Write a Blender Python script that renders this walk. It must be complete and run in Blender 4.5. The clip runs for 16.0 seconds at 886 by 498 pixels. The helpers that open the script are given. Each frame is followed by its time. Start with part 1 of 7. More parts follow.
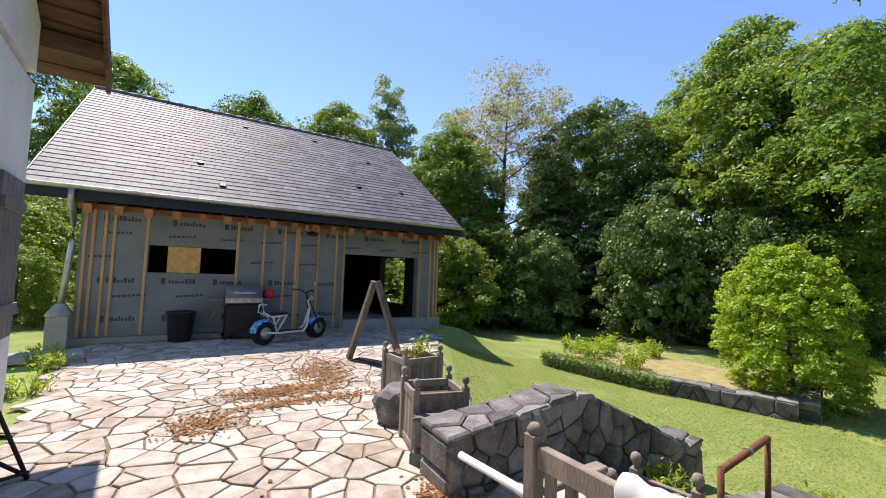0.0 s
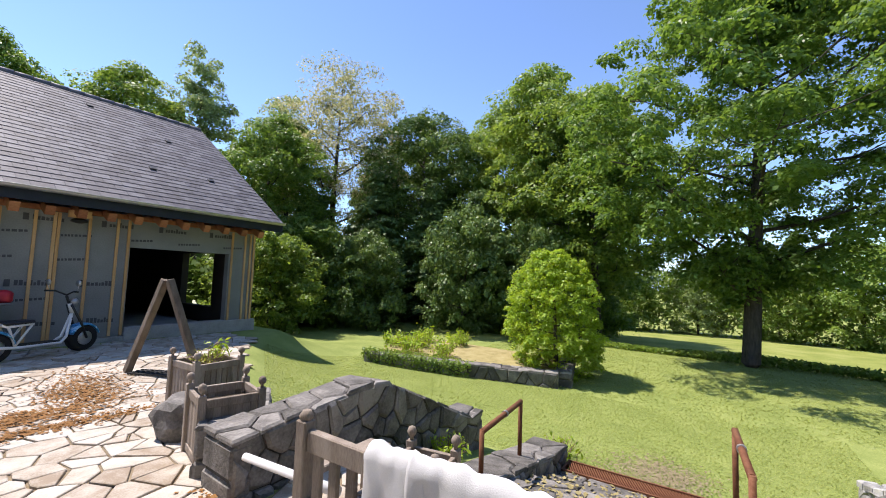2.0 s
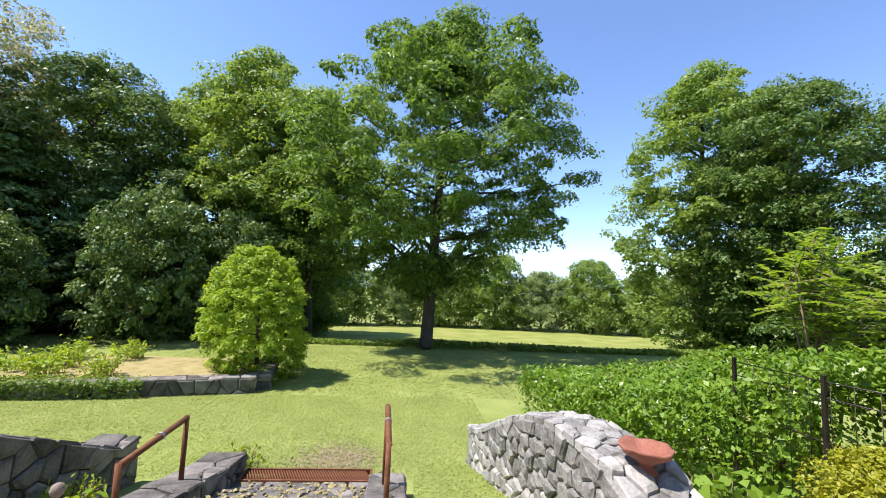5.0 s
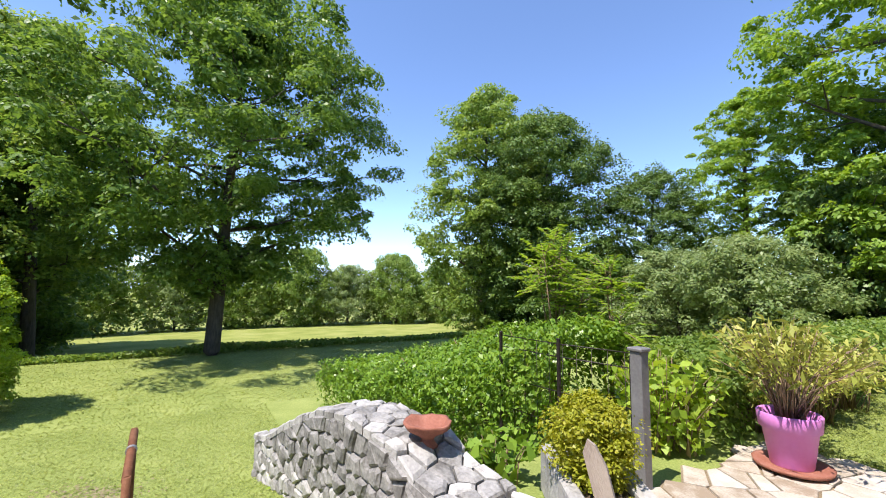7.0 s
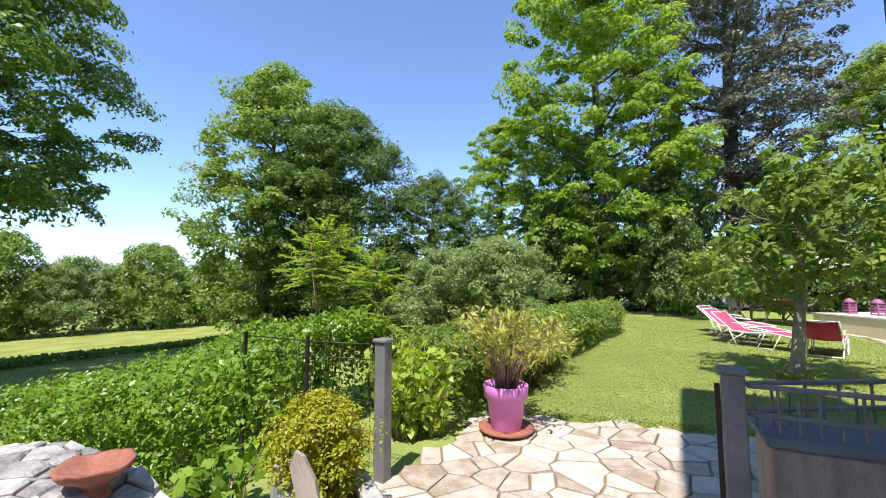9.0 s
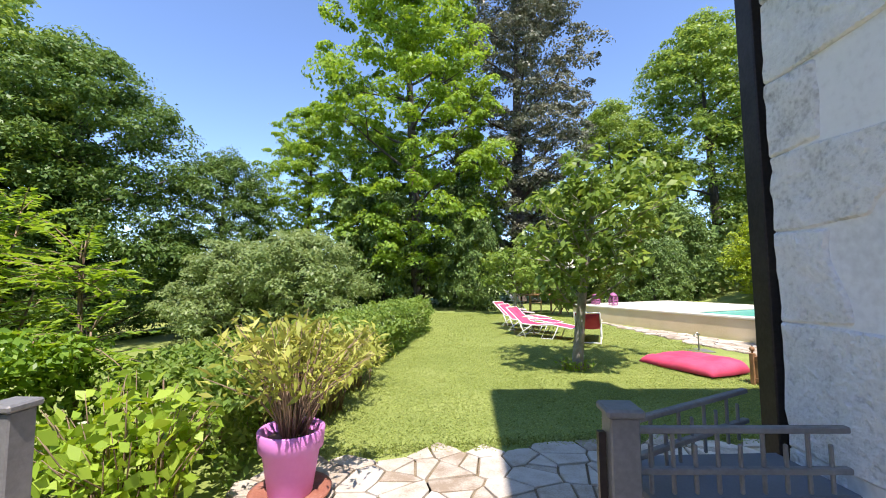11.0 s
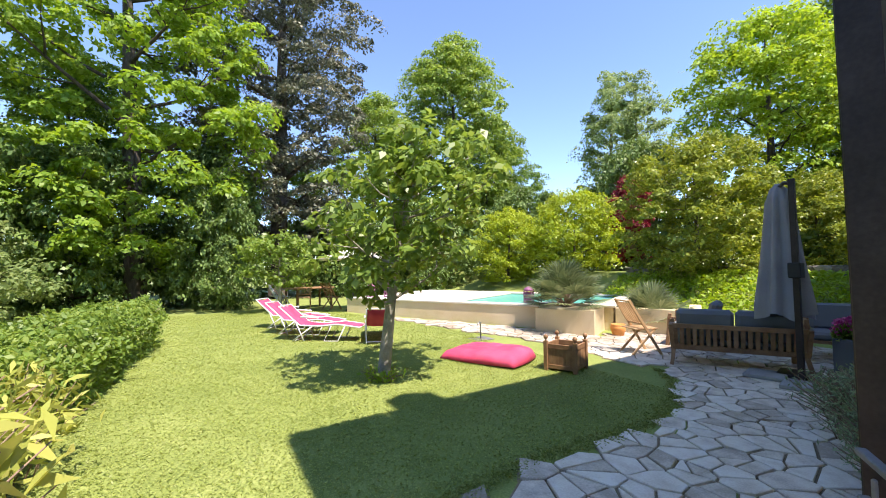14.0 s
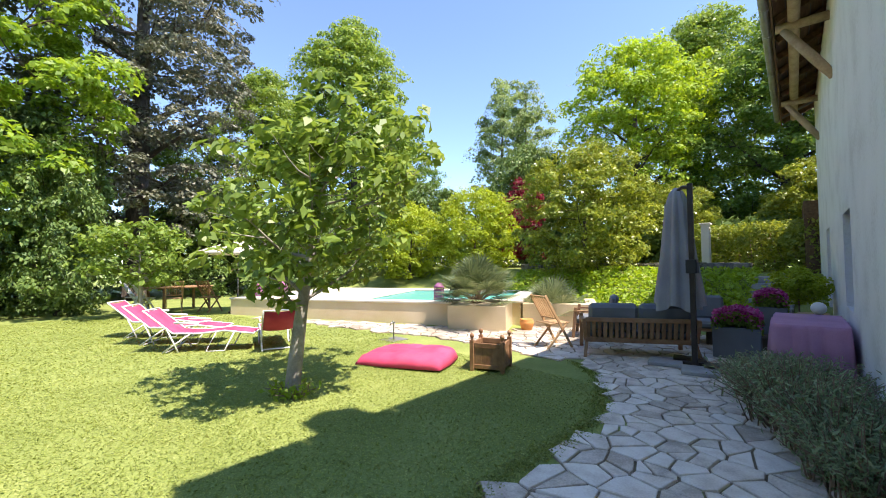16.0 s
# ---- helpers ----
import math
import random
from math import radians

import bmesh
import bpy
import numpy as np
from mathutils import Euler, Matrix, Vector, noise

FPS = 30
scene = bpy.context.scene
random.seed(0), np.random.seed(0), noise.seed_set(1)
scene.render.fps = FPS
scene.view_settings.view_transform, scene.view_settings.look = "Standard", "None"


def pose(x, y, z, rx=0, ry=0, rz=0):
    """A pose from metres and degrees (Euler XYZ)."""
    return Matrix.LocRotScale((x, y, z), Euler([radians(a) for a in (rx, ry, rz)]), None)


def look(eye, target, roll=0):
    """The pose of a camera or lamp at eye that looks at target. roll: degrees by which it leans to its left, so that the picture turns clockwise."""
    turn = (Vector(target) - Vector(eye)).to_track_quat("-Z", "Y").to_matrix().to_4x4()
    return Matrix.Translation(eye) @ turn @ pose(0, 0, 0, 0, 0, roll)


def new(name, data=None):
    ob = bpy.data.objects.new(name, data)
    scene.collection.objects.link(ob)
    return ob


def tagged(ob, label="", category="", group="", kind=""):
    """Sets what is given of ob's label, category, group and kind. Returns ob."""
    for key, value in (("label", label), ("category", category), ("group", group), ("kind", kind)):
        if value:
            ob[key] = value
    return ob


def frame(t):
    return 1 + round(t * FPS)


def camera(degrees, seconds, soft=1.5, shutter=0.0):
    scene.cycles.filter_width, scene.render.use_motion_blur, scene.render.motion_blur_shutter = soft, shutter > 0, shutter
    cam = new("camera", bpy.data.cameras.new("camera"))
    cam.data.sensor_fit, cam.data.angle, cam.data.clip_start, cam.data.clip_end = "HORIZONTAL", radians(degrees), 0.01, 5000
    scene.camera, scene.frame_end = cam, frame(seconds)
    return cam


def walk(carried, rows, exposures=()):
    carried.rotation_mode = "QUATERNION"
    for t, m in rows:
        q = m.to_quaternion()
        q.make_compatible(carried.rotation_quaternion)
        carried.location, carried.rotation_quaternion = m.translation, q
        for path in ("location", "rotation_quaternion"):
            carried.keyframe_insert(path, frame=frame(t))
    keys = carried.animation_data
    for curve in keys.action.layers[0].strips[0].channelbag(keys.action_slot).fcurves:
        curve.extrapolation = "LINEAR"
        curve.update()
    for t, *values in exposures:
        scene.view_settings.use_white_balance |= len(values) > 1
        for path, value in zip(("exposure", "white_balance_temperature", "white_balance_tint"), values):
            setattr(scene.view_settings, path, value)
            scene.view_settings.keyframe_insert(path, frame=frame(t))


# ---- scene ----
cam = camera(95.5, 16.0, soft=1.0)
PATH = [
    (0, (0.744, 0.912, 1.602), (1.817, 2.595, 1.723), 2.1),
    (0.5, (0.769, 0.801, 1.589), (1.953, 2.407, 1.714), 2.1),
    (1, (0.786, 0.701, 1.586), (2.134, 2.172, 1.718), 2.1),
    (1.5, (0.807, 0.639, 1.595), (2.323, 1.936, 1.733), 2.1),
    (2, (0.831, 0.609, 1.595), (2.482, 1.729, 1.74), 2.1),
    (2.5, (0.829, 0.563, 1.603), (2.583, 1.511, 1.756), 2.0),
    (3, (0.833, 0.505, 1.6), (2.672, 1.272, 1.764), 2.0),
    (3.5, (0.83, 0.438, 1.622), (2.743, 0.997, 1.789), 1.9),
    (4, (0.838, 0.377, 1.638), (2.802, 0.713, 1.809), 1.8),
    (4.2, (0.837, 0.365, 1.644), (2.815, 0.606, 1.819), 2.0),
    (6.3, (1.106, 0.203, 1.573), (2.957, -0.53, 1.756), 1.1),
    (6.5, (1.087, 0.189, 1.585), (2.903, -0.629, 1.765), 0.8),
    (7, (1.054, 0.123, 1.564), (2.762, -0.901, 1.747), 0.5),
    (7.5, (1.017, 0.054, 1.556), (2.592, -1.165, 1.738), 0.4),
    (8, (1.0, -0.02, 1.539), (2.41, -1.427, 1.722), 0.2),
    (8.5, (0.995, -0.163, 1.529), (2.206, -1.745, 1.702), -0.0),
    (9, (1.003, -0.361, 1.53), (2.017, -2.077, 1.696), -0.1),
    (9.2, (1.024, -0.427, 1.532), (1.956, -2.189, 1.696), -0.1),
    (11.3, (1.336, -1.685, 1.536), (1.359, -3.679, 1.678), -0.4),
    (11.5, (1.342, -1.837, 1.576), (1.292, -3.832, 1.706), -0.4),
    (12, (1.389, -2.194, 1.616), (1.126, -4.173, 1.737), -0.4),
    (12.5, (1.394, -2.499, 1.589), (0.918, -4.438, 1.71), -0.5),
    (13, (1.496, -2.738, 1.544), (0.819, -4.616, 1.666), -0.5),
    (13.5, (1.653, -2.932, 1.549), (0.798, -4.737, 1.661), -0.6),
    (14, (1.73, -3.118, 1.562), (0.718, -4.84, 1.658), -0.7),
    (14.5, (1.758, -3.373, 1.559), (0.596, -4.998, 1.648), -0.6),
    (15, (1.794, -3.553, 1.55), (0.505, -5.081, 1.634), -0.6),
    (15.5, (1.836, -3.733, 1.563), (0.452, -5.175, 1.639), -0.5),
    (16, (1.769, -3.86, 1.548), (0.333, -5.251, 1.622), -0.5),
]
walk(cam, [(t, look(eye, target, roll)) for t, eye, target, roll in PATH], [(0, 0.66, 6600, 19), (3.5, 0.8, 6550, 17), (7, 0.86, 6500, 16), (9, 0.82, 6500, 15), (11.3, 1.0, 6600, 18), (14, 1.15, 6850, 19), (16, 1.25, 6850, 19)])

# ---- light ----
world = bpy.data.worlds.new("sky_world")
scene.world = world
world.use_nodes = True
_nt = world.node_tree
_sky = _nt.nodes.new("ShaderNodeTexSky")
_sky.sky_type = "NISHITA"
_sky.sun_disc = False
SUN_DIR = Vector((-0.11, 0.52, 1.0)).normalized()
_sky.sun_elevation = math.asin(SUN_DIR.z)
_sky.sun_rotation = math.atan2(SUN_DIR.x, SUN_DIR.y)
_sky.altitude = 700
_sky.air_density, _sky.dust_density, _sky.ozone_density = 0.9, 0.0, 5.0
_bg = _nt.nodes["Background"]
_bg.inputs["Strength"].default_value = 0.175
_nt.links.new(_sky.outputs["Color"], _bg.inputs["Color"])
sun = new("sun", bpy.data.lights.new("sun", "SUN"))
sun.data.energy, sun.data.angle, sun.data.color = 4.4, radians(0.53), (1.0, 0.95, 0.86)
sun.matrix_world = Matrix.Translation((0, 0, 30)) @ SUN_DIR.to_track_quat("Z", "Y").to_matrix().to_4x4()

# ---- materials ----
def ramp_mat(name, cols, scale=6.0, fine=60.0, rough=0.8, bump=0.3, metal=0.0, fine_mix=0.35, obj_random=0.0, island=0.0, spec=0.4, dist=0.02, stretch=(1, 1, 1), coat=0.0):
    """Noise at two scales between the given colours, with relief."""
    m = bpy.data.materials.new(name)
    m.use_nodes = True
    nt = m.node_tree
    N, L = nt.nodes, nt.links
    b = N["Principled BSDF"]
    tc = N.new("ShaderNodeTexCoord")
    mp = N.new("ShaderNodeMapping")
    mp.inputs["Scale"].default_value = stretch
    L.new(tc.outputs["Object"], mp.inputs["Vector"])
    n1 = N.new("ShaderNodeTexNoise")
    n1.inputs["Scale"].default_value, n1.inputs["Detail"].default_value = scale, 5
    n2 = N.new("ShaderNodeTexNoise")
    n2.inputs["Scale"].default_value, n2.inputs["Detail"].default_value = fine, 3
    for n in (n1, n2):
        L.new(mp.outputs["Vector"], n.inputs["Vector"])
    mx = N.new("ShaderNodeMix")
    mx.data_type = "FLOAT"
    mx.inputs["Factor"].default_value = fine_mix
    L.new(n1.outputs["Fac"], mx.inputs["A"])
    L.new(n2.outputs["Fac"], mx.inputs["B"])
    val = mx.outputs["Result"]
    for amount, node, sock in ((obj_random, "ShaderNodeObjectInfo", "Random"), (island, "ShaderNodeNewGeometry", "Random Per Island")):
        if amount:
            oi = N.new(node)
            ma = N.new("ShaderNodeMath")
            ma.operation = "MULTIPLY_ADD"
            L.new(oi.outputs[sock], ma.inputs[0])
            ma.inputs[1].default_value = amount
            sb = N.new("ShaderNodeMath")
            sb.operation = "SUBTRACT"
            L.new(val, sb.inputs[0])
            sb.inputs[1].default_value = amount / 2
            L.new(sb.outputs[0], ma.inputs[2])
            val = ma.outputs[0]
    cr = N.new("ShaderNodeValToRGB")
    el = cr.color_ramp.elements
    lo, hi = 0.3, 0.7
    for i, c in enumerate(cols):
        p = lo + (hi - lo) * i / max(1, len(cols) - 1)
        e = el[i] if i < 2 else el.new(p)
        e.position, e.color = p, (*c, 1)
    L.new(val, cr.inputs["Fac"])
    L.new(cr.outputs["Color"], b.inputs["Base Color"])
    b.inputs["Roughness"].default_value, b.inputs["Metallic"].default_value = rough, metal
    b.inputs["Specular IOR Level"].default_value = spec
    b.inputs["Coat Weight"].default_value = coat
    if bump:
        bp = N.new("ShaderNodeBump")
        bp.inputs["Strength"].default_value, bp.inputs["Distance"].default_value = bump, dist
        L.new(mx.outputs["Result"], bp.inputs["Height"])
        L.new(bp.outputs["Normal"], b.inputs["Normal"])
    return m


def leaf_mat(name, cols, rough=0.45, trans=0.42, tcol=None, spread=1.0):
    """Leaves: each one its own shade, with light through the blade."""
    m = bpy.data.materials.new(name)
    m.use_nodes = True
    nt = m.node_tree
    N, L = nt.nodes, nt.links
    b = N["Principled BSDF"]
    geo = N.new("ShaderNodeNewGeometry")
    tc = N.new("ShaderNodeTexCoord")
    n1 = N.new("ShaderNodeTexNoise")
    n1.inputs["Scale"].default_value = 0.7
    L.new(tc.outputs["Object"], n1.inputs["Vector"])
    mx = N.new("ShaderNodeMix")
    mx.data_type = "FLOAT"
    mx.inputs["Factor"].default_value = 0.5
    L.new(geo.outputs["Random Per Island"], mx.inputs["A"])
    L.new(n1.outputs["Fac"], mx.inputs["B"])
    cr = N.new("ShaderNodeValToRGB")
    el = cr.color_ramp.elements
    for i, c in enumerate(cols):
        p = 0.15 + 0.7 * i / max(1, len(cols) - 1)
        e = el[i] if i < 2 else el.new(p)
        e.position, e.color = p, (*c, 1)
    L.new(mx.outputs["Result"], cr.inputs["Fac"])
    L.new(cr.outputs["Color"], b.inputs["Base Color"])
    b.inputs["Roughness"].default_value = rough
    b.inputs["Specular IOR Level"].default_value = 0.35
    tr = N.new("ShaderNodeBsdfTranslucent")
    hs = N.new("ShaderNodeHueSaturation")
    hs.inputs["Hue"].default_value, hs.inputs["Saturation"].default_value, hs.inputs["Value"].default_value = 0.48, 1.1, 1.5
    L.new(cr.outputs["Color"], hs.inputs["Color"])
    L.new(hs.outputs["Color"], tr.inputs["Color"])
    ms = N.new("ShaderNodeMixShader")
    ms.inputs["Fac"].default_value = trans
    L.new(b.outputs["BSDF"], ms.inputs[1])
    L.new(tr.outputs["BSDF"], ms.inputs[2])
    L.new(ms.outputs["Shader"], N["Material Output"].inputs["Surface"])
    return m


M = {}
M["grass"] = ramp_mat("lawn_grass", [(0.14, 0.18, 0.045), (0.225, 0.275, 0.075), (0.35, 0.38, 0.13)], 1.3, 55, 0.9, 0.25, fine_mix=0.6, spec=0.15, dist=0.006)
M["meadow"] = ramp_mat("meadow_grass", [(0.15, 0.19, 0.04), (0.25, 0.28, 0.07), (0.36, 0.36, 0.13)], 0.5, 25, 0.95, 0.8, spec=0.1, dist=0.08)
M["slab"] = ramp_mat("crazy_paving_stone", [(0.29, 0.225, 0.16), (0.44, 0.385, 0.315), (0.55, 0.505, 0.44)], 7, 70, 0.75, 0.35, obj_random=0.3, dist=0.012)
M["slab_stuff"] = ramp_mat("crazy_paving_stone_far", [(0.29, 0.225, 0.16), (0.44, 0.385, 0.315), (0.55, 0.505, 0.44)], 7, 70, 0.75, 0.35, island=0.3, dist=0.012)
M["slab_grey"] = ramp_mat("grey_paving_stone", [(0.44, 0.36, 0.28), (0.68, 0.58, 0.47), (0.82, 0.74, 0.63)], 7, 70, 0.7, 0.35, obj_random=0.35, dist=0.012)
M["joint"] = ramp_mat("joint_soil", [(0.13, 0.095, 0.055), (0.22, 0.17, 0.105), (0.31, 0.25, 0.165)], 3, 60, 0.95, 0.6)
M["stone"] = ramp_mat("rubble_stone", [(0.075, 0.07, 0.062), (0.165, 0.153, 0.138), (0.29, 0.27, 0.245)], 6, 45, 0.85, 0.7, obj_random=0.3, dist=0.03)
M["mortar"] = ramp_mat("dark_mortar", [(0.05, 0.048, 0.042), (0.10, 0.095, 0.085)], 8, 60, 0.95, 0.6)
M["pale_mortar"] = ramp_mat("pale_lime_mortar", [(0.14, 0.135, 0.125), (0.24, 0.235, 0.22)], 8, 60, 0.95, 0.7)
M["pale_stone"] = ramp_mat("pale_limestone", [(0.15, 0.145, 0.135), (0.32, 0.31, 0.295), (0.48, 0.47, 0.445)], 6, 40, 0.8, 0.7, obj_random=0.3, dist=0.03)
M["render_w"] = ramp_mat("white_wall_plaster", [(0.64, 0.63, 0.61), (0.83, 0.83, 0.82), (0.88, 0.88, 0.87)], 1.6, 30, 0.9, 0.5, dist=0.02)
M["ashlar"] = ramp_mat("limewashed_quoin_stone", [(0.40, 0.39, 0.365), (0.76, 0.75, 0.73), (0.88, 0.87, 0.85)], 6, 46, 0.9, 1.0, fine_mix=0.5, obj_random=0.16, dist=0.035)
M["slate"] = ramp_mat("fibre_cement_slate", [(0.065, 0.06, 0.068), (0.105, 0.10, 0.11), (0.15, 0.145, 0.155)], 5, 50, 0.62, 0.25, island=0.35, spec=0.3, dist=0.008)
M["membrane"] = ramp_mat("grey_rain_membrane", [(0.16, 0.175, 0.18), (0.20, 0.215, 0.22), (0.245, 0.26, 0.265)], 1.5, 40, 0.7, 0.35, dist=0.03)
M["print"] = ramp_mat("membrane_print", [(0.05, 0.055, 0.065), (0.075, 0.08, 0.09)], 10, 60, 0.7, 0)
M["lath"] = ramp_mat("new_pine_batten", [(0.42, 0.24, 0.10), (0.55, 0.34, 0.16), (0.62, 0.42, 0.22)], 3, 30, 0.7, 0.2, obj_random=0.25, stretch=(6, 6, 0.6))
M["rafter"] = ramp_mat("orange_pine_beam", [(0.24, 0.085, 0.035), (0.35, 0.14, 0.06), (0.44, 0.21, 0.10)], 3, 30, 0.65, 0.2, obj_random=0.25)
M["fascia"] = ramp_mat("blue_black_fascia", [(0.008, 0.012, 0.022), (0.018, 0.024, 0.04)], 4, 40, 0.5, 0.1)
M["zinc"] = ramp_mat("zinc_gutter", [(0.28, 0.28, 0.28), (0.40, 0.40, 0.41), (0.5, 0.5, 0.5)], 4, 50, 0.42, 0.1, metal=0.7)
M["concrete"] = ramp_mat("grey_concrete", [(0.22, 0.22, 0.215), (0.33, 0.33, 0.32), (0.42, 0.42, 0.41)], 3, 50, 0.9, 0.4)
# Near-black brown: the shade inside the barn is put into this wall colour
M["room_shade"] = ramp_mat("interior_shade_tone", [(0.035, 0.03, 0.028), (0.06, 0.05, 0.045)], 2, 30, 0.9, 0.2)
M["old_wood"] = ramp_mat("dark_soffit_wood", [(0.07, 0.035, 0.018), (0.13, 0.07, 0.035), (0.20, 0.115, 0.06)], 2.5, 25, 0.8, 0.4, stretch=(1, 7, 7))
M["pole_wood"] = ramp_mat("peeled_log", [(0.28, 0.19, 0.11), (0.42, 0.31, 0.20), (0.52, 0.40, 0.27)], 4, 30, 0.75, 0.5)
M["grey_wood"] = ramp_mat("weathered_grey_wood", [(0.16, 0.125, 0.095), (0.27, 0.22, 0.175), (0.38, 0.32, 0.265)], 3, 40, 0.85, 0.5, obj_random=0.25, stretch=(4, 4, 0.8))
M["aged_timber"] = ramp_mat("aged_brown_timber", [(0.09, 0.068, 0.05), (0.16, 0.125, 0.092), (0.24, 0.19, 0.145)], 3, 40, 0.85, 0.5, stretch=(4, 4, 0.8))
M["teak"] = ramp_mat("brown_teak", [(0.16, 0.08, 0.038), (0.27, 0.145, 0.07), (0.36, 0.21, 0.11)], 3, 40, 0.6, 0.3, obj_random=0.2, stretch=(3, 3, 3))
M["light_teak"] = ramp_mat("pale_teak", [(0.36, 0.21, 0.10), (0.48, 0.30, 0.15), (0.56, 0.38, 0.21)], 3, 40, 0.6, 0.3, obj_random=0.2)
M["rust"] = ramp_mat("rusty_steel", [(0.10, 0.035, 0.018), (0.19, 0.075, 0.035), (0.27, 0.13, 0.07)], 9, 80, 0.75, 0.4, metal=0.25)
M["dark_steel"] = ramp_mat("dark_brown_steel", [(0.022, 0.017, 0.016), (0.04, 0.031, 0.029), (0.06, 0.048, 0.045)], 5, 60, 0.45, 0.2, metal=0.4)
M["grey_paint"] = ramp_mat("grey_metal_paint", [(0.14, 0.135, 0.135), (0.20, 0.195, 0.195), (0.26, 0.255, 0.25)], 5, 50, 0.55, 0.2, metal=0.2)
M["black"] = ramp_mat("black_plastic", [(0.012, 0.012, 0.013), (0.022, 0.022, 0.024)], 6, 50, 0.5, 0.1)
M["rubber"] = ramp_mat("black_rubber", [(0.010, 0.010, 0.010), (0.02, 0.02, 0.02)], 6, 90, 0.85, 0.3)
M["steel"] = ramp_mat("brushed_steel", [(0.35, 0.35, 0.36), (0.5, 0.5, 0.51)], 5, 80, 0.35, 0.05, metal=0.9)
M["white_paint"] = ramp_mat("white_enamel", [(0.70, 0.70, 0.70), (0.80, 0.80, 0.80)], 4, 50, 0.3, 0.03)
M["pvc"] = ramp_mat("white_pvc", [(0.62, 0.62, 0.62), (0.74, 0.74, 0.74)], 3, 50, 0.4, 0.05)
M["blue_deco"] = ramp_mat("blue_patterned_mudguard", [(0.01, 0.05, 0.12), (0.03, 0.30, 0.58), (0.55, 0.72, 0.82)], 16, 30, 0.3, 0.02, fine_mix=0.2)
M["red_paint"] = ramp_mat("red_paint", [(0.45, 0.02, 0.035), (0.58, 0.035, 0.055)], 5, 40, 0.45, 0.05)
M["osb"] = ramp_mat("osb_board", [(0.50, 0.26, 0.07), (0.62, 0.36, 0.12), (0.70, 0.46, 0.20)], 14, 60, 0.8, 0.2)
M["pink_pot"] = ramp_mat("pink_plastic_pot", [(0.60, 0.20, 0.52), (0.66, 0.25, 0.58)], 3, 40, 0.45, 0.05)
M["terracotta"] = ramp_mat("terracotta", [(0.20, 0.07, 0.045), (0.30, 0.115, 0.075), (0.38, 0.18, 0.13)], 5, 50, 0.8, 0.3)
M["orange_pot"] = ramp_mat("orange_clay_pot", [(0.58, 0.23, 0.06), (0.70, 0.32, 0.10)], 5, 50, 0.7, 0.15)
M["pool_wall"] = ramp_mat("ochre_pool_render", [(0.60, 0.47, 0.28), (0.70, 0.57, 0.37), (0.75, 0.63, 0.44)], 1.5, 40, 0.9, 0.3)
M["coping"] = ramp_mat("pale_pool_coping", [(0.60, 0.55, 0.46), (0.72, 0.67, 0.58)], 3, 40, 0.8, 0.2)
M["pink_cloth"] = ramp_mat("magenta_canvas", [(0.48, 0.03, 0.085), (0.62, 0.065, 0.145), (0.68, 0.10, 0.19)], 3, 120, 0.85, 0.2, dist=0.01)
M["mauve_cloth"] = ramp_mat("mauve_table_cloth", [(0.42, 0.20, 0.32), (0.52, 0.27, 0.41), (0.58, 0.33, 0.47)], 2, 120, 0.9, 0.2, dist=0.01)
M["grey_cloth"] = ramp_mat("grey_canvas", [(0.20, 0.20, 0.215), (0.28, 0.28, 0.295), (0.34, 0.34, 0.355)], 2, 150, 0.9, 0.2, dist=0.01)
M["cushion"] = ramp_mat("slate_grey_cushion", [(0.13, 0.145, 0.16), (0.19, 0.205, 0.22)], 3, 150, 0.95, 0.25, dist=0.01)
M["towel"] = ramp_mat("white_terry_towel", [(0.50, 0.50, 0.51), (0.66, 0.66, 0.66)], 6, 220, 0.95, 0.6, dist=0.006)
M["soil"] = ramp_mat("dark_soil", [(0.05, 0.035, 0.022), (0.10, 0.075, 0.05), (0.16, 0.12, 0.08)], 5, 60, 0.95, 0.8, dist=0.03)
M["dry"] = ramp_mat("dry_grass_soil", [(0.20, 0.17, 0.06), (0.34, 0.28, 0.12), (0.42, 0.36, 0.18)], 3, 50, 0.95, 0.8, dist=0.03)
M["soil_dry"] = ramp_mat("bare_earth", [(0.16, 0.13, 0.07), (0.26, 0.21, 0.12), (0.34, 0.28, 0.17)], 6, 60, 0.95, 0.6)
M["moss"] = ramp_mat("orange_moss", [(0.17, 0.078, 0.022), (0.27, 0.130, 0.040), (0.34, 0.19, 0.07)], 9, 60, 0.95, 0.9, dist=0.02)
M["bark"] = ramp_mat("tree_bark", [(0.045, 0.035, 0.026), (0.09, 0.072, 0.056), (0.14, 0.115, 0.09)], 5, 30, 0.95, 0.9, stretch=(3, 3, 0.7), dist=0.04)
M["pale_bark"] = ramp_mat("pale_grey_bark", [(0.20, 0.18, 0.15), (0.32, 0.295, 0.25), (0.42, 0.39, 0.34)], 7, 40, 0.9, 0.6, dist=0.02)
M["twig"] = ramp_mat("dry_brown_twig", [(0.20, 0.13, 0.085), (0.32, 0.23, 0.16)], 10, 50, 0.9, 0.2)
M["oak_leaf"] = leaf_mat("oak_leaves", [(0.072, 0.145, 0.028), (0.130, 0.230, 0.044), (0.215, 0.325, 0.068)])
# Conifers' own dark green; on shrubs and undergrowth it paints in woodland shade
M["dark_shaded_leaf"] = leaf_mat("dark_shaded_leaves", [(0.07, 0.13, 0.038), (0.135, 0.22, 0.058), (0.22, 0.31, 0.085)], trans=0.25)
M["mid_leaf"] = leaf_mat("mid_green_leaves", [(0.101, 0.185, 0.034), (0.191, 0.294, 0.056), (0.305, 0.391, 0.091)])
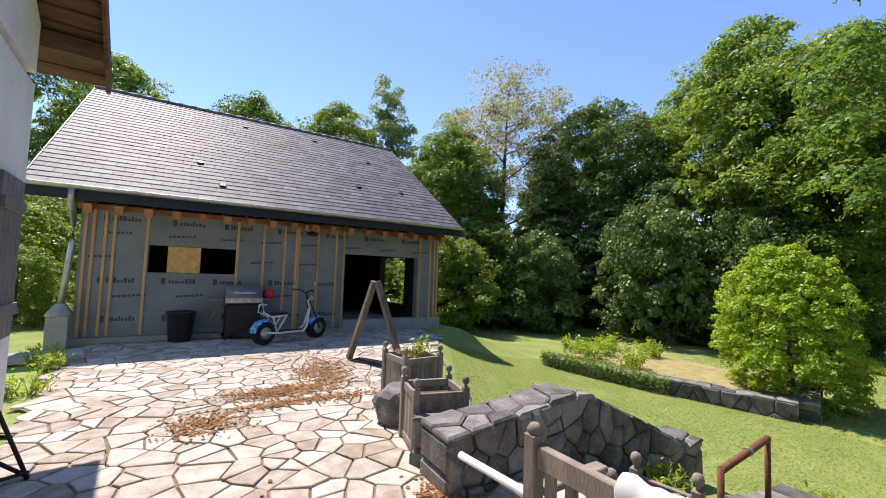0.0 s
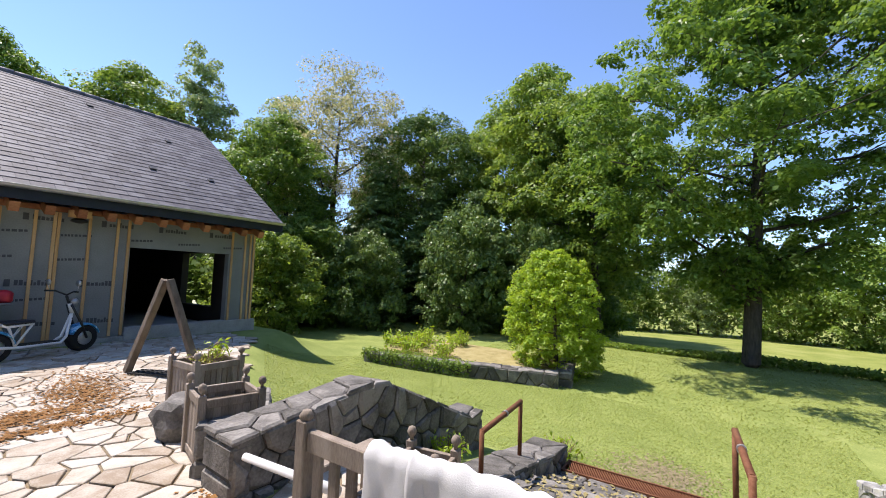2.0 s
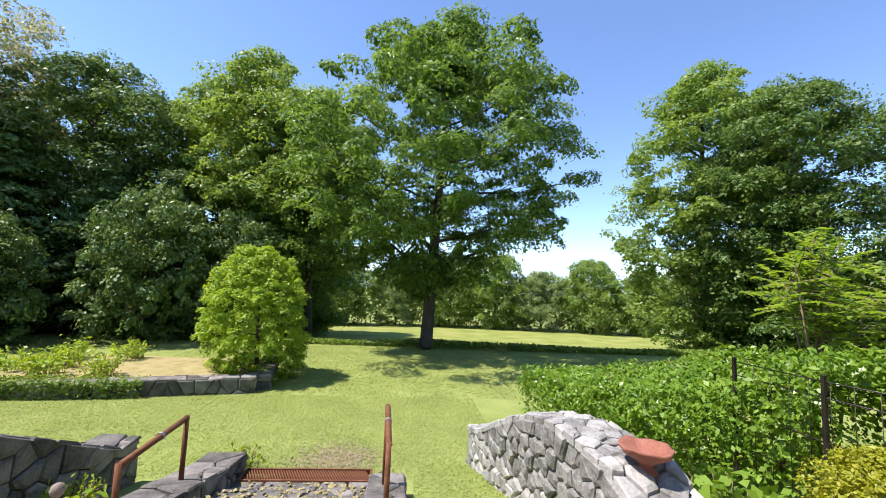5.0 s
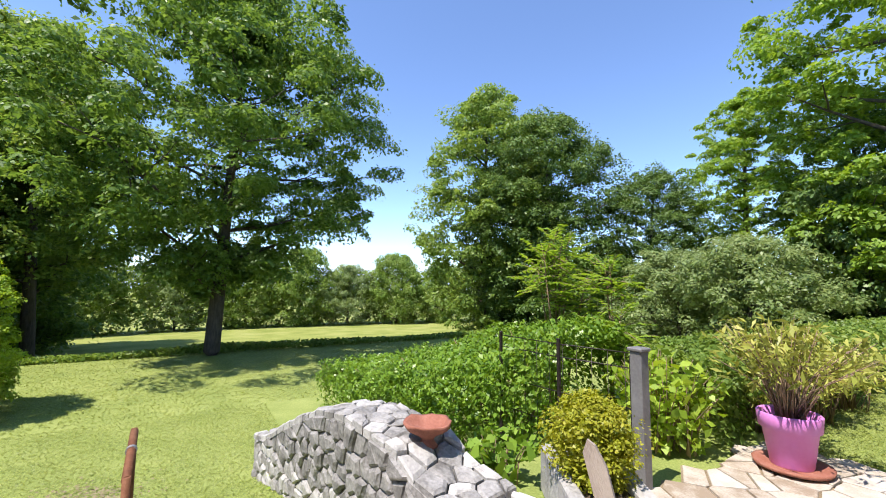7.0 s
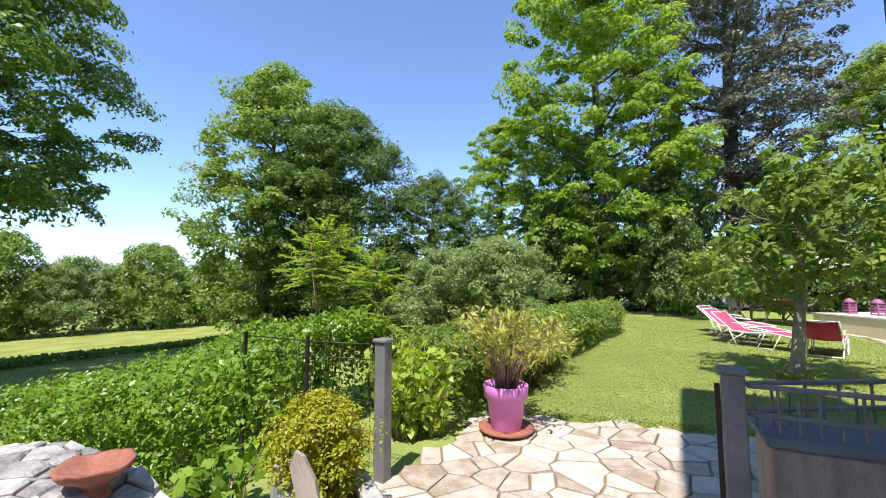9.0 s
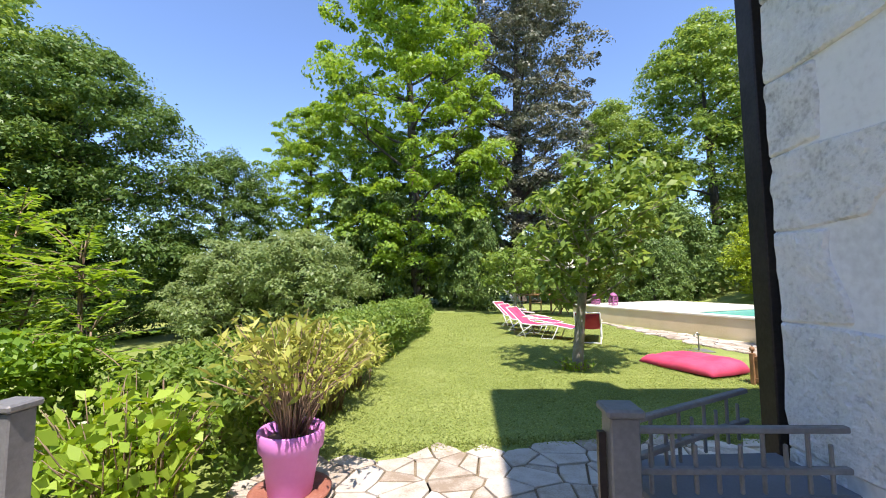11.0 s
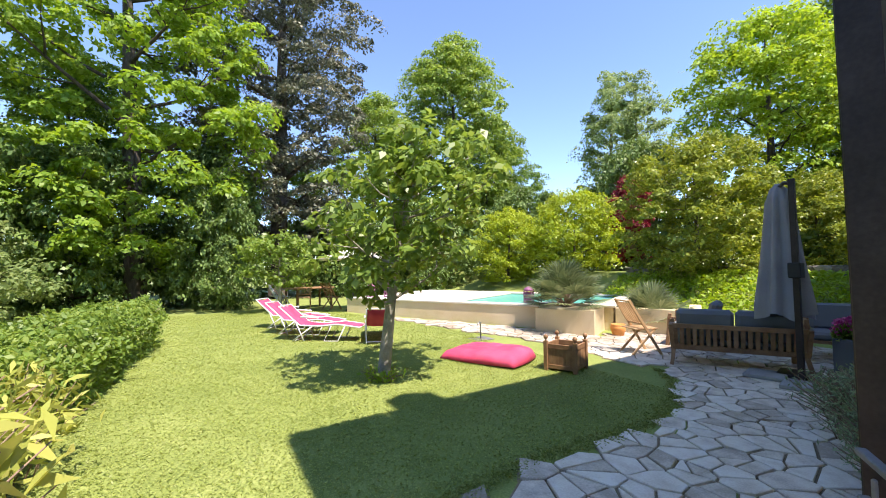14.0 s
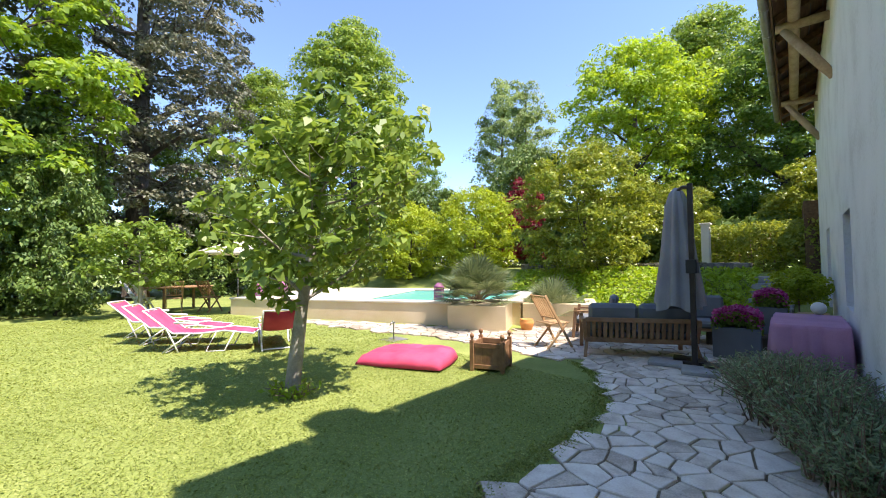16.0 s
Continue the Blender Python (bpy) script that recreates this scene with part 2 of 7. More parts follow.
M["ash_leaf"] = leaf_mat("bright_ash_leaves", [(0.125, 0.223, 0.025), (0.215, 0.344, 0.044), (0.321, 0.448, 0.088)], trans=0.45)
M["lime_leaf"] = leaf_mat("yellow_green_leaves", [(0.204, 0.296, 0.023), (0.322, 0.414, 0.040), (0.438, 0.517, 0.080)], trans=0.4)
M["bush_leaf"] = leaf_mat("fresh_green_leaves", [(0.186, 0.320, 0.031), (0.305, 0.440, 0.052), (0.443, 0.560, 0.093)], trans=0.4)
M["willow_leaf"] = leaf_mat("grey_green_leaves", [(0.14, 0.21, 0.07), (0.23, 0.31, 0.115), (0.34, 0.41, 0.18)])
M["pine_leaf"] = leaf_mat("blue_grey_needles", [(0.081, 0.104, 0.064), (0.153, 0.166, 0.109), (0.265, 0.244, 0.164)], trans=0.15)
M["blossom"] = leaf_mat("cream_blossom_leaves", [(0.15, 0.20, 0.06), (0.34, 0.35, 0.15), (0.58, 0.52, 0.30)])
M["fig_leaf"] = leaf_mat("fig_leaves", [(0.10, 0.18, 0.033), (0.19, 0.29, 0.055), (0.31, 0.41, 0.10)], rough=0.38, trans=0.4)
M["oleander"] = leaf_mat("oleander_leaves", [(0.232, 0.275, 0.043), (0.377, 0.406, 0.087), (0.551, 0.522, 0.145)], trans=0.3)
M["red_leaf"] = leaf_mat("crimson_leaves", [(0.145, 0.017, 0.022), (0.290, 0.036, 0.043)], trans=0.3)
M["laurel_leaf"] = leaf_mat("olive_laurel_leaves", [(0.13, 0.19, 0.03), (0.24, 0.30, 0.045), (0.37, 0.40, 0.075)], rough=0.35, trans=0.35)
M["blade"] = leaf_mat("grass_blades", [(0.19, 0.25, 0.055), (0.27, 0.33, 0.085), (0.38, 0.42, 0.14)], trans=0.35)
M["privet"] = leaf_mat("privet_leaves", [(0.09, 0.18, 0.02), (0.17, 0.30, 0.035), (0.28, 0.42, 0.06)], rough=0.35, trans=0.35)
M["gold_leaf"] = leaf_mat("golden_box_leaves", [(0.22, 0.27, 0.02), (0.34, 0.36, 0.03), (0.46, 0.44, 0.06)], trans=0.35)
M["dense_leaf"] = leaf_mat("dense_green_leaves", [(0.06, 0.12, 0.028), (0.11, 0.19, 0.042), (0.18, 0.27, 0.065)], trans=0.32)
M["flower"] = leaf_mat("pink_petals", [(0.34, 0.03, 0.13), (0.50, 0.08, 0.24), (0.62, 0.22, 0.40)], trans=0.3)
M["lavender"] = leaf_mat("grey_green_herb", [(0.13, 0.20, 0.10), (0.24, 0.33, 0.17), (0.38, 0.46, 0.26)], trans=0.2)
M["palm_leaf"] = leaf_mat("fan_palm_leaves", [(0.09, 0.13, 0.06), (0.17, 0.22, 0.10), (0.30, 0.33, 0.17)], trans=0.2)
M["cloth_lilac"] = ramp_mat("lilac_lantern_paint", [(0.28, 0.09, 0.20), (0.38, 0.14, 0.28)], 5, 40, 0.5, 0.1)


def glass_mat(name, col, rough=0.02, through_=1.0, ior=1.33):
    m = bpy.data.materials.new(name)
    m.use_nodes = True
    b = m.node_tree.nodes["Principled BSDF"]
    b.inputs["Base Color"].default_value = (*col, 1)
    b.inputs["Roughness"].default_value = rough
    b.inputs["Transmission Weight"].default_value = through_
    b.inputs["IOR"].default_value = ior
    return m


# ---- mesh helpers ----
def mesh_from(name, verts, faces, mat, smooth=False):
    me = bpy.data.meshes.new(name)
    me.from_pydata([tuple(v) for v in verts], [], faces)
    me.materials.append(mat)
    if smooth:
        me.polygons.foreach_set("use_smooth", [True] * len(me.polygons))
    me.update()
    return me


def leaf_mesh(name, centres, normals, size, mat, aspect=0.55, fold=0.12, rng=None, jitter=0.45):
    """Many small blades: each a folded diamond of two triangles pairs."""
    rng = rng or np.random.default_rng(1)
    n = len(centres)
    nrm = normals / (np.linalg.norm(normals, axis=1, keepdims=True) + 1e-9)
    ref = rng.normal(size=(n, 3))
    a = np.cross(nrm, ref)
    a /= np.linalg.norm(a, axis=1, keepdims=True) + 1e-9
    b = np.cross(nrm, a)
    s = (size * (1 - jitter + 2 * jitter * rng.random(n)))[:, None]
    v = np.stack([centres - a * s * 0.5, centres - b * s * aspect * 0.5 + nrm * s * fold, centres + a * s * 0.5, centres + b * s * aspect * 0.5 + nrm * s * fold], axis=1).reshape(-1, 3)
    me = bpy.data.meshes.new(name)
    me.vertices.add(4 * n)
    me.vertices.foreach_set("co", v.astype(np.float32).ravel())
    me.loops.add(4 * n)
    me.loops.foreach_set("vertex_index", np.arange(4 * n, dtype=np.int32))
    me.polygons.add(n)
    me.polygons.foreach_set("loop_start", np.arange(0, 4 * n, 4, dtype=np.int32))
    me.polygons.foreach_set("loop_total", np.full(n, 4, dtype=np.int32))
    me.materials.append(mat)
    me.update(calc_edges=True)
    return me


def tube(bm, pts, radii, seg=8):
    """A tapered tube along points."""
    rings = []
    pts = [Vector(p) for p in pts]
    for i, p in enumerate(pts):
        d = (pts[min(i + 1, len(pts) - 1)] - pts[max(i - 1, 0)]).normalized()
        q = d.to_track_quat("Z", "Y")
        rings.append([bm.verts.new(p + q @ Vector((math.cos(k * math.tau / seg) * radii[i], math.sin(k * math.tau / seg) * radii[i], 0))) for k in range(seg)])
    for r0, r1 in zip(rings, rings[1:]):
        for k in range(seg):
            f = bm.faces.new((r0[k], r0[(k + 1) % seg], r1[(k + 1) % seg], r1[k]))
            f.smooth = True
    for r, flip in ((rings[0], True), (rings[-1], False)):
        bm.faces.new(list(reversed(r)) if flip else r)
    return bm


def box(bm, x0, y0, z0, x1, y1, z1, m=None, bev=0.0):
    """A block between two corners, moved by m, with eased edges."""
    t = bmesh.new()
    bmesh.ops.create_cube(t, size=1)
    for v in t.verts:
        v.co = Vector(((x0 + x1) / 2 + v.co.x * (x1 - x0), (y0 + y1) / 2 + v.co.y * (y1 - y0), (z0 + z1) / 2 + v.co.z * (z1 - z0)))
    if bev:
        bmesh.ops.bevel(t, geom=t.edges[:], offset=bev, segments=1, affect="EDGES")
    if m is not None:
        bmesh.ops.transform(t, matrix=m, verts=t.verts)
    base = {v: bm.verts.new(v.co) for v in t.verts}
    for f in t.faces:
        bm.faces.new([base[v] for v in f.verts])
    t.free()
    return bm


def beam(bm, a, b, w, h, up=(0, 0, 1), bev=0.004):
    """A squared bar from a to b."""
    a, b = Vector(a), Vector(b)
    d = b - a
    z = d.normalized()
    x = Vector(up).cross(z)
    if x.length < 1e-4:
        x = Vector((1, 0, 0)).cross(z)
    x.normalize()
    y = z.cross(x)
    m = Matrix((x, y, z)).transposed().to_4x4()
    m.translation = a
    return box(bm, -w / 2, -h / 2, 0, w / 2, h / 2, d.length, m, bev)


def lathe(bm, profile, seg=24, m=None):
    """A turned body from (radius, height) pairs."""
    rings = []
    for r, z in profile:
        ring = [Vector((math.cos(k * math.tau / seg) * r, math.sin(k * math.tau / seg) * r, z)) for k in range(seg)]
        rings.append([bm.verts.new(m @ p if m is not None else p) for p in ring])
    for r0, r1 in zip(rings, rings[1:]):
        for k in range(seg):
            f = bm.faces.new((r0[k], r0[(k + 1) % seg], r1[(k + 1) % seg], r1[k]))
            f.smooth = True
    bm.faces.new(list(reversed(rings[0])))
    bm.faces.new(rings[-1])
    return bm


def part(name, bm, material, parent=None, label=""):
    """Links a bmesh as one mesh object, under a thing when given."""
    me = bpy.data.meshes.new(name)
    bmesh.ops.recalc_face_normals(bm, faces=bm.faces[:])
    bm.to_mesh(me)
    bm.free()
    me.materials.append(material)
    ob = new(name, me)
    ob.parent = parent
    if label:
        ob["label"] = label
    return ob


def linked(name, me, parent=None, label=""):
    ob = new(name, me)
    ob.parent = parent
    if label:
        ob["label"] = label
    return ob


def thing(name, m, label, category, group="", kind=""):
    """An empty at a thing's base."""
    ob = new(name)
    ob.matrix_basis = m
    ob.empty_display_size = 0.1
    return tagged(ob, label, category, group, kind)


def B():
    return bmesh.new()


# ---- ground ----
def smooth01(t):
    t = min(1.0, max(0.0, t))
    return t * t * (3 - 2 * t)


def edge_x(y):
    """The terrace's outer edge."""
    if y > 9.3:
        return 6.1 + min(1.6, (y - 9.3) * 1.2)
    if y > 3.7:
        return 2.6 + (y - 3.7) * 0.625
    if y > 3.3:
        return 2.6 + (3.7 - y) / 0.4 * 1.2
    return 3.8


def ground_z(x, y):
    d = x - edge_x(y)
    z = 0.0
    if d > 0:
        z = -0.98 * (1 - math.exp(-d / 1.9))
        if x > 19:
            z -= 0.04 * (min(x, 60) - 19)
    s = smooth01((-y - 2.2) / 1.6)
    if s > 0:
        zp = 0.015 * max(0.0, min(-y, 18) - 6)
        e = smooth01((x - 4.2) / 5.0)
        far = -1.0 - 0.04 * max(0.0, min(x, 60) - 19)
        zp += 1.2 * smooth01((-8.6 - x) / 3.0)
        zp = zp * (1 - e) + far * e * (1 if x > 4.2 else 0)
        z = z * (1 - s) + zp * s
    z -= 0.05 * max(0.0, min(x, 420) - 60)
    return z - 0.7 * smooth01((x - 18.7) / 1.6) * smooth01((15.0 - y) / 5.0)


def axis(cuts):
    out = []
    for a, b, n in cuts:
        out += [a + (b - a) * i / n for i in range(n)]
    return out + [cuts[-1][1]]


gx = axis([(-2500, -300, 4), (-300, -40, 8), (-40, -8, 16), (-8, 12, 80), (12, 30, 36), (30, 70, 20), (70, 300, 8), (300, 2500, 4)])
gy = axis([(-2500, -300, 4), (-300, -40, 8), (-40, -20, 14), (-20, 14, 110), (14, 40, 20), (40, 300, 8), (300, 2500, 4)])
gv, gf = [], []
for y in gy:
    for x in gx:
        z = ground_z(x, y)
        if 3.7 < x < 5.75 and 0.6 < y < 2.3:
            z -= 0.25
        if -0.9 < x < 3.75 and -5 < y < 9:
            z -= 0.03
        z += 0.012 * noise.noise((x * 1.7, y * 1.7, 3))
        gv.append((x, y, z))
for j in range(len(gy) - 1):
    for i in range(len(gx) - 1):
        k = j * len(gx) + i
        gf.append((k, k + 1, k + 1 + len(gx), k + len(gx)))
ground = tagged(new("ground", mesh_from("ground", gv, gf, M["grass"], True)), "mown lawn falling away to a sloping meadow", "ground", kind="structure")
ground.data.materials.append(M["meadow"])
for p in ground.data.polygons:
    c = p.center
    if c.x > 18.4 + 0.02 * (c.y + 0.3):
        p.material_index = 1


# ---- trees ----
def limb_path(rng, a, direction, length, n=5, wander=0.25):
    pts = [Vector(a)]
    d = Vector(direction).normalized()
    for _ in range(n):
        d = (d + Vector(rng.normal(size=3)) * wander * 0.5 + Vector((0, 0, 0.06))).normalized()
        pts.append(pts[-1] + d * length / n)
    return pts


PROFILES = {
    "round": ((0, 0.5), (0.12, 0.82), (0.35, 1.0), (0.6, 0.94), (0.82, 0.74), (0.94, 0.46), (1, 0.15)),
    "tall": ((0, 0.55), (0.12, 0.82), (0.38, 1.0), (0.68, 0.93), (0.86, 0.7), (0.96, 0.4), (1, 0.1)),
    "cone": ((0, 1.0), (0.3, 0.8), (0.6, 0.5), (0.85, 0.22), (1, 0.03)),
    "oak": ((0, 0.16), (0.06, 0.42), (0.16, 0.82), (0.42, 1.0), (0.58, 0.98), (0.72, 0.76), (0.86, 0.46), (0.95, 0.24), (1, 0.08)),
}


def tree_meshes(seed, height, radius, crown_from, clumps, leaves, leaf, leaf_m, bark_m, trunk_r, shape="round", limbs=9, clump_r=0.28, flat=0.75, lobes=0.3, open_=0.55):
    """Trunk with limbs, and a crown of leafy pads: each pad a shallow dome of blades, with dark gaps between the pads."""
    rng = np.random.default_rng(seed)
    prof = PROFILES[shape]

    def reach_at(q, ang):
        q = min(1.0, max(0.0, q))
        w = prof[-1][1]
        for (q0, w0), (q1, w1) in zip(prof, prof[1:]):
            if q <= q1:
                w = w0 + (w1 - w0) * (q - q0) / (q1 - q0)
                break
        k = 1 + lobes * (noise.noise((math.cos(ang) * 1.3 + seed, math.sin(ang) * 1.3, q * 3.2)) + 0.6 * noise.noise((math.cos(ang) * 3.1, math.sin(ang) * 3.1 + seed, q * 7.5)))
        return radius * w * k
    bm = B()
    lean = rng.normal(size=2) * 0.035 * height
    tp = [Vector((0, 0, -0.3)), Vector((0, 0, 0.15)), Vector((lean[0] * 0.3, lean[1] * 0.3, height * 0.3)), Vector((lean[0] * 0.6, lean[1] * 0.6, height * 0.6)), Vector((lean[0], lean[1], height * 0.93))]
    tube(bm, tp, [trunk_r * 1.35, trunk_r * 1.1, trunk_r * 0.85, trunk_r * 0.5, trunk_r * 0.08], 10)

    def on_trunk(f):
        if f < 0.3:
            return tp[1].lerp(tp[2], max(0.0, f) / 0.3)
        if f < 0.6:
            return tp[2].lerp(tp[3], (f - 0.3) / 0.3)
        return tp[3].lerp(tp[4], min(1.0, (f - 0.6) / 0.33))
    centres = []
    for i in range(limbs):
        q = (i + 0.35) / limbs
        f = crown_from + (0.93 - crown_from) * q
        ang = i * 2.4 + rng.random()
        ln = reach_at(q, ang)
        rise = -0.1 if shape == "cone" else 0.3
        start = on_trunk(f - 0.08 * (shape != "cone"))
        pts = limb_path(rng, start, (math.cos(ang), math.sin(ang), rise), ln * 0.92)
        r0 = trunk_r * 0.42 * (1 - f * 0.6)
        tube(bm, pts, [r0 * (1 - k / 5.5) for k in range(len(pts))], 5)
        for k in (2, 3, 4, 5):
            centres.append((pts[k] + Vector(rng.normal(size=3)) * ln * 0.06, 0.85))
        for k in (2, 3, 4):
            side = Vector((-math.sin(ang), math.cos(ang), 0.2)) * (1 if (k + i) % 2 else -1)
            tw = limb_path(rng, pts[k], side + (pts[k + 1] - pts[k]).normalized() * 0.7, ln * 0.34, 4)
            tube(bm, tw, [r0 * 0.4, r0 * 0.32, r0 * 0.24, r0 * 0.16, r0 * 0.08], 4)
            centres.append((tw[4], 0.9))
    want = int(clumps * 5)
    while len(centres) < want:
        q = rng.random() ** 0.9
        ang = rng.random() * math.tau
        rr = open_ + (1 - open_) * rng.random() ** 0.6 if rng.random() < 0.82 else rng.random() * open_
        w = reach_at(q, ang) * rr
        c = on_trunk(crown_from + (1 - crown_from) * q)
        z = (crown_from + (1 - crown_from) * q) * height + rng.normal() * 0.02 * height
        centres.append((Vector((c.x + math.cos(ang) * w, c.y + math.sin(ang) * w, z)), 0.6 + 0.8 * rng.random()))
    per = max(8, leaves // len(centres))
    P, Q = [], []
    for c, k in centres:
        r = radius * clump_r * 0.62 * k
        u = rng.normal(size=(per, 3))
        u[:, 2] = np.abs(u[:, 2]) * 1.0 - 0.25
        u /= np.linalg.norm(u, axis=1, keepdims=True)
        stray = np.where(rng.random((per, 1)) < 0.10, 1.35, 1.0)
        q = u * (0.55 + 0.45 * rng.random((per, 1))) * r * stray
        q[:, 2] = q[:, 2] * flat - 0.25 * (q[:, 0] ** 2 + q[:, 1] ** 2) / max(r, 1e-6)
        tilt = rng.normal(size=2) * 0.22
        q[:, 2] += q[:, 0] * tilt[0] + q[:, 1] * tilt[1]
        P.append(q + np.array(c))
        Q.append(u * 0.7 + np.array((0, 0, 0.45)) + rng.normal(size=(per, 3)) * 0.42)
    P = np.concatenate(P)
    P[:, 2] = np.maximum(P[:, 2], 0.02)
    crown = leaf_mesh("crown", P, np.concatenate(Q), leaf, leaf_m, rng=rng)
    me = bpy.data.meshes.new("trunk")
    bm.to_mesh(me)
    bm.free()
    me.materials.append(bark_m)
    return me, crown


def plant_tree(meshes, name, m, label, category="tree", group="", scale=(1, 1, 1)):
    t = thing(name, m, label, category, group)
    t.scale = scale
    linked("trunk", meshes[0], t)
    linked("crown", meshes[1], t)
    return t


def put_on(x, y, dz=0.0, rz=0):
    return pose(x, y, ground_z(x, y) + dz, 0, 0, rz)


# ---- large trees ----
T_OAK = tree_meshes(61, 15.0, 7.0, 0.20, 110, 150000, 0.155, M["oak_leaf"], M["bark"], 0.27, "oak", 26, 0.17, 0.55, 0.3, 0.4)
T_DEC = tree_meshes(12, 15.0, 4.2, 0.06, 90, 62000, 0.19, M["mid_leaf"], M["bark"], 0.28, "tall", 16, 0.27, 0.6)
T_DEC2 = tree_meshes(13, 14.0, 4.4, 0.07, 90, 62000, 0.18, M["oak_leaf"], M["bark"], 0.28, "tall", 16, 0.26, 0.6)
T_DARK = tree_meshes(14, 8.0, 2.8, 0.03, 48, 22000, 0.20, M["dark_shaded_leaf"], M["bark"], 0.2, "cone", 18, 0.26, 0.4)
T_BLOS = tree_meshes(15, 16.0, 5.2, 0.16, 76, 42000, 0.15, M["blossom"], M["bark"], 0.26, "tall", 20, 0.24, 0.7)
T_SLIM = tree_meshes(16, 17.0, 3.0, 0.25, 46, 28000, 0.19, M["willow_leaf"], M["bark"], 0.24, "tall", 18, 0.32, 0.7)
T_ASH = tree_meshes(17, 17.5, 4.3, 0.08, 96, 76000, 0.18, M["ash_leaf"], M["bark"], 0.30, "tall", 20, 0.22, 0.5)
T_PINE = tree_meshes(18, 21.0, 4.4, 0.16, 120, 92000, 0.16, M["pine_leaf"], M["bark"], 0.42, "tall", 26, 0.22, 0.45)
T_HIGH = tree_meshes(28, 15.0, 4.2, 0.27, 80, 56000, 0.18, M["mid_leaf"], M["bark"], 0.24, "tall", 16, 0.26, 0.6)
T_BUSH = tree_meshes(19, 3.6, 1.45, 0.0, 130, 52000, 0.07, M["bush_leaf"], M["bark"], 0.07, "round", 14, 0.17, 0.8, 0.16, 0.7)
T_SHRUB = tree_meshes(20, 4.5, 2.6, 0.01, 46, 20000, 0.15, M["mid_leaf"], M["bark"], 0.08, "round", 12, 0.27, 0.7)
# Shrub copy whose darker leaves carry the shade of the wood's edge
T_SHADE = tree_meshes(26, 4.5, 2.6, 0.01, 46, 20000, 0.15, M["dark_shaded_leaf"], M["bark"], 0.08, "round", 12, 0.27, 0.7)
T_DENSE = tree_meshes(27, 14.0, 4.6, 0.02, 110, 74000, 0.18, M["dense_leaf"], M["bark"], 0.28, "tall", 16, 0.25, 0.65, 0.22, 0.65)
T_GOLD = tree_meshes(21, 3.6, 1.9, 0.01, 60, 26000, 0.10, M["lime_leaf"], M["bark"], 0.07, "round", 12, 0.24, 0.7, 0.15, 0.7)
T_LAUREL = tree_meshes(22, 4.6, 2.5, 0.01, 66, 32000, 0.12, M["laurel_leaf"], M["bark"], 0.08, "round", 14, 0.23, 0.7, 0.18, 0.7)
T_WILL = tree_meshes(23, 4.8, 3.2, 0.01, 56, 26000, 0.15, M["willow_leaf"], M["bark"], 0.09, "round", 12, 0.23, 0.7)
T_LIME = tree_meshes(24, 12.5, 4.0, 0.05, 90, 52000, 0.18, M["bush_leaf"], M["bark"], 0.25, "tall", 16, 0.26, 0.6)

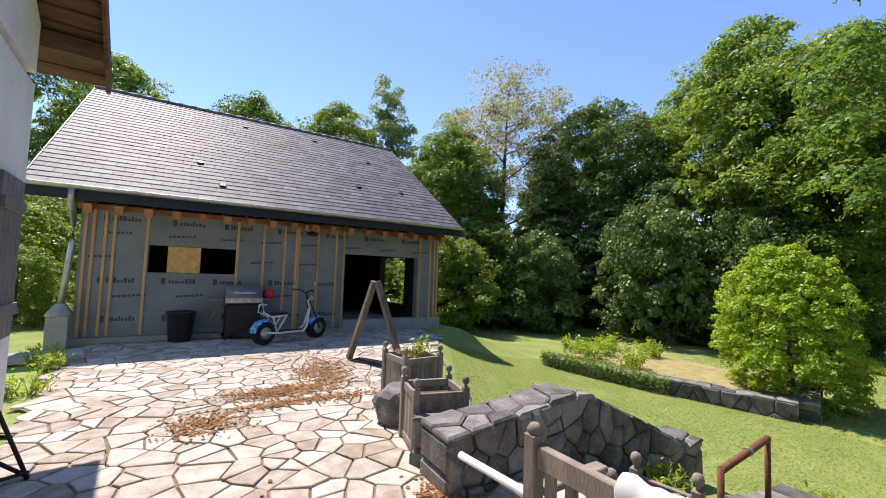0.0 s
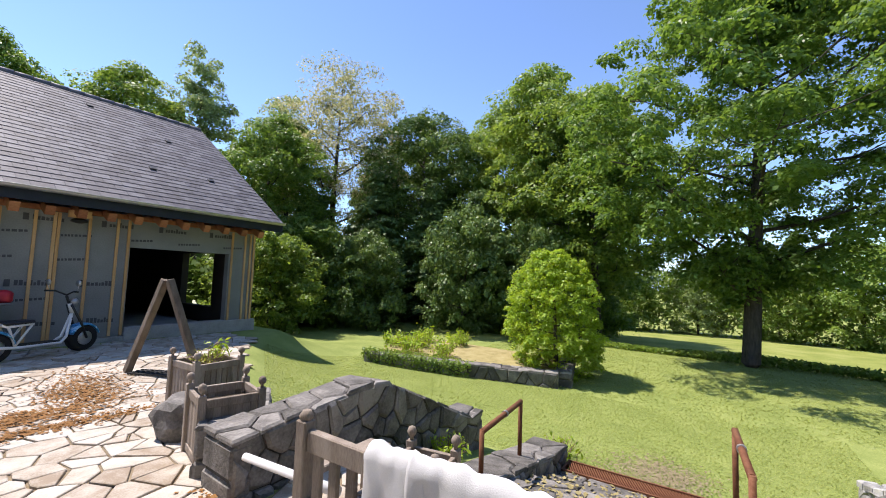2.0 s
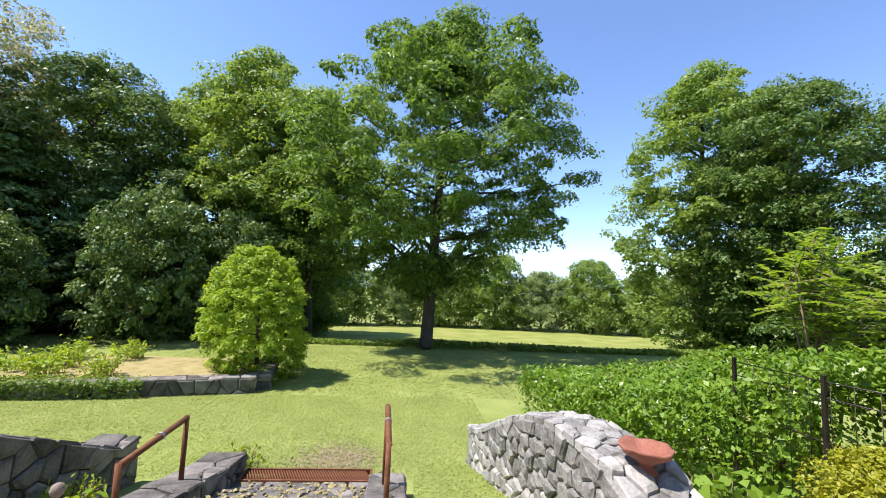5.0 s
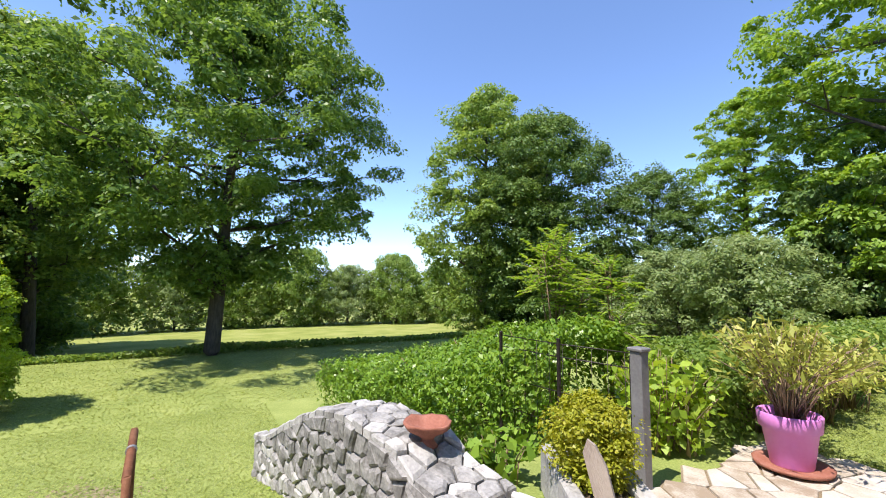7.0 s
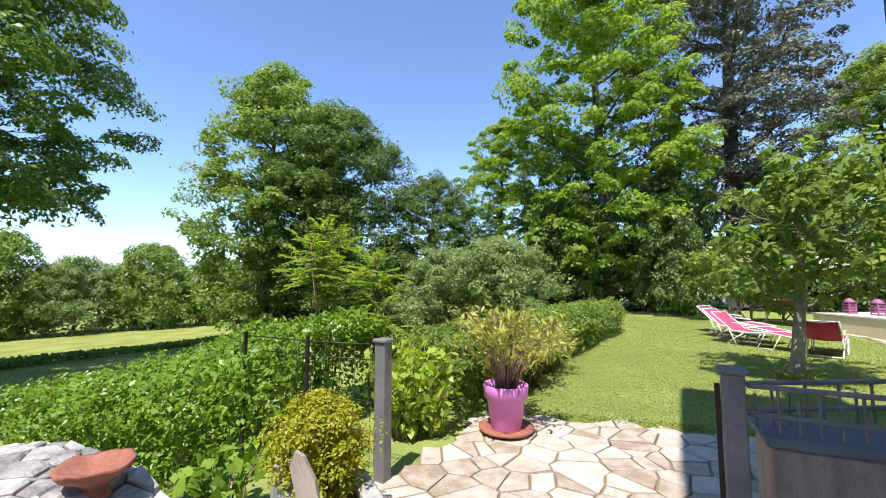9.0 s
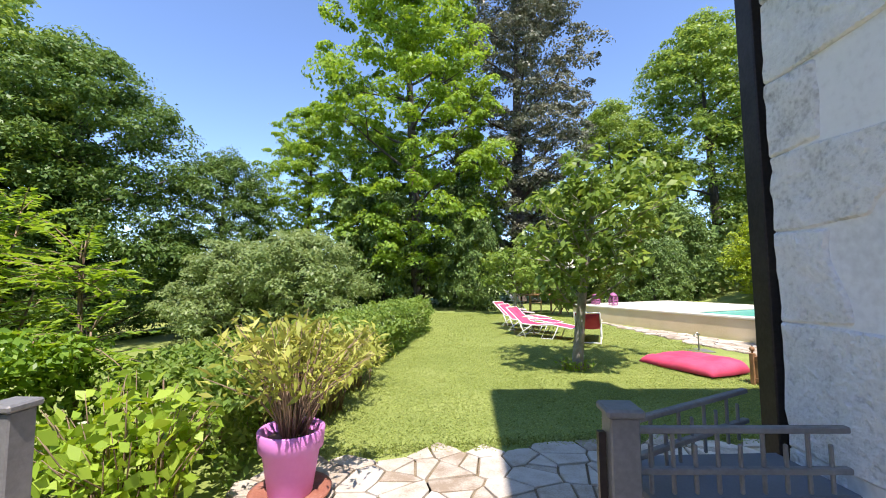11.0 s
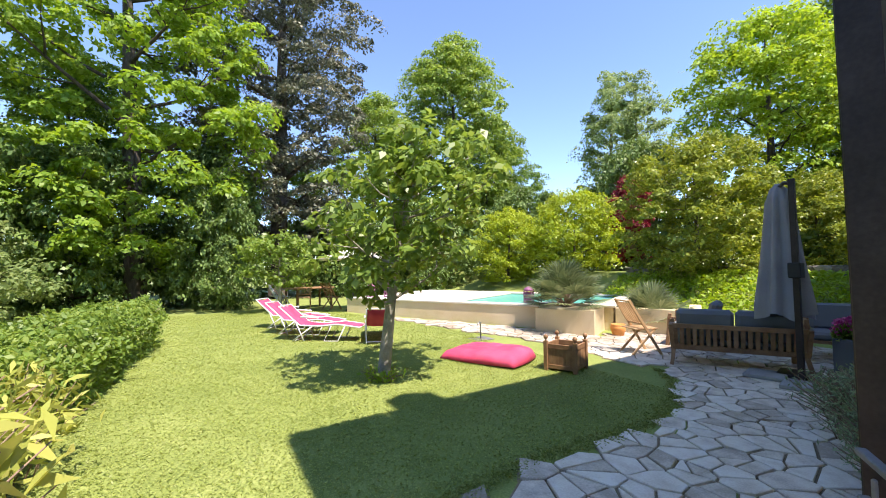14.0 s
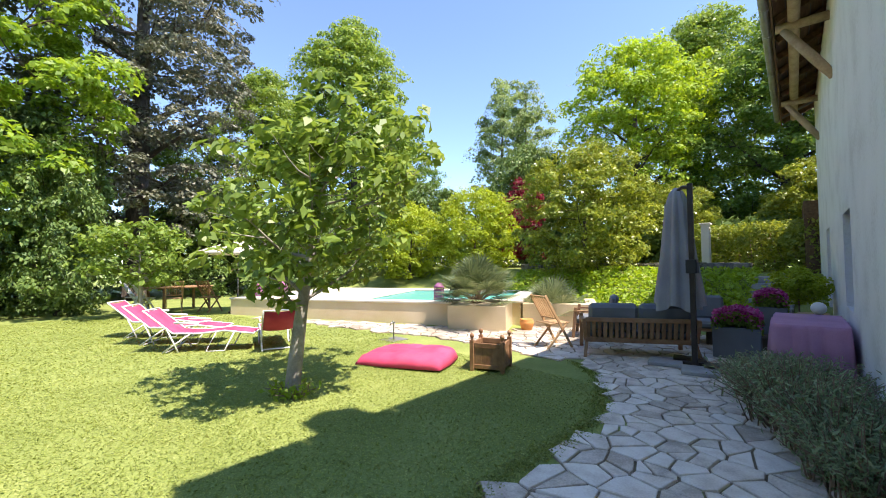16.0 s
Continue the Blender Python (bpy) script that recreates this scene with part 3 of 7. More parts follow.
plant_tree(T_OAK, "oak_tree", put_on(17.9, -0.35, 0, 20), "spreading dark green oak at the meadow's edge", "tree", "", (0.92, 0.92, 0.92))
WOOD = "edge of the wood"
for x, y, s, k, rz, nm, lab in (
        (-3.1, 32.7, 0.92, T_DEC, 10, "tree", "tall leafy tree behind the barn"), (2.6, 30.9, 0.92, T_DEC2, 80, "tree", "broad leafy tree behind the barn"),
        (9.7, 31.6, 0.96, T_DEC, 200, "tree", "tall leafy tree behind the barn"), (14.1, 30.0, 1.02, T_SLIM, 0, "ash_tree", "slender airy grey-green ash tree"),
        (19.1, 22.5, 1.02, T_BLOS, 40, "blossom_tree", "tall tree with cream fading blossom"), (19.3, 29.4, 0.95, T_SLIM, 120, "ash_tree", "slender airy grey-green ash tree"),
        (21.9, 16.4, 0.95, T_DENSE, 30, "tree", "tall dark green woodland tree"), (24.0, 9.9, 1.06, T_DEC, 150, "tree", "tall fresh green woodland tree"),
        (27.5, 8.0, 1.05, T_DEC2, 250, "tree", "tall fresh green woodland tree"), (22.5, 5.6, 0.9, T_HIGH, 300, "tree", "fresh green woodland tree with low limbs"),
        (28.0, 14.0, 1.0, T_DEC, 60, "tree", "tall dark green woodland tree"), (26.0, 22.0, 0.95, T_DENSE, 170, "tree", "tall dark green woodland tree"),
        (12.2, 20.6, 0.74, T_DEC2, 40, "tree", "olive green tree beside the barn"), (16.0, 23.0, 0.8, T_DEC, 310, "tree", "leafy tree beside the barn"), (8.0, 36.0, 0.85, T_DEC2, 270, "tree", "tall leafy tree behind the barn"), (-9.0, 30.0, 0.9, T_DEC2, 20, "tree", "tall leafy tree behind the barn"),
        (31.5, 8.5, 0.9, T_DEC, 20, "tree", "fresh green woodland tree"),
        (22.0, -15.3, 1.05, T_DEC, 100, "tree", "loose-crowned light green tree on the meadow"), (17.3, -17.2, 0.88, T_DENSE, 10, "tree", "dense dark green tree beyond the hedge"),
        (20.6, -17.0, 0.78, T_DENSE, 100, "tree", "dense dark green tree beyond the hedge"), (14.0, -20.5, 0.62, T_DENSE, 200, "tree", "dense dark green tree beyond the hedge"),
        (3.9, -21.2, 1.05, T_ASH, 0, "ash_tree", "tall bright green ash tree"), (-1.3, -24.3, 1.0, T_PINE, 0, "pine_tree", "tall dark blue-green pine with reddish trunk"),
        (11.0, -24.4, 0.72, T_ASH, 130, "ash_tree", "bright green ash tree at the garden's end"), (6.5, -25.5, 0.8, T_DEC2, 0, "tree", "leafy tree at the garden's end"),
        (-7.9, -29.0, 0.85, T_DEC, 20, "tree", "leafy tree behind the pool"), (-4.6, -31.5, 0.62, T_DEC2, 90, "tree", "dark leafy tree behind the pool"),
        (-14.7, -28.4, 1.12, T_DEC, 250, "tree", "tall chestnut green tree behind the pool"), (-19.5, -29.0, 0.85, T_DEC2, 50, "tree", "leafy tree behind the pool"),
        (-28.0, -25.5, 0.98, T_SLIM, 0, "ash_tree", "airy pale green tree behind the pool"), (-24.0, -20.0, 0.8, T_SLIM, 90, "ash_tree", "airy pale green tree behind the pool"),
        (-20.1, -11.0, 0.9, T_LIME, 0, "lime_tree", "bright yellow-green leafy tree on the bank"), (-20.5, -5.5, 0.82, T_DEC2, 200, "tree", "dark leafy tree beyond the house"),
        (-25.0, -9.0, 0.95, T_DEC, 20, "tree", "tall leafy tree on the bank"), (-23.0, 0.0, 0.95, T_DEC2, 20, "tree", "dark leafy tree beyond the house")):
    plant_tree(k, nm, put_on(x, y, 0, rz), lab, "tree", WOOD, (s, s, s))
for x, y, s, k, rz, nm, lab in (
        (18.1, 17.5, 1.08, T_DARK, 0, "conifer", "dark dense conifer in the wood's edge"), (19.6, 14.1, 0.95, T_DARK, 70, "conifer", "dark dense conifer in the wood's edge"),
        (20.2, 11.1, 1.0, T_DARK, 140, "conifer", "dark dense conifer in the wood's edge"), (17.0, 20.5, 0.9, T_DARK, 200, "conifer", "dark dense conifer in the wood's edge"),
        (22.5, 8.2, 0.85, T_DARK, 20, "conifer", "dark dense conifer in the wood's edge")):
    plant_tree(k, nm, put_on(x, y, 0, rz), lab, "conifer", WOOD, (s, s, s))
for x, y, s, k, rz, nm, lab in (
        (12.1, 4.3, 0.95, T_BUSH, 0, "round_bush", "round fresh green bush beside a stone bed"),
        (13.6, 17.5, 1.15, T_SHRUB, 0, "shrub", "fresh leafy shrub beside the barn"), (10.5, 15.5, 0.85, T_SHRUB, 100, "shrub", "fresh leafy shrub beside the barn"),
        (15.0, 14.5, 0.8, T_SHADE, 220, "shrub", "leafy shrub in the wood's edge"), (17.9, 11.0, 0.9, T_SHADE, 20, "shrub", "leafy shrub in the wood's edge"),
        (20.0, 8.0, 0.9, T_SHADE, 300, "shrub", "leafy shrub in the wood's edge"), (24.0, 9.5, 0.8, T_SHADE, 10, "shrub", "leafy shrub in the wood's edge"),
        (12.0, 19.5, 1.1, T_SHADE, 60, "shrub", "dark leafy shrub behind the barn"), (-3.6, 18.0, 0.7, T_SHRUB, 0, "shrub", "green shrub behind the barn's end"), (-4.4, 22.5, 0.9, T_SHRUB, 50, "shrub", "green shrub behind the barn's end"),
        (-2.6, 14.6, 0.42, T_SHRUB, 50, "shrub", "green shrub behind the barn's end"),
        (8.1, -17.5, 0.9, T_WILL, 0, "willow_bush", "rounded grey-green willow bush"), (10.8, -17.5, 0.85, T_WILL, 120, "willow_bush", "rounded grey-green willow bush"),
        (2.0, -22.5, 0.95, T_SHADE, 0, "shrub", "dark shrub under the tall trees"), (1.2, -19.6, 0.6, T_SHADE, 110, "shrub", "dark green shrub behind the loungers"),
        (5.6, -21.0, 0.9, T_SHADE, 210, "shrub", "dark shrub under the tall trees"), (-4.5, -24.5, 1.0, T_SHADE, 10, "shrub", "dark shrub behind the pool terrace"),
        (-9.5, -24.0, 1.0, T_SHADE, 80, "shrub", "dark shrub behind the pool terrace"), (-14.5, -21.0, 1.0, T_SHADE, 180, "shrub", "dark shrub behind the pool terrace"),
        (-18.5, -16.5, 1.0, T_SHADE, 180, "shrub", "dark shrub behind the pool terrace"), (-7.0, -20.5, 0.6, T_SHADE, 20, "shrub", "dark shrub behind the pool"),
        (-11.9, -15.2, 0.95, T_GOLD, 0, "golden_bush", "bright golden-green rounded bush"), (-10.4, -17.8, 0.9, T_GOLD, 90, "golden_bush", "bright golden-green rounded bush"),
        (-11.7, -10.0, 0.95, T_LAUREL, 0, "laurel_bush", "large glossy green laurel bush"),
        (-16.5, -8.5, 0.75, T_LAUREL, 0, "laurel_bush", "green bush on the bank"), (-17.5, -3.5, 0.9, T_LAUREL, 90, "laurel_bush", "dark green bush beyond the house")):
    zk = 1.0 if k is not T_SHADE else 1.0 + 0.6 * ((x * 7.3 + y * 3.1) % 1.0)
    plant_tree(k, nm, put_on(x, y, -0.05, rz), lab, "bush", "", (s, s, s * zk))
for x, y in ((-15.1, -14.7),):
    me = tree_meshes(31, 4.2, 1.3, 0.1, 20, 4000, 0.18, M["red_leaf"], M["bark"], 0.06, "round", 8, 0.4)
    plant_tree(me, "red_leaved_tree", put_on(x, y), "small crimson-leaved tree among green bushes", "tree")


def foliage_band(name, pts, width, h0, h1, n, leaf, mat, label, seed, wob=0.35):
    """A hedgerow far off: blades filling a long uneven body."""
    rng = np.random.default_rng(seed)
    P, Q = [], []
    pts = np.array(pts, float)
    seglen = np.linalg.norm(np.diff(pts, axis=0), axis=1)
    cum = np.concatenate([[0], np.cumsum(seglen)])
    s = rng.random(n) * cum[-1]
    i = np.clip(np.searchsorted(cum, s) - 1, 0, len(seglen) - 1)
    f = (s - cum[i]) / seglen[i]
    base = pts[i] + (pts[i + 1] - pts[i]) * f[:, None]
    across = (rng.random(n) - 0.5) * width
    up = rng.random(n) ** 0.7
    for k in range(n):
        x, y = base[k]
        d = pts[i[k] + 1] - pts[i[k]]
        d = d / np.linalg.norm(d)
        x, y = x - d[1] * across[k], y + d[0] * across[k]
        top = h0 + (h1 - h0) * (0.5 + 0.5 * noise.noise((x * wob, y * wob, seed))) * (1 - 0.5 * abs(across[k] / width * 2) ** 2)
        P.append((x, y, ground_z(x, y) + up[k] * top))
    Q = rng.normal(size=(n, 3)) * 0.6 + np.array((0, 0, 0.6))
    return tagged(linked(name, leaf_mesh(name, np.array(P), Q, leaf, mat, rng=rng)), label, "foliage", kind="stuff")


foliage_band("far_hedgerow", [(34, 30), (46, 5), (47, -12), (42, -30), (30, -45)], 6, 5.0, 7.2, 44000, 0.34, M["mid_leaf"], "dense green hedgerow beyond the meadow", 3, 0.14)
# Undergrowth in the dark leaf colour, with the shade under the trees painted in
foliage_band("woodland_undergrowth", [(9, 19), (19, 19), (24, 12), (27, 9), (34, 9)], 5, 1.5, 5.0, 26000, 0.38, M["dark_shaded_leaf"], "dark undergrowth below the woodland trees", 4)
foliage_band("rear_undergrowth", [(14, -23), (2, -27), (-12, -27), (-22, -20), (-25, -4), (-22, 6)], 5, 2.0, 5.5, 26000, 0.38, M["dark_shaded_leaf"], "dark undergrowth below the garden trees", 5)
foliage_band("far_woods", [(-14, 38), (0, 38), (14, 36), (30, 30)], 6, 4.0, 9.0, 16000, 0.5, M["mid_leaf"], "green woods behind the barn", 6)
foliage_band("tall_grass", [(19.0, 12), (18.7, -1), (18.5, -14), (15, -24)], 0.9, 0.12, 0.42, 22000, 0.13, M["mid_leaf"], "tall unmown grass along the meadow's edge", 7)
foliage_band("rear_hedge", [(-6, -23.5), (-12, -20.5), (-15.5, -15.5), (-16.5, -9), (-17, -3)], 2.2, 1.2, 2.6, 16000, 0.22, M["dark_shaded_leaf"], "dark green hedge closing the garden behind the bank", 9)
foliage_band("bank_groundcover", [(-9.6, -12), (-10.2, -8.5), (-10.2, -5.2)], 2.6, 0.12, 0.4, 9000, 0.12, M["bush_leaf"], "bright green ground cover on the bank", 8)

for k, (x, y, sc_) in enumerate(((44, 8, 1.3), (46, 2, 1.0), (47, -4, 1.25), (46, -9, 1.5), (45, -14, 1.1), (43, -19, 1.4), (41, -24, 1.2), (38, -29, 1.5), (34, -34, 1.4), (30, -38, 1.5), (43, 14, 1.2), (40, 20, 1.4))):
    plant_tree((T_SHRUB, T_WILL)[k % 3 == 1], "hedgerow_bush", put_on(x, y, 0, k * 53), "bushy green tree in the far hedgerow", "bush", "far hedgerow bushes", (sc_, sc_, sc_ * 1.2))


# far hills in haze
M["haze"] = ramp_mat("hazy_blue_hill", [(0.36, 0.45, 0.58), (0.42, 0.51, 0.64)], 0.002, 0.01, 1.0, 0)
hv, hf = [], []
for k in range(81):
    a = radians(-75 + 130 * k / 80)
    r = 2200
    h = 62 + 60 * (0.5 + 0.5 * noise.noise((k * 0.11, 2.0, 0))) + 12 * noise.noise((k * 0.5, 7.0, 0))
    for rr, z in ((r, -160), (r + 60, h), (r + 400, -160)):
        hv.append((math.cos(a) * rr, math.sin(a) * rr, z))
for k in range(80):
    for q in (0, 1):
        hf.append((k * 3 + q, k * 3 + 3 + q, k * 3 + 4 + q, k * 3 + 1 + q))
tagged(new("backdrop", mesh_from("backdrop", hv, hf, M["haze"], True)), "far blue hills in summer haze", "hills", kind="structure")

# ---- hedges ----
def hedge(name, path, width, height, n, leaf, mat, label, seed, base=0.0, shoots=0, shoot_h=0.2):
    """A clipped hedge: blades on a dense body that follows a path."""
    rng = np.random.default_rng(seed)
    path = np.array(path, float)
    seglen = np.linalg.norm(np.diff(path, axis=0), axis=1)
    cum = np.concatenate([[0], np.cumsum(seglen)])
    P, Q = [], []
    for _ in range(n):
        s = rng.random() * cum[-1]
        i = min(len(seglen) - 1, max(0, int(np.searchsorted(cum, s)) - 1))
        p = path[i] + (path[i + 1] - path[i]) * (s - cum[i]) / seglen[i]
        d = (path[i + 1] - path[i]) / seglen[i]
        nrm = np.array((-d[1], d[0]))
        a = rng.random() * math.pi
        bulge = 0.88 + 0.24 * noise.noise((s * 1.1, a * 1.2, seed)) + 0.10 * noise.noise((s * 4, a * 4, seed))
        rr = bulge * (0.75 + 0.25 * rng.random() ** 0.5) if rng.random() < 0.8 else rng.random() * 0.8
        c = math.copysign(abs(math.cos(a)) ** 0.6, math.cos(a)) * rr * width / 2
        if rng.random() < 0.45:
            h = rng.random() * height * 0.9
            c = math.copysign(width / 2 * rr, math.cos(a))
        else:
            h = (0.45 + 0.55 * math.sin(a) ** 0.5) * height * rr
        x, y = p + nrm * c
        P.append((x, y, ground_z(x, y) + base + max(0.03, h)))
        Q.append((nrm[0] * math.cos(a) + rng.normal() * 0.5, nrm[1] * math.cos(a) + rng.normal() * 0.5, math.sin(a) + rng.normal() * 0.5))
    for _ in range(shoots):
        s = rng.random() * cum[-1]
        i = min(len(seglen) - 1, max(0, int(np.searchsorted(cum, s)) - 1))
        p = path[i] + (path[i + 1] - path[i]) * (s - cum[i]) / seglen[i]
        d = (path[i + 1] - path[i]) / seglen[i]
        c = (rng.random() * 2 - 1) * 0.98
        out = np.array((-d[1], d[0])) * c
        top = height * (0.93 - 0.30 * abs(c) ** 3)
        top *= 0.9 + 0.22 * noise.noise((s * 1.1, c, seed))
        hgt = shoot_h * (0.4 + rng.random())
        tip = out * 0.15 + rng.normal(size=2) * 0.06
        for k in range(13):
            f = k / 12
            x, y = p + out * width / 2 + tip * f
            a = k * 2.4
            P.append((x + math.cos(a) * leaf * 0.4 * (1 - f * 0.6), y + math.sin(a) * leaf * 0.4 * (1 - f * 0.6), ground_z(x, y) + base + top - 0.1 + hgt * f))
            Q.append((math.cos(a) * 0.8 + rng.normal() * 0.3, math.sin(a) * 0.8 + rng.normal() * 0.3, 0.7))
    t = thing(name, Matrix.Identity(4), label, "hedge")
    linked("foliage", leaf_mesh("foliage", np.array(P), np.array(Q), leaf, mat, rng=rng), t)
    bm = B()
    for k in range(int(cum[-1] / 0.35)):
        s = (k + 0.5) * 0.35
        i = min(len(seglen) - 1, max(0, int(np.searchsorted(cum, s)) - 1))
        p = path[i] + (path[i + 1] - path[i]) * (s - cum[i]) / seglen[i]
        z = ground_z(*p)
        for q in range(2):
            o = rng.normal(size=2) * width * 0.12
            tube(bm, [(p[0], p[1], z - 0.05), (p[0] + o[0], p[1] + o[1], z + height * 0.45), (p[0] + o[0] * 2, p[1] + o[1] * 2, z + height * 0.8)], [0.018, 0.012, 0.005], 5)
    part("stem_tangle", bm, M["twig"], t)["kind"] = "stuff"
    return t


hedge("privet_hedge", [(8.9, -2.75), (6.0, -3.3), (4.1, -3.6)], 2.0, 1.25, 26000, 0.065, M["privet"], "glossy fresh green privet hedge beside the steps", 41, shoots=1500, shoot_h=0.2)
hedge("garden_hedge", [(3.75, -4.4), (3.6, -8.0), (3.1, -13.3)], 1.35, 0.98, 32000, 0.07, M["mid_leaf"], "clipped green hedge along the pool lawn", 42, shoots=1500, shoot_h=0.12)
hedge("bank_hedge", [(-13.4, -3.0), (-14.2, -5.0), (-15.4, -7.4)], 1.6, 1.7, 12000, 0.11, M["laurel_leaf"], "clipped yellow-green hedge on the bank", 43)


# ---- barn ----
BY, BX0, BX1 = 11.2, -1.0, 7.15
EY, EZ, RY, RZ = 10.62, 2.96, 15.9, 6.57
RX0, RX1 = -1.75, 7.55
barn = thing("barn", pose(3, 14, 0), "unfinished timber barn wrapped in grey membrane under a slate roof", "barn")


def child(ob, parent):
    ob.parent = parent
    ob.matrix_parent_inverse = parent.matrix_basis.inverted()
    return ob


for x0, x1, z0, z1 in ((BX0, 0.095, 0.12, 2.75), (1.72, 4.27, 0.12, 2.75), (6.436, BX1, 0.12, 2.75), (0.095, 1.72, 0.12, 1.40), (0.095, 1.72, 1.97, 2.75), (4.27, 6.436, 2.02, 2.75)):
    bm = B()
    box(bm, x0, BY, z0, x1, BY + 0.2, z1)
    child(part("front_wall", bm, M["membrane"]), barn)
# Side walls wear the shade of the barn's inside as their colour
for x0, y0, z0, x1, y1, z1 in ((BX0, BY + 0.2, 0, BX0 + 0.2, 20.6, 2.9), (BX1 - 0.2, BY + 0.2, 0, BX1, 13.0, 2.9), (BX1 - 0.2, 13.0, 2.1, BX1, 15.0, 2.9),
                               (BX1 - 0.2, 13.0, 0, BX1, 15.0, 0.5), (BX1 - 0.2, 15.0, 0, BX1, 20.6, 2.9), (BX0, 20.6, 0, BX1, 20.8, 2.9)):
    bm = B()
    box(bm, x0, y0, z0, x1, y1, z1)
    child(part("side_wall", bm, M["room_shade"]), barn)
for gxx in (BX0, BX1 - 0.2):
    bm = B()
    vs = [bm.verts.new(p) for p in ((gxx, 11.2, 2.9), (gxx, 20.7, 2.9), (gxx, RY, RZ - 0.25), (gxx + 0.2, 11.2, 2.9), (gxx + 0.2, 20.7, 2.9), (gxx + 0.2, RY, RZ - 0.25))]
    for f in ((0, 1, 2), (3, 5, 4), (0, 3, 4, 1), (1, 4, 5, 2), (2, 5, 3, 0)):
        bm.faces.new([vs[i] for i in f])
    child(part("gable", bm, M["membrane"]), barn)
bm = B()
box(bm, BX0 - 0.1, BY - 0.06, -0.4, 4.27, BY + 0.22, 0.11, bev=0.01)
box(bm, 4.27, BY - 0.07, -0.9, BX1 + 0.08, BY + 0.22, 0.30, bev=0.01)
box(bm, BX0, BY + 0.22, -0.4, BX1, 20.8, 0.03)
child(part("plinth", bm, M["concrete"]), barn)
slope = Vector((0, RY - EY, RZ - EZ))
SL = slope.length
sd = slope.normalized()
bm = B()
for side in (1, -1):
    a = Vector((0, RY, RZ))
    lo = Vector((0, RY - side * (RY - EY), EZ))
    vs = [(RX0, lo.y, lo.z - 0.10), (RX1, lo.y, lo.z - 0.10), (RX1, a.y, a.z - 0.10), (RX0, a.y, a.z - 0.10), (RX0, lo.y, lo.z - 0.02), (RX1, lo.y, lo.z - 0.02), (RX1, a.y, a.z - 0.02), (RX0, a.y, a.z - 0.02)]
    v = [bm.verts.new(p) for p in vs]
    for f in ((0, 1, 2, 3), (4, 5, 6, 7), (0, 1, 5, 4), (1, 2, 6, 5), (2, 3, 7, 6), (3, 0, 4, 7)):
        bm.faces.new([v[i] for i in f])
roof = child(part("roof", bm, M["fascia"]), barn)
bm = B()
box(bm, RX0, EY - 0.03, EZ - 0.26, RX1, EY, EZ + 0.0)
child(part("fascia", bm, M["fascia"]), barn)
# rafters, battens, gutter
bm = B()
beam(bm, (BX0 - 0.05, BY - 0.06, 2.66), (BX1, BY - 0.06, 2.66), 0.10, 0.10)
child(part("wall_plate", bm, M["rafter"]), barn)
bm = B()
box(bm, -0.07, EY + 0.05 - BY, -0.09, 0.07, 0.25, 0.09, bev=0.005)
me_r = bpy.data.meshes.new("rafter")
bm.to_mesh(me_r)
bm.free()
me_r.materials.append(M["rafter"])
n = 18
for i in range(n):
    r = linked("rafter", me_r)
    r.matrix_basis = pose(BX0 + 0.15 + (BX1 - BX0 - 0.3) * i / (n - 1), BY, 2.79, 24)
    child(r, barn)
for x in (-0.92, -0.62, -0.48, 0.05, 1.73, 2.28, 2.75, 3.02, 3.08, 3.55, 4.02, 4.22, 6.50, 6.85, 7.1, 7.0, -0.8):
    bm = B()
    lean = 0.0
    beam(bm, (x, BY - 0.018, 0.13), (x + lean, BY - 0.018, 2.6), 0.05, 0.03, (0, 1, 0), 0.002)
    child(part("batten", bm, M["lath"]), barn)
bm = B()
N_ = 10
prof = [(math.cos(math.pi + k * math.pi / N_) * 0.07, math.sin(math.pi + k * math.pi / N_) * 0.07) for k in range(N_ + 1)]
rings = []
for x in (RX0, RX1):
    rings.append([bm.verts.new((x, EY - 0.105 + py, EZ - 0.015 + pz)) for py, pz in prof] + [bm.verts.new((x, EY - 0.105 + py * 0.93, EZ - 0.012 + pz * 0.93)) for py, pz in reversed(prof)])
k2 = len(rings[0])
for k in range(k2):
    bm.faces.new((rings[0][k], rings[0][(k + 1) % k2], rings[1][(k + 1) % k2], rings[1][k]))
for r in rings:
    bm.faces.new(r)
child(part("gutter", bm, M["zinc"]), barn)
bm = B()
tube(bm, [(-1.05, EY - 0.1, EZ - 0.06), (-1.05, EY - 0.1, EZ - 0.25), (-1.08, BY - 0.12, EZ - 0.6), (-1.08, BY - 0.12, 1.9), (-1.12, 10.85, 0.72)], [0.05] * 5, 10)
child(part("downpipe", bm, M["zinc"]), barn)
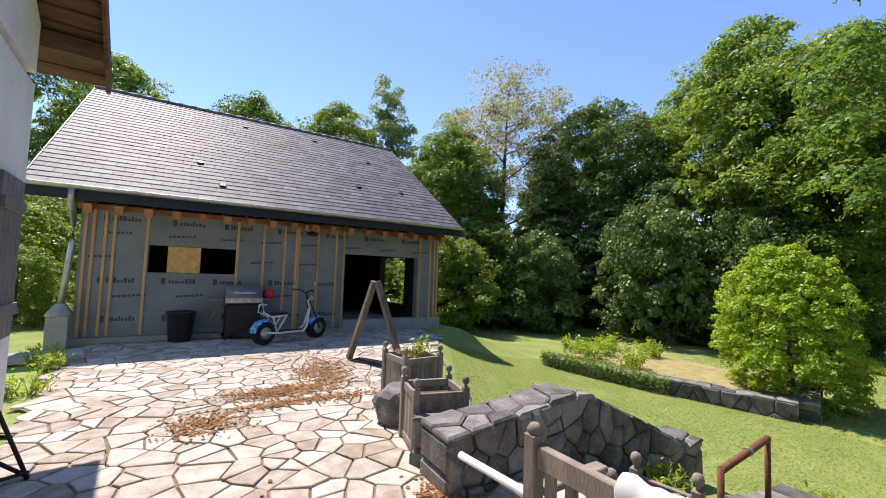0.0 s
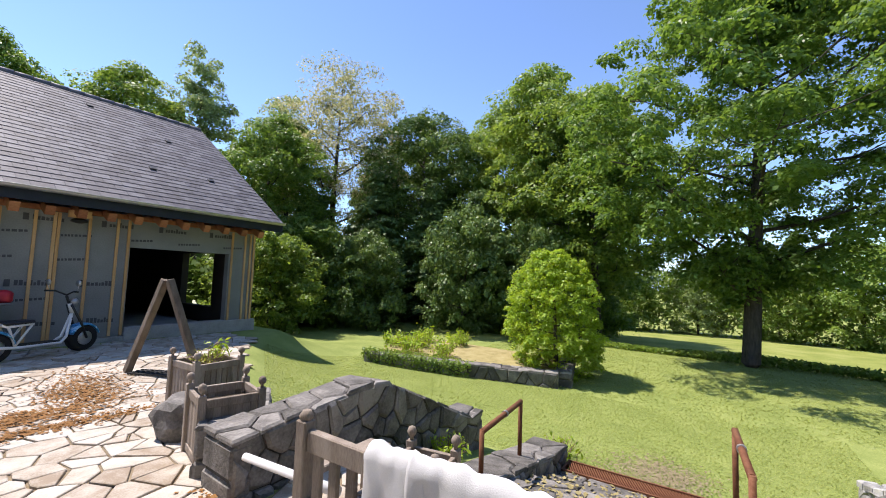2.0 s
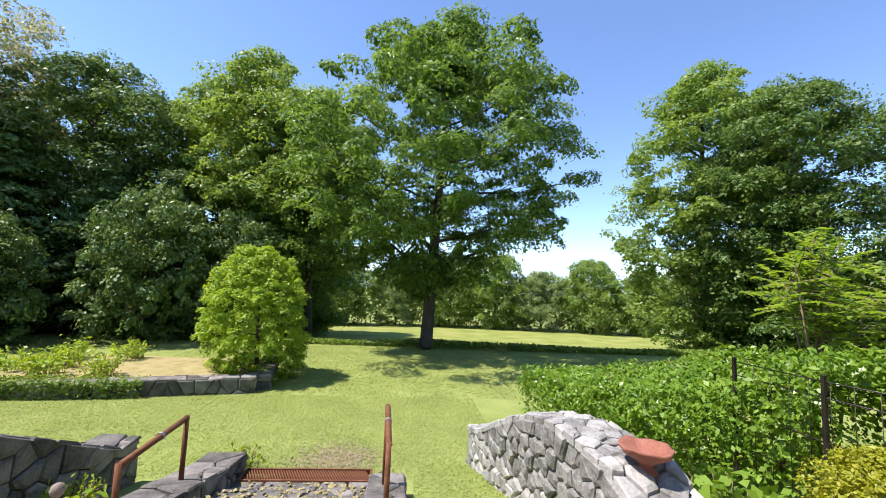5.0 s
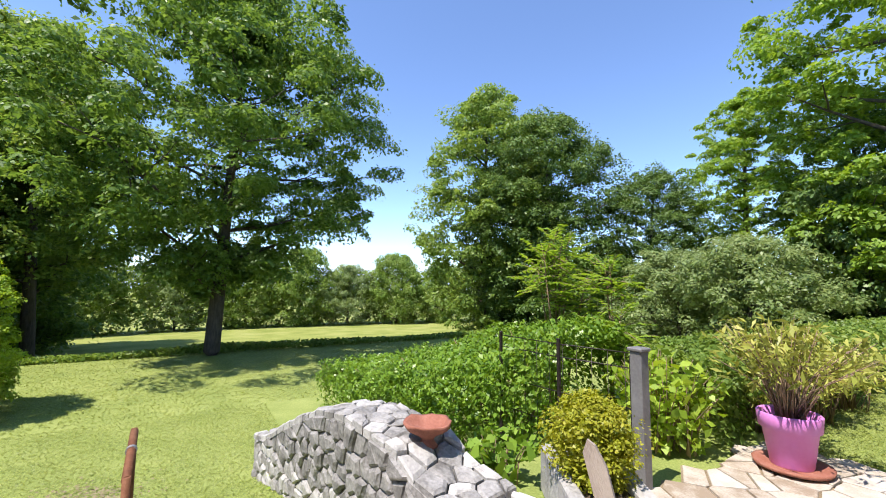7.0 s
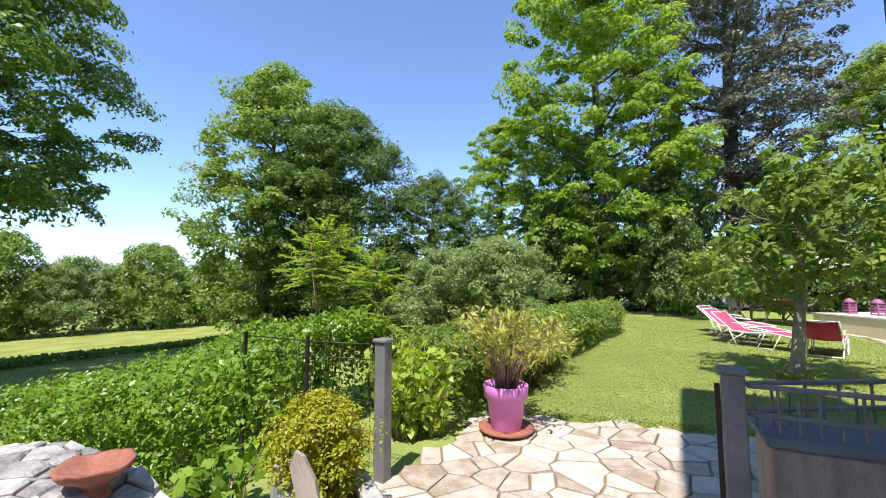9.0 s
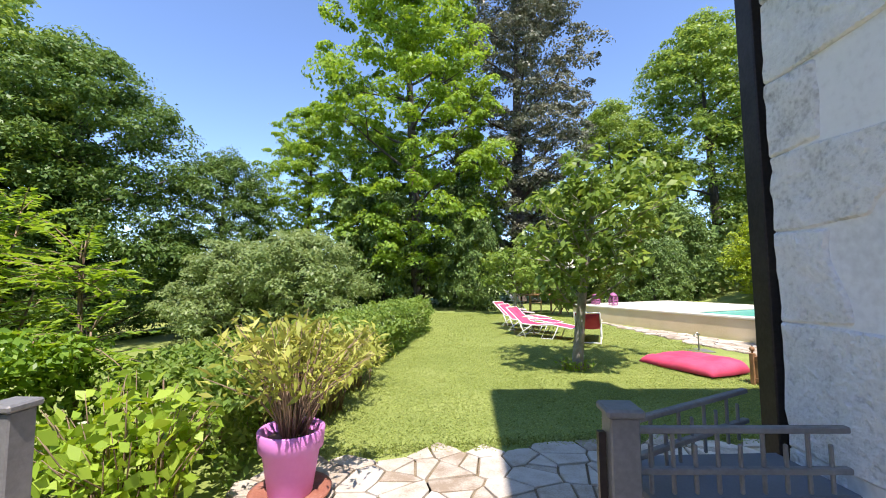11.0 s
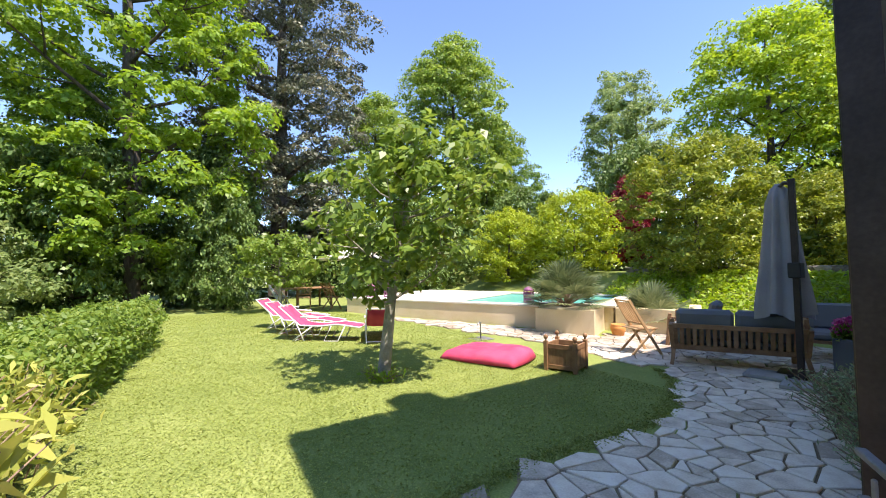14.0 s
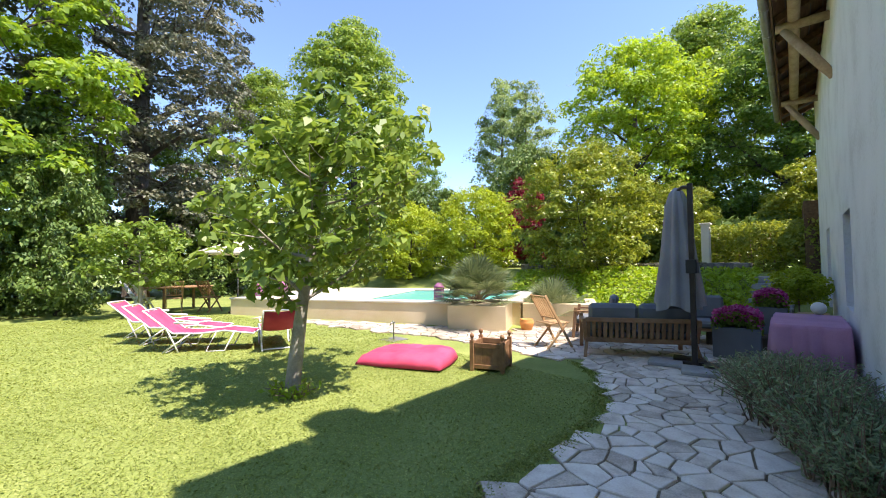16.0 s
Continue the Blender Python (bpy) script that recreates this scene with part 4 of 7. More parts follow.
# roof slates, in one piece of roof covering each side
def slate_cover(side):
    verts, faces = [], []
    rows_n, sw = 30, 0.33
    rs = SL / rows_n
    nrm = Vector((0, -side * sd.z, sd.y))
    dirv = Vector((0, side * sd.y, sd.z))
    p0 = Vector((0, RY - side * (RY - EY), EZ))
    rng = random.Random(5)
    for r in range(rows_n):
        x = RX0 - (sw / 2 if r % 2 else 0)
        while x < RX1:
            a, b = max(x + 0.003, RX0), min(x + sw - 0.003, RX1)
            x += sw
            if b - a < 0.02:
                continue
            lift = 0.016 + rng.random() * 0.003
            base = p0 + dirv * (r * rs - 0.01)
            top = p0 + dirv * min(SL, (r + 1) * rs + 0.015)
            k = len(verts)
            for q, h in ((base, lift), (top, 0.004)):
                for xx in (a, b):
                    verts.append(Vector((xx, q.y, q.z)) + nrm * h)
            for xx in (a, b):
                verts.append(Vector((xx, base.y, base.z)) + nrm * (lift - 0.012))
            faces += [(k, k + 1, k + 3, k + 2), (k + 4, k + 5, k + 1, k)]
    return mesh_from("slate_covering", verts, faces, M["slate"])


for side in (1, -1):
    s_ = linked("slate_covering", slate_cover(side))
    s_["kind"] = "stuff"
    child(s_, roof)
for i in range(26):
    bm = B()
    xa = RX0 + (RX1 - RX0) * i / 26
    tube(bm, [(xa, RY, RZ - 0.01), (xa + (RX1 - RX0) / 26 - 0.01, RY, RZ - 0.01)], [0.085, 0.095], 10)
    child(part("ridge_cap", bm, M["slate"]), barn)
for xx, f in ((0.9, 0.30), (2.1, 0.86), (4.3, 0.86), (4.9, 0.30), (6.3, 0.30), (1.35, 0.12), (5.9, 0.66)):
    bm = B()
    p = Vector((xx, EY, EZ)) + sd * SL * f
    box(bm, -0.07, -0.08, 0.0, 0.07, 0.08, 0.05, Matrix.Translation(p) @ pose(0, 0, 0, 34.4), 0.008)
    child(part("roof_vent", bm, M["black"]), barn)
for f0, xx in ((0, RX0), (1, RX1)):
    bm = B()
    for side in (1, -1):
        beam(bm, (xx, RY - side * (RY - EY), EZ - 0.07), (xx, RY, RZ - 0.07), 0.03, 0.16)
    child(part("barge_board", bm, M["fascia"]), barn)
bm = B()
box(bm, 0.42, BY + 0.05, 1.405, 1.02, BY + 0.09, 1.965)
child(part("window_board", bm, M["osb"], None, "orange board filling part of the window"), barn)


# ---- irregular stones ----
def cells(pts, gap, lo, hi, near=22):
    """Irregular polygons round the given points, with an open joint between them."""
    pts = np.array(pts)
    out = []
    for i, p in enumerate(pts):
        d = ((pts - p) ** 2).sum(1)
        idx = np.argsort(d)[1:near]
        poly = [(lo[0], lo[1]), (hi[0], lo[1]), (hi[0], hi[1]), (lo[0], hi[1])]
        for j in idx:
            q = pts[j]
            nv = q - p
            ln = math.hypot(*nv)
            nv = nv / ln
            c = (p + q) @ nv / 2 - gap / 2
            res = []
            for k in range(len(poly)):
                a, b = poly[k], poly[(k + 1) % len(poly)]
                da, db = a[0] * nv[0] + a[1] * nv[1] - c, b[0] * nv[0] + b[1] * nv[1] - c
                if da <= 0:
                    res.append(a)
                if (da < 0) != (db < 0):
                    f = da / (da - db)
                    res.append((a[0] + (b[0] - a[0]) * f, a[1] + (b[1] - a[1]) * f))
            poly = res
            if len(poly) < 3:
                break
        clean = []
        for q in poly:
            if not clean or math.hypot(q[0] - clean[-1][0], q[1] - clean[-1][1]) > 0.018:
                clean.append(q)
        if len(clean) >= 3:
            out.append((tuple(p), clean))
    return out


def scatter(lo, hi, step, seed, inside, jit=0.49):
    rng = random.Random(seed)
    pts = []
    y, r = lo[1], 0
    while y < hi[1]:
        x = lo[0] + (step / 2 if r % 2 else 0)
        while x < hi[0]:
            p = (x + rng.uniform(-jit, jit) * step, y + rng.uniform(-jit, jit) * step)
            if inside(*p):
                pts.append(p)
            x += step
        y += step * 0.9
        r += 1
    return pts


def stone_piece(poly, h0, h1, ease, to3, rng):
    """Vertices and faces of one flat stone with eased upper edges."""
    n = len(poly)
    cx, cy = sum(p[0] for p in poly) / n, sum(p[1] for p in poly) / n
    v, f = [], []
    dz = [rng.uniform(-0.004, 0.004) for _ in range(n)]
    for lvl, (h, k) in enumerate(((h0, 0.0), (h1 - ease, 0.0), (h1, ease))):
        for i, (x, y) in enumerate(poly):
            d = max(1e-6, math.hypot(x - cx, y - cy))
            s = max(0.2, 1 - k * 1.6 / d)
            v.append(to3(cx + (x - cx) * s, cy + (y - cy) * s, h + (dz[i] if lvl else 0)))
    for a in (0, 1):
        for i in range(n):
            j = (i + 1) % n
            f.append((a * n + i, a * n + j, (a + 1) * n + j, (a + 1) * n + i))
    f.append(tuple(range(2 * n, 3 * n)))
    return v, f


def lay_stones(cell_list, h0, h1, ease, to3, mat, name, parent, seed, limit=300, key=None, far_mat=None, uneven=0.004):
    """Stones as parts; those past the limit joined in one piece."""
    rng = random.Random(seed)
    if key:
        cell_list = sorted(cell_list, key=lambda c: key(*c[0]))
    rest_v, rest_f = [], []
    for i, (c, poly) in enumerate(cell_list):
        v, f = stone_piece(poly, h0, h1 + rng.uniform(-uneven, uneven), ease, to3, rng)
        if i < limit:
            child(linked(name, mesh_from(name, v, f, mat)), parent)
        else:
            k = len(rest_v)
            rest_v += v
            rest_f += [tuple(q + k for q in ff) for ff in f]
    if rest_v:
        r = linked(name + "_field", mesh_from(name + "_field", rest_v, rest_f, far_mat or mat))
        r["kind"] = "stuff"
        child(r, parent)


def rubble_wall(name, a, b, tops, thick, zb, label, mat, step=0.24, seed=1, cap=True, cap_mat=None, cap_step=0.33, cap_h=0.045, core=None, gap=0.012):
    """A wall of irregular stones from a to b; tops: (share along, height)."""
    a, b = Vector((*a, 0)), Vector((*b, 0))
    ln = (b - a).length
    d = (b - a).normalized()
    nrm = Vector((-d.y, d.x, 0))

    def top(s):
        f = s / ln
        for (f0, z0), (f1, z1) in zip(tops, tops[1:]):
            if f <= f1:
                return z0 + (z1 - z0) * (f - f0) / max(1e-6, f1 - f0)
        return tops[-1][1]
    w = thing(name, Matrix.Translation((a + b) / 2 + Vector((0, 0, zb))), label, "wall", kind="structure")
    bm = B()
    ns = 14
    for k in range(ns):
        s0, s1 = ln * k / ns, ln * (k + 1) / ns
        vs = []
        for s in (s0, s1):
            p = a + d * s
            for o in (-1, 1):
                q = p + nrm * o * (thick / 2 - 0.03)
                vs += [bm.verts.new((q.x, q.y, zb)), bm.verts.new((q.x, q.y, top(s) - 0.03))]
        for f in ((0, 1, 3, 2), (4, 6, 7, 5), (0, 4, 5, 1), (2, 3, 7, 6), (1, 5, 7, 3), (0, 2, 6, 4)):
            bm.faces.new([vs[i] for i in f])
    child(part("core", bm, core or M["mortar"]), w)
    zmax = max(t[1] for t in tops)
    for o in (1, -1):
        pts = scatter((0, zb), (ln, zmax), step, seed + o, lambda s, z: z < top(s) - step * 0.2, 0.36)
        cl = []
        for c, poly in cells(pts, gap, (0, zb), (ln, zmax)):
            poly = [(s, min(z, top(min(ln, max(0, s))) - 0.012)) for s, z in poly]
            cl.append((c, poly))

        def to3(s, z, h, o=o):
            q = a + d * s + nrm * o * (thick / 2 - 0.04 + h)
            return (q.x, q.y, z)
        lay_stones(cl, 0.0, 0.05, 0.02, to3, mat, "stone", w, seed, 160, uneven=0.016)
    for e, sgn in ((0, -1), (ln, 1)):
        z = zb
        rr = random.Random(seed)
        while z < top(e) - 0.05:
            hgt = rr.uniform(0.16, 0.28)
            bm = B()
            z2 = min(top(e) - 0.01, z + hgt)
            p = a + d * (e - sgn * 0.06)
            m = Matrix.Translation((p.x, p.y, 0)) @ Matrix.Rotation(math.atan2(d.y, d.x), 4, "Z")
            box(bm, -0.08, -thick / 2 + 0.0, z + 0.01, 0.08, thick / 2 - 0.0, z2 - 0.01, m, 0.02)
            child(part("stone", bm, mat), w)
            z = z2
    if cap:
        pts = scatter((0, -thick / 2), (ln, thick / 2), cap_step, seed + 7, lambda s, t: True, 0.36)

        def cap3(s, t, h):
            s2 = min(ln + 0.02, max(-0.02, s))
            q = a + d * s2 + nrm * t * 1.02
            return (q.x, q.y, top(s2) - 0.03 + h)
        lay_stones(cells(pts, 0.014, (-0.03, -thick / 2), (ln + 0.03, thick / 2)), 0.0, cap_h, 0.016, cap3, cap_mat or mat, "capstone", w, seed, uneven=0.012)
    return w


# ---- house ----
HM = Matrix.Translation((-0.1, -3.42, 0)) @ Matrix.Rotation(radians(183.0), 4, "Z")
HL, HD, HZ, OV = 13.0, 9.8, 3.3, 0.68
house = thing("house", HM, "white plastered stone house with dark wooden eaves", "house")


def hpart(name, bm, mat, label=""):
    return part(name, bm, mat, house, label)


for x0, x1, z0, z1 in ((0.25, 5.2, 0, HZ), (6.2, 9.0, 0, HZ), (10.0, HL, 0, HZ), (5.2, 6.2, 0, 0.9), (5.2, 6.2, 2.2, HZ), (9.0, 10.0, 2.2, HZ)):
    bm = B()
    box(bm, x0, -0.5, z0 - 0.3 * (z0 == 0), x1, 0, z1)
    hpart("pool_side_wall", bm, M["render_w"])
bm = B()
box(bm, 0.0, -HD, -0.3, 0.5, -8.9, HZ)
box(bm, 0.0, -7.9, -0.3, 0.5, -0.25, HZ)
box(bm, 0.0, -8.9, -0.3, 0.5, -7.9, 0.9)
box(bm, 0.0, -8.9, 2.3, 0.5, -7.9, HZ)
hpart("end_wall", bm, M["render_w"])
bm = B()
box(bm, 0.5, -HD, -0.3, HL, -HD + 0.5, HZ)
box(bm, HL - 0.5, -HD + 0.5, -0.3, HL, -0.5, HZ)
hpart("rear_wall", bm, M["render_w"])
z, k = -0.05, 0
rq = random.Random(8)
while z < 5.5:
    h = rq.uniform(0.3, 0.55)
    lx, ly = (0.55, 0.3) if k % 2 else (0.32, 0.6)
    lx, ly = lx + rq.uniform(-0.06, 0.06), ly + rq.uniform(-0.14, 0.16)
    bm = B()
    box(bm, -0.012, -ly, z + 0.001, lx, 0.010, min(5.75, z + h) - 0.001, None, 0.010)
    bmesh.ops.subdivide_edges(bm, edges=[e for e in bm.edges if e.calc_length() > 0.1], cuts=6, use_grid_fill=True)
    for v in bm.verts:
        inner = max(0.0, -v.co.y / ly)
        v.co.y *= 1 + 0.3 * noise.noise(Vector((k * 3.7, v.co.z * 3.0, 1.5)))
        v.co.z += inner ** 2 * (z + h / 2 - v.co.z) * 0.06
        v.co += Vector((noise.noise(v.co * 3.1), noise.noise(v.co * 2.7 + Vector((5, 0, 0))), noise.noise(v.co * 3.3 + Vector((0, 9, 0))))) * 0.012 + Vector((noise.noise(v.co * 11), noise.noise(v.co * 11 + Vector((3, 0, 0))), 0)) * 0.012
    hpart("quoin", bm, M["ashlar"])
    z += h
    k += 1
bm = B()
box(bm, 0.002, -0.25, -0.3, 0.25, -0.006, 5.7)
hpart("corner_core", bm, M["render_w"])
# windows and shutters
for (x, y, rz, w, h, z0) in ((5.7, -0.12, 0, 1.0, 1.3, 0.9), (9.5, -0.12, 0, 1.0, 2.2, 0.0), (0.14, -8.4, 90, 1.0, 1.4, 0.9)):
    wnd = thing("window_1", HM @ pose(x, y, z0, 0, 0, rz), "dark window set deep in the plastered wall", "window", kind="structure")
    bm = B()
    for s in (-1, 1):
        box(bm, s * w / 2 - 0.06 * (s > 0), -0.03, 0, s * w / 2 + 0.06 * (s < 0), 0.03, h, bev=0.004)
    box(bm, -w / 2 + 0.06, -0.03, 0, w / 2 - 0.06, 0.03, 0.07, bev=0.004)
    box(bm, -w / 2 + 0.06, -0.03, h - 0.07, w / 2 - 0.06, 0.03, h, bev=0.004)
    box(bm, -0.03, -0.028, 0.07, 0.03, 0.028, h - 0.07, bev=0.004)
    part("window_frame", bm, M["old_wood"], wnd)
    bm = B()
    box(bm, -w / 2 + 0.06, -0.008, 0.07, -0.03, 0.008, h - 0.07)
    part("pane", bm, M["black"], wnd)
    bm = B()
    box(bm, 0.03, -0.008, 0.07, w / 2 - 0.06, 0.008, h - 0.07)
    part("pane", bm, M["black"], wnd)
for yy in (-9.23, -7.57):
    bm = B()
    for k in range(5):
        box(bm, -0.05, yy - 0.32 + k * 0.13, 0.9, -0.012, yy - 0.32 + k * 0.13 + 0.122, 2.3, bev=0.004)
    box(bm, -0.075, yy - 0.32, 1.1, -0.05, yy + 0.325, 1.2, bev=0.004)
    box(bm, -0.075, yy - 0.32, 2.0, -0.05, yy + 0.325, 2.1, bev=0.004)
    hpart("shutter", bm, M["grey_paint"], "grey-blue boarded window shutter")
# gabled roof: low eave behind, high eave over the pool side
EO = 0.5
PZ, RG, NZ = 5.6, 7.4, 3.62
RYL, NYL = -3.2, -HD - 0.62
prof_ = ((OV, PZ), (RYL, RG), (NYL, NZ))
bm = B()
for (ya, za), (yb2, zb2) in zip(prof_, prof_[1:]):
    v = [bm.verts.new(p) for p in ((-EO, ya, za + 0.05), (HL + EO, ya, za + 0.05), (HL + EO, yb2, zb2 + 0.05), (-EO, yb2, zb2 + 0.05), (-EO, ya, za + 0.13), (HL + EO, ya, za + 0.13), (HL + EO, yb2, zb2 + 0.13), (-EO, yb2, zb2 + 0.13))]
    for f in ((0, 1, 2, 3), (4, 5, 6, 7), (0, 1, 5, 4), (1, 2, 6, 5), (2, 3, 7, 6), (3, 0, 4, 7)):
        bm.faces.new([v[q] for q in f])
hpart("roof", bm, M["slate"])
for (ya, za), (yb2, zb2), nb in ((prof_[0], prof_[1], 24), (prof_[1], prof_[2], 44)):
    for k in range(nb):
        bm = B()
        a, b = k / nb + 0.002, (k + 1) / nb - 0.002
        p, q = (ya + (yb2 - ya) * a, za + (zb2 - za) * a), (ya + (yb2 - ya) * b, za + (zb2 - za) * b)
        v = [bm.verts.new(c) for c in ((-EO + 0.03, p[0], p[1] + 0.02), (HL, p[0], p[1] + 0.02), (HL, q[0], q[1] + 0.02), (-EO + 0.03, q[0], q[1] + 0.02), (-EO + 0.03, p[0], p[1] + 0.045), (HL, p[0], p[1] + 0.045), (HL, q[0], q[1] + 0.045), (-EO + 0.03, q[0], q[1] + 0.045))]
        for f in ((0, 1, 2, 3), (4, 5, 6, 7), (0, 1, 5, 4), (1, 2, 6, 5), (2, 3, 7, 6), (3, 0, 4, 7)):
            bm.faces.new([v[c] for c in f])
        hpart("soffit_board", bm, M["old_wood"])
    bm = B()
    beam(bm, (-EO, ya, za + 0.03), (-EO, yb2, zb2 + 0.03), 0.04, 0.2)
    hpart("barge_board", bm, M["old_wood"])
for xw in (0.0, HL - 0.5):
    bm = B()
    a = [bm.verts.new((xw + 0.001, y, z)) for y, z in ((-0.002, HZ - 0.001), (-0.002, PZ + 0.25), (RYL, RG), (-HD + 0.002, NZ + 0.3), (-HD + 0.002, NZ - 0.2))]
    b = [bm.verts.new((v.co.x + 0.498, v.co.y, v.co.z)) for v in a]
    bm.faces.new(a)
    bm.faces.new(list(reversed(b)))
    for k in range(5):
        bm.faces.new((a[k], a[(k + 1) % 5], b[(k + 1) % 5], b[k]))
    hpart("gable_wall", bm, M["render_w"])
bm = B()
box(bm, 0.5, -0.5, HZ, HL - 0.5, -0.003, PZ + 0.25)
hpart("upper_wall", bm, M["render_w"])
for i in range(17):
    xx = 0.4 + i * 0.8
    bm = B()
    beam(bm, (xx, -0.1, PZ + (0.78 / 3.88) * 1.8 - 0.06), (xx, OV - 0.03, PZ - 0.05), 0.10, 0.12)
    hpart("rafter", bm, M["old_wood"])
for yy in (-9.9, -8.2, -6.0, -3.2, -1.2):
    f = (yy - RYL) / (NYL - RYL) if yy < RYL else (yy - RYL) / (OV - RYL)
    zz = RG + (NZ - RG) * f if yy < RYL else RG + (PZ - RG) * f
    bm = B()
    beam(bm, (-EO + 0.02, yy, zz - 0.08), (0.2, yy, zz - 0.08), 0.16, 0.18)
    hpart("purlin_end", bm, M["old_wood"])
bm = B()
box(bm, -EO, OV, PZ - 0.10, HL + EO, OV + 0.03, PZ + 0.12)
hpart("fascia", bm, M["old_wood"])
for k in range(14):
    bm = B()
    x0, x1, y1 = -EO, HL + EO, OV + 0.03
    a = x0 + k * (x1 - x0) / 14
    prof = [(math.cos(math.pi + j * math.pi / 8) * 0.075, math.sin(math.pi + j * math.pi / 8) * 0.075) for j in range(9)]
    r_a = [bm.verts.new((a + 0.006, y1 + 0.075 + py, PZ + 0.09 + pz)) for py, pz in prof] + [bm.verts.new((a + 0.006, y1 + 0.075 + py * 0.93, PZ + 0.093 + pz * 0.93)) for py, pz in reversed(prof)]
    r_b = [bm.verts.new((a + (x1 - x0) / 14 - 0.006, v.co.y, v.co.z)) for v in r_a]
    for q in range(len(r_a)):
        bm.faces.new((r_a[q], r_a[(q + 1) % len(r_a)], r_b[(q + 1) % len(r_a)], r_b[q]))
    bm.faces.new(r_a)
    bm.faces.new(r_b)
    hpart("gutter_length", bm, M["zinc"])
for xx in (2.6, 6.9, 11.2):
    bm = B()
    tube(bm, [(xx, -0.02, PZ - 1.15), (xx, 0.22, PZ - 0.75), (xx, OV - 0.12, PZ - 0.2)], [0.06, 0.075, 0.06], 9)
    tube(bm, [(xx, -0.05, PZ - 0.16), (xx, OV - 0.02, PZ - 0.15)], [0.075, 0.07], 9)
    hpart("log_bracket", bm, M["pole_wood"], "peeled log bracket under the eave")
bm = B()
tube(bm, [(-0.2, 0.42, PZ - 0.06), (HL, 0.42, PZ - 0.06)], [0.08, 0.08], 10)
hpart("log_purlin", bm, M["pole_wood"])
bm = B()
box(bm, 0.85, -0.55, PZ + 0.2, 1.45, 0.0, 8.0, bev=0.02)
lathe(bm, [(0.28, 8.0), (0.31, 8.05), (0.27, 8.14), (0.16, 8.22), (0.04, 8.25)], 16, Matrix.Translation((1.15, -0.27, 0)))
hpart("chimney", bm, M["render_w"])
bm = B()
box(bm, -0.055, -0.055, -0.1, 0.055, 0.055, PZ + 0.0, bev=0.006)
post_ = part("steel_post", bm, M["dark_steel"])
post_.matrix_basis = HM @ pose(0.045, 0.11, 0)
tagged(post_, "dark brown steel post at the house corner", "post")
bm = B()
box(bm, HL + 0.1, -4.5, -0.2, HL + 5, 0.3, 3.2)
annex = part("annex_wall", bm, M["old_wood"])
annex.matrix_basis = HM
tagged(annex, "brown boarded annex beyond the house", "annex")

# ---- terrace walls and steps ----
rubble_wall("wall_steps_north", (2.42, 3.55), (5.75, 3.42), [(0, 0.43), (0.37, 0.58), (0.45, 0.56), (0.93, -0.18), (0.931, -0.13), (1, -0.14)], 0.42, -0.95, "grey rubble wall stepping down beside the stairs", M["stone"], 0.2, 61, cap_step=0.27, cap_h=0.036)
rubble_wall("wall_steps_side", (2.62, 3.75), (3.3, 4.75), [(0, 0.41), (1, 0.34)], 0.5, -0.3, "low grey rubble wall at the terrace edge", M["stone"], 0.2, 62, cap_step=0.27, cap_h=0.036)
rubble_wall("wall_steps_low", (3.75, 2.33), (6.0, 2.38), [(0, -0.02), (0.85, -0.40), (1, -0.42)], 0.45, -0.95, "low rubble wall carrying a rusty handrail", M["stone"], 0.175, 63)
rubble_wall("wall_steps_south", (3.6, 0.42), (5.3, 0.48), [(0, -0.05), (1, -0.33)], 0.35, -0.95, "low rubble wall carrying a rusty handrail", M["stone"], 0.175, 64)
rubble_wall("wall_white", (3.05, -1.38), (6.7, -0.80), [(0, 0.30), (0.1, 0.34), (0.16, 0.46), (0.36, 0.50), (0.5, 0.42), (0.72, 0.08), (0.9, -0.24), (1, -0.30)], 0.5, -1.0, "sunlit pale limestone rubble wall falling towards the lawn", M["pale_stone"], 0.15, 65, cap_mat=M["pale_stone"], cap_step=0.17, cap_h=0.07, core=M["pale_mortar"], gap=0.007)
steps = thing("garden_steps", pose(4.7, 1.4, -0.4), "rough stone steps littered with dry leaves", "steps", kind="structure")
for k in range(4):
    x_ = 3.8 + k * 0.47
    zt = -0.13 - k * 0.15
    bm = B()
    box(bm, x_, 0.62, zt - 0.35, x_ + 0.5, 2.12, zt - 0.045)
    child(part("riser", bm, M["mortar"]), steps)
    pts = scatter((x_, 0.62), (x_ + 0.47, 2.12), 0.3, 70 + k, lambda *_: True)
    lay_stones(cells(pts, 0.02, (x_, 0.62), (x_ + 0.47, 2.12)), 0, 0.05, 0.012, lambda x, y, h, zt=zt: (x, y, zt - 0.05 + h), M["stone"], "tread_stone", steps, k)
grate = thing("metal_grate", pose(5.82, 1.4, -0.62), "rusty slotted metal grate at the foot of the steps", "grate")
bm = B()
for s in (-0.14, 0.14):
    box(bm, s - 0.012, -0.72, 0.0, s + 0.012, 0.72, 0.06)
for s in (-0.72, 0.70):
    box(bm, -0.128, s, 0.0, 0.128, s + 0.02, 0.058)
part("grate_frame", bm, M["rust"], grate)
bm = B()
box(bm, -0.126, -0.006, 0.012, 0.126, 0.006, 0.052)
me_bar = bpy.data.meshes.new("bar")
bm.to_mesh(me_bar)
bm.free()
me_bar.materials.append(M["rust"])
for k in range(46):
    o = linked("bar", me_bar, grate)
    o.matrix_basis = pose(0, -0.685 + k * 0.03, 0, 0, 0, 25)


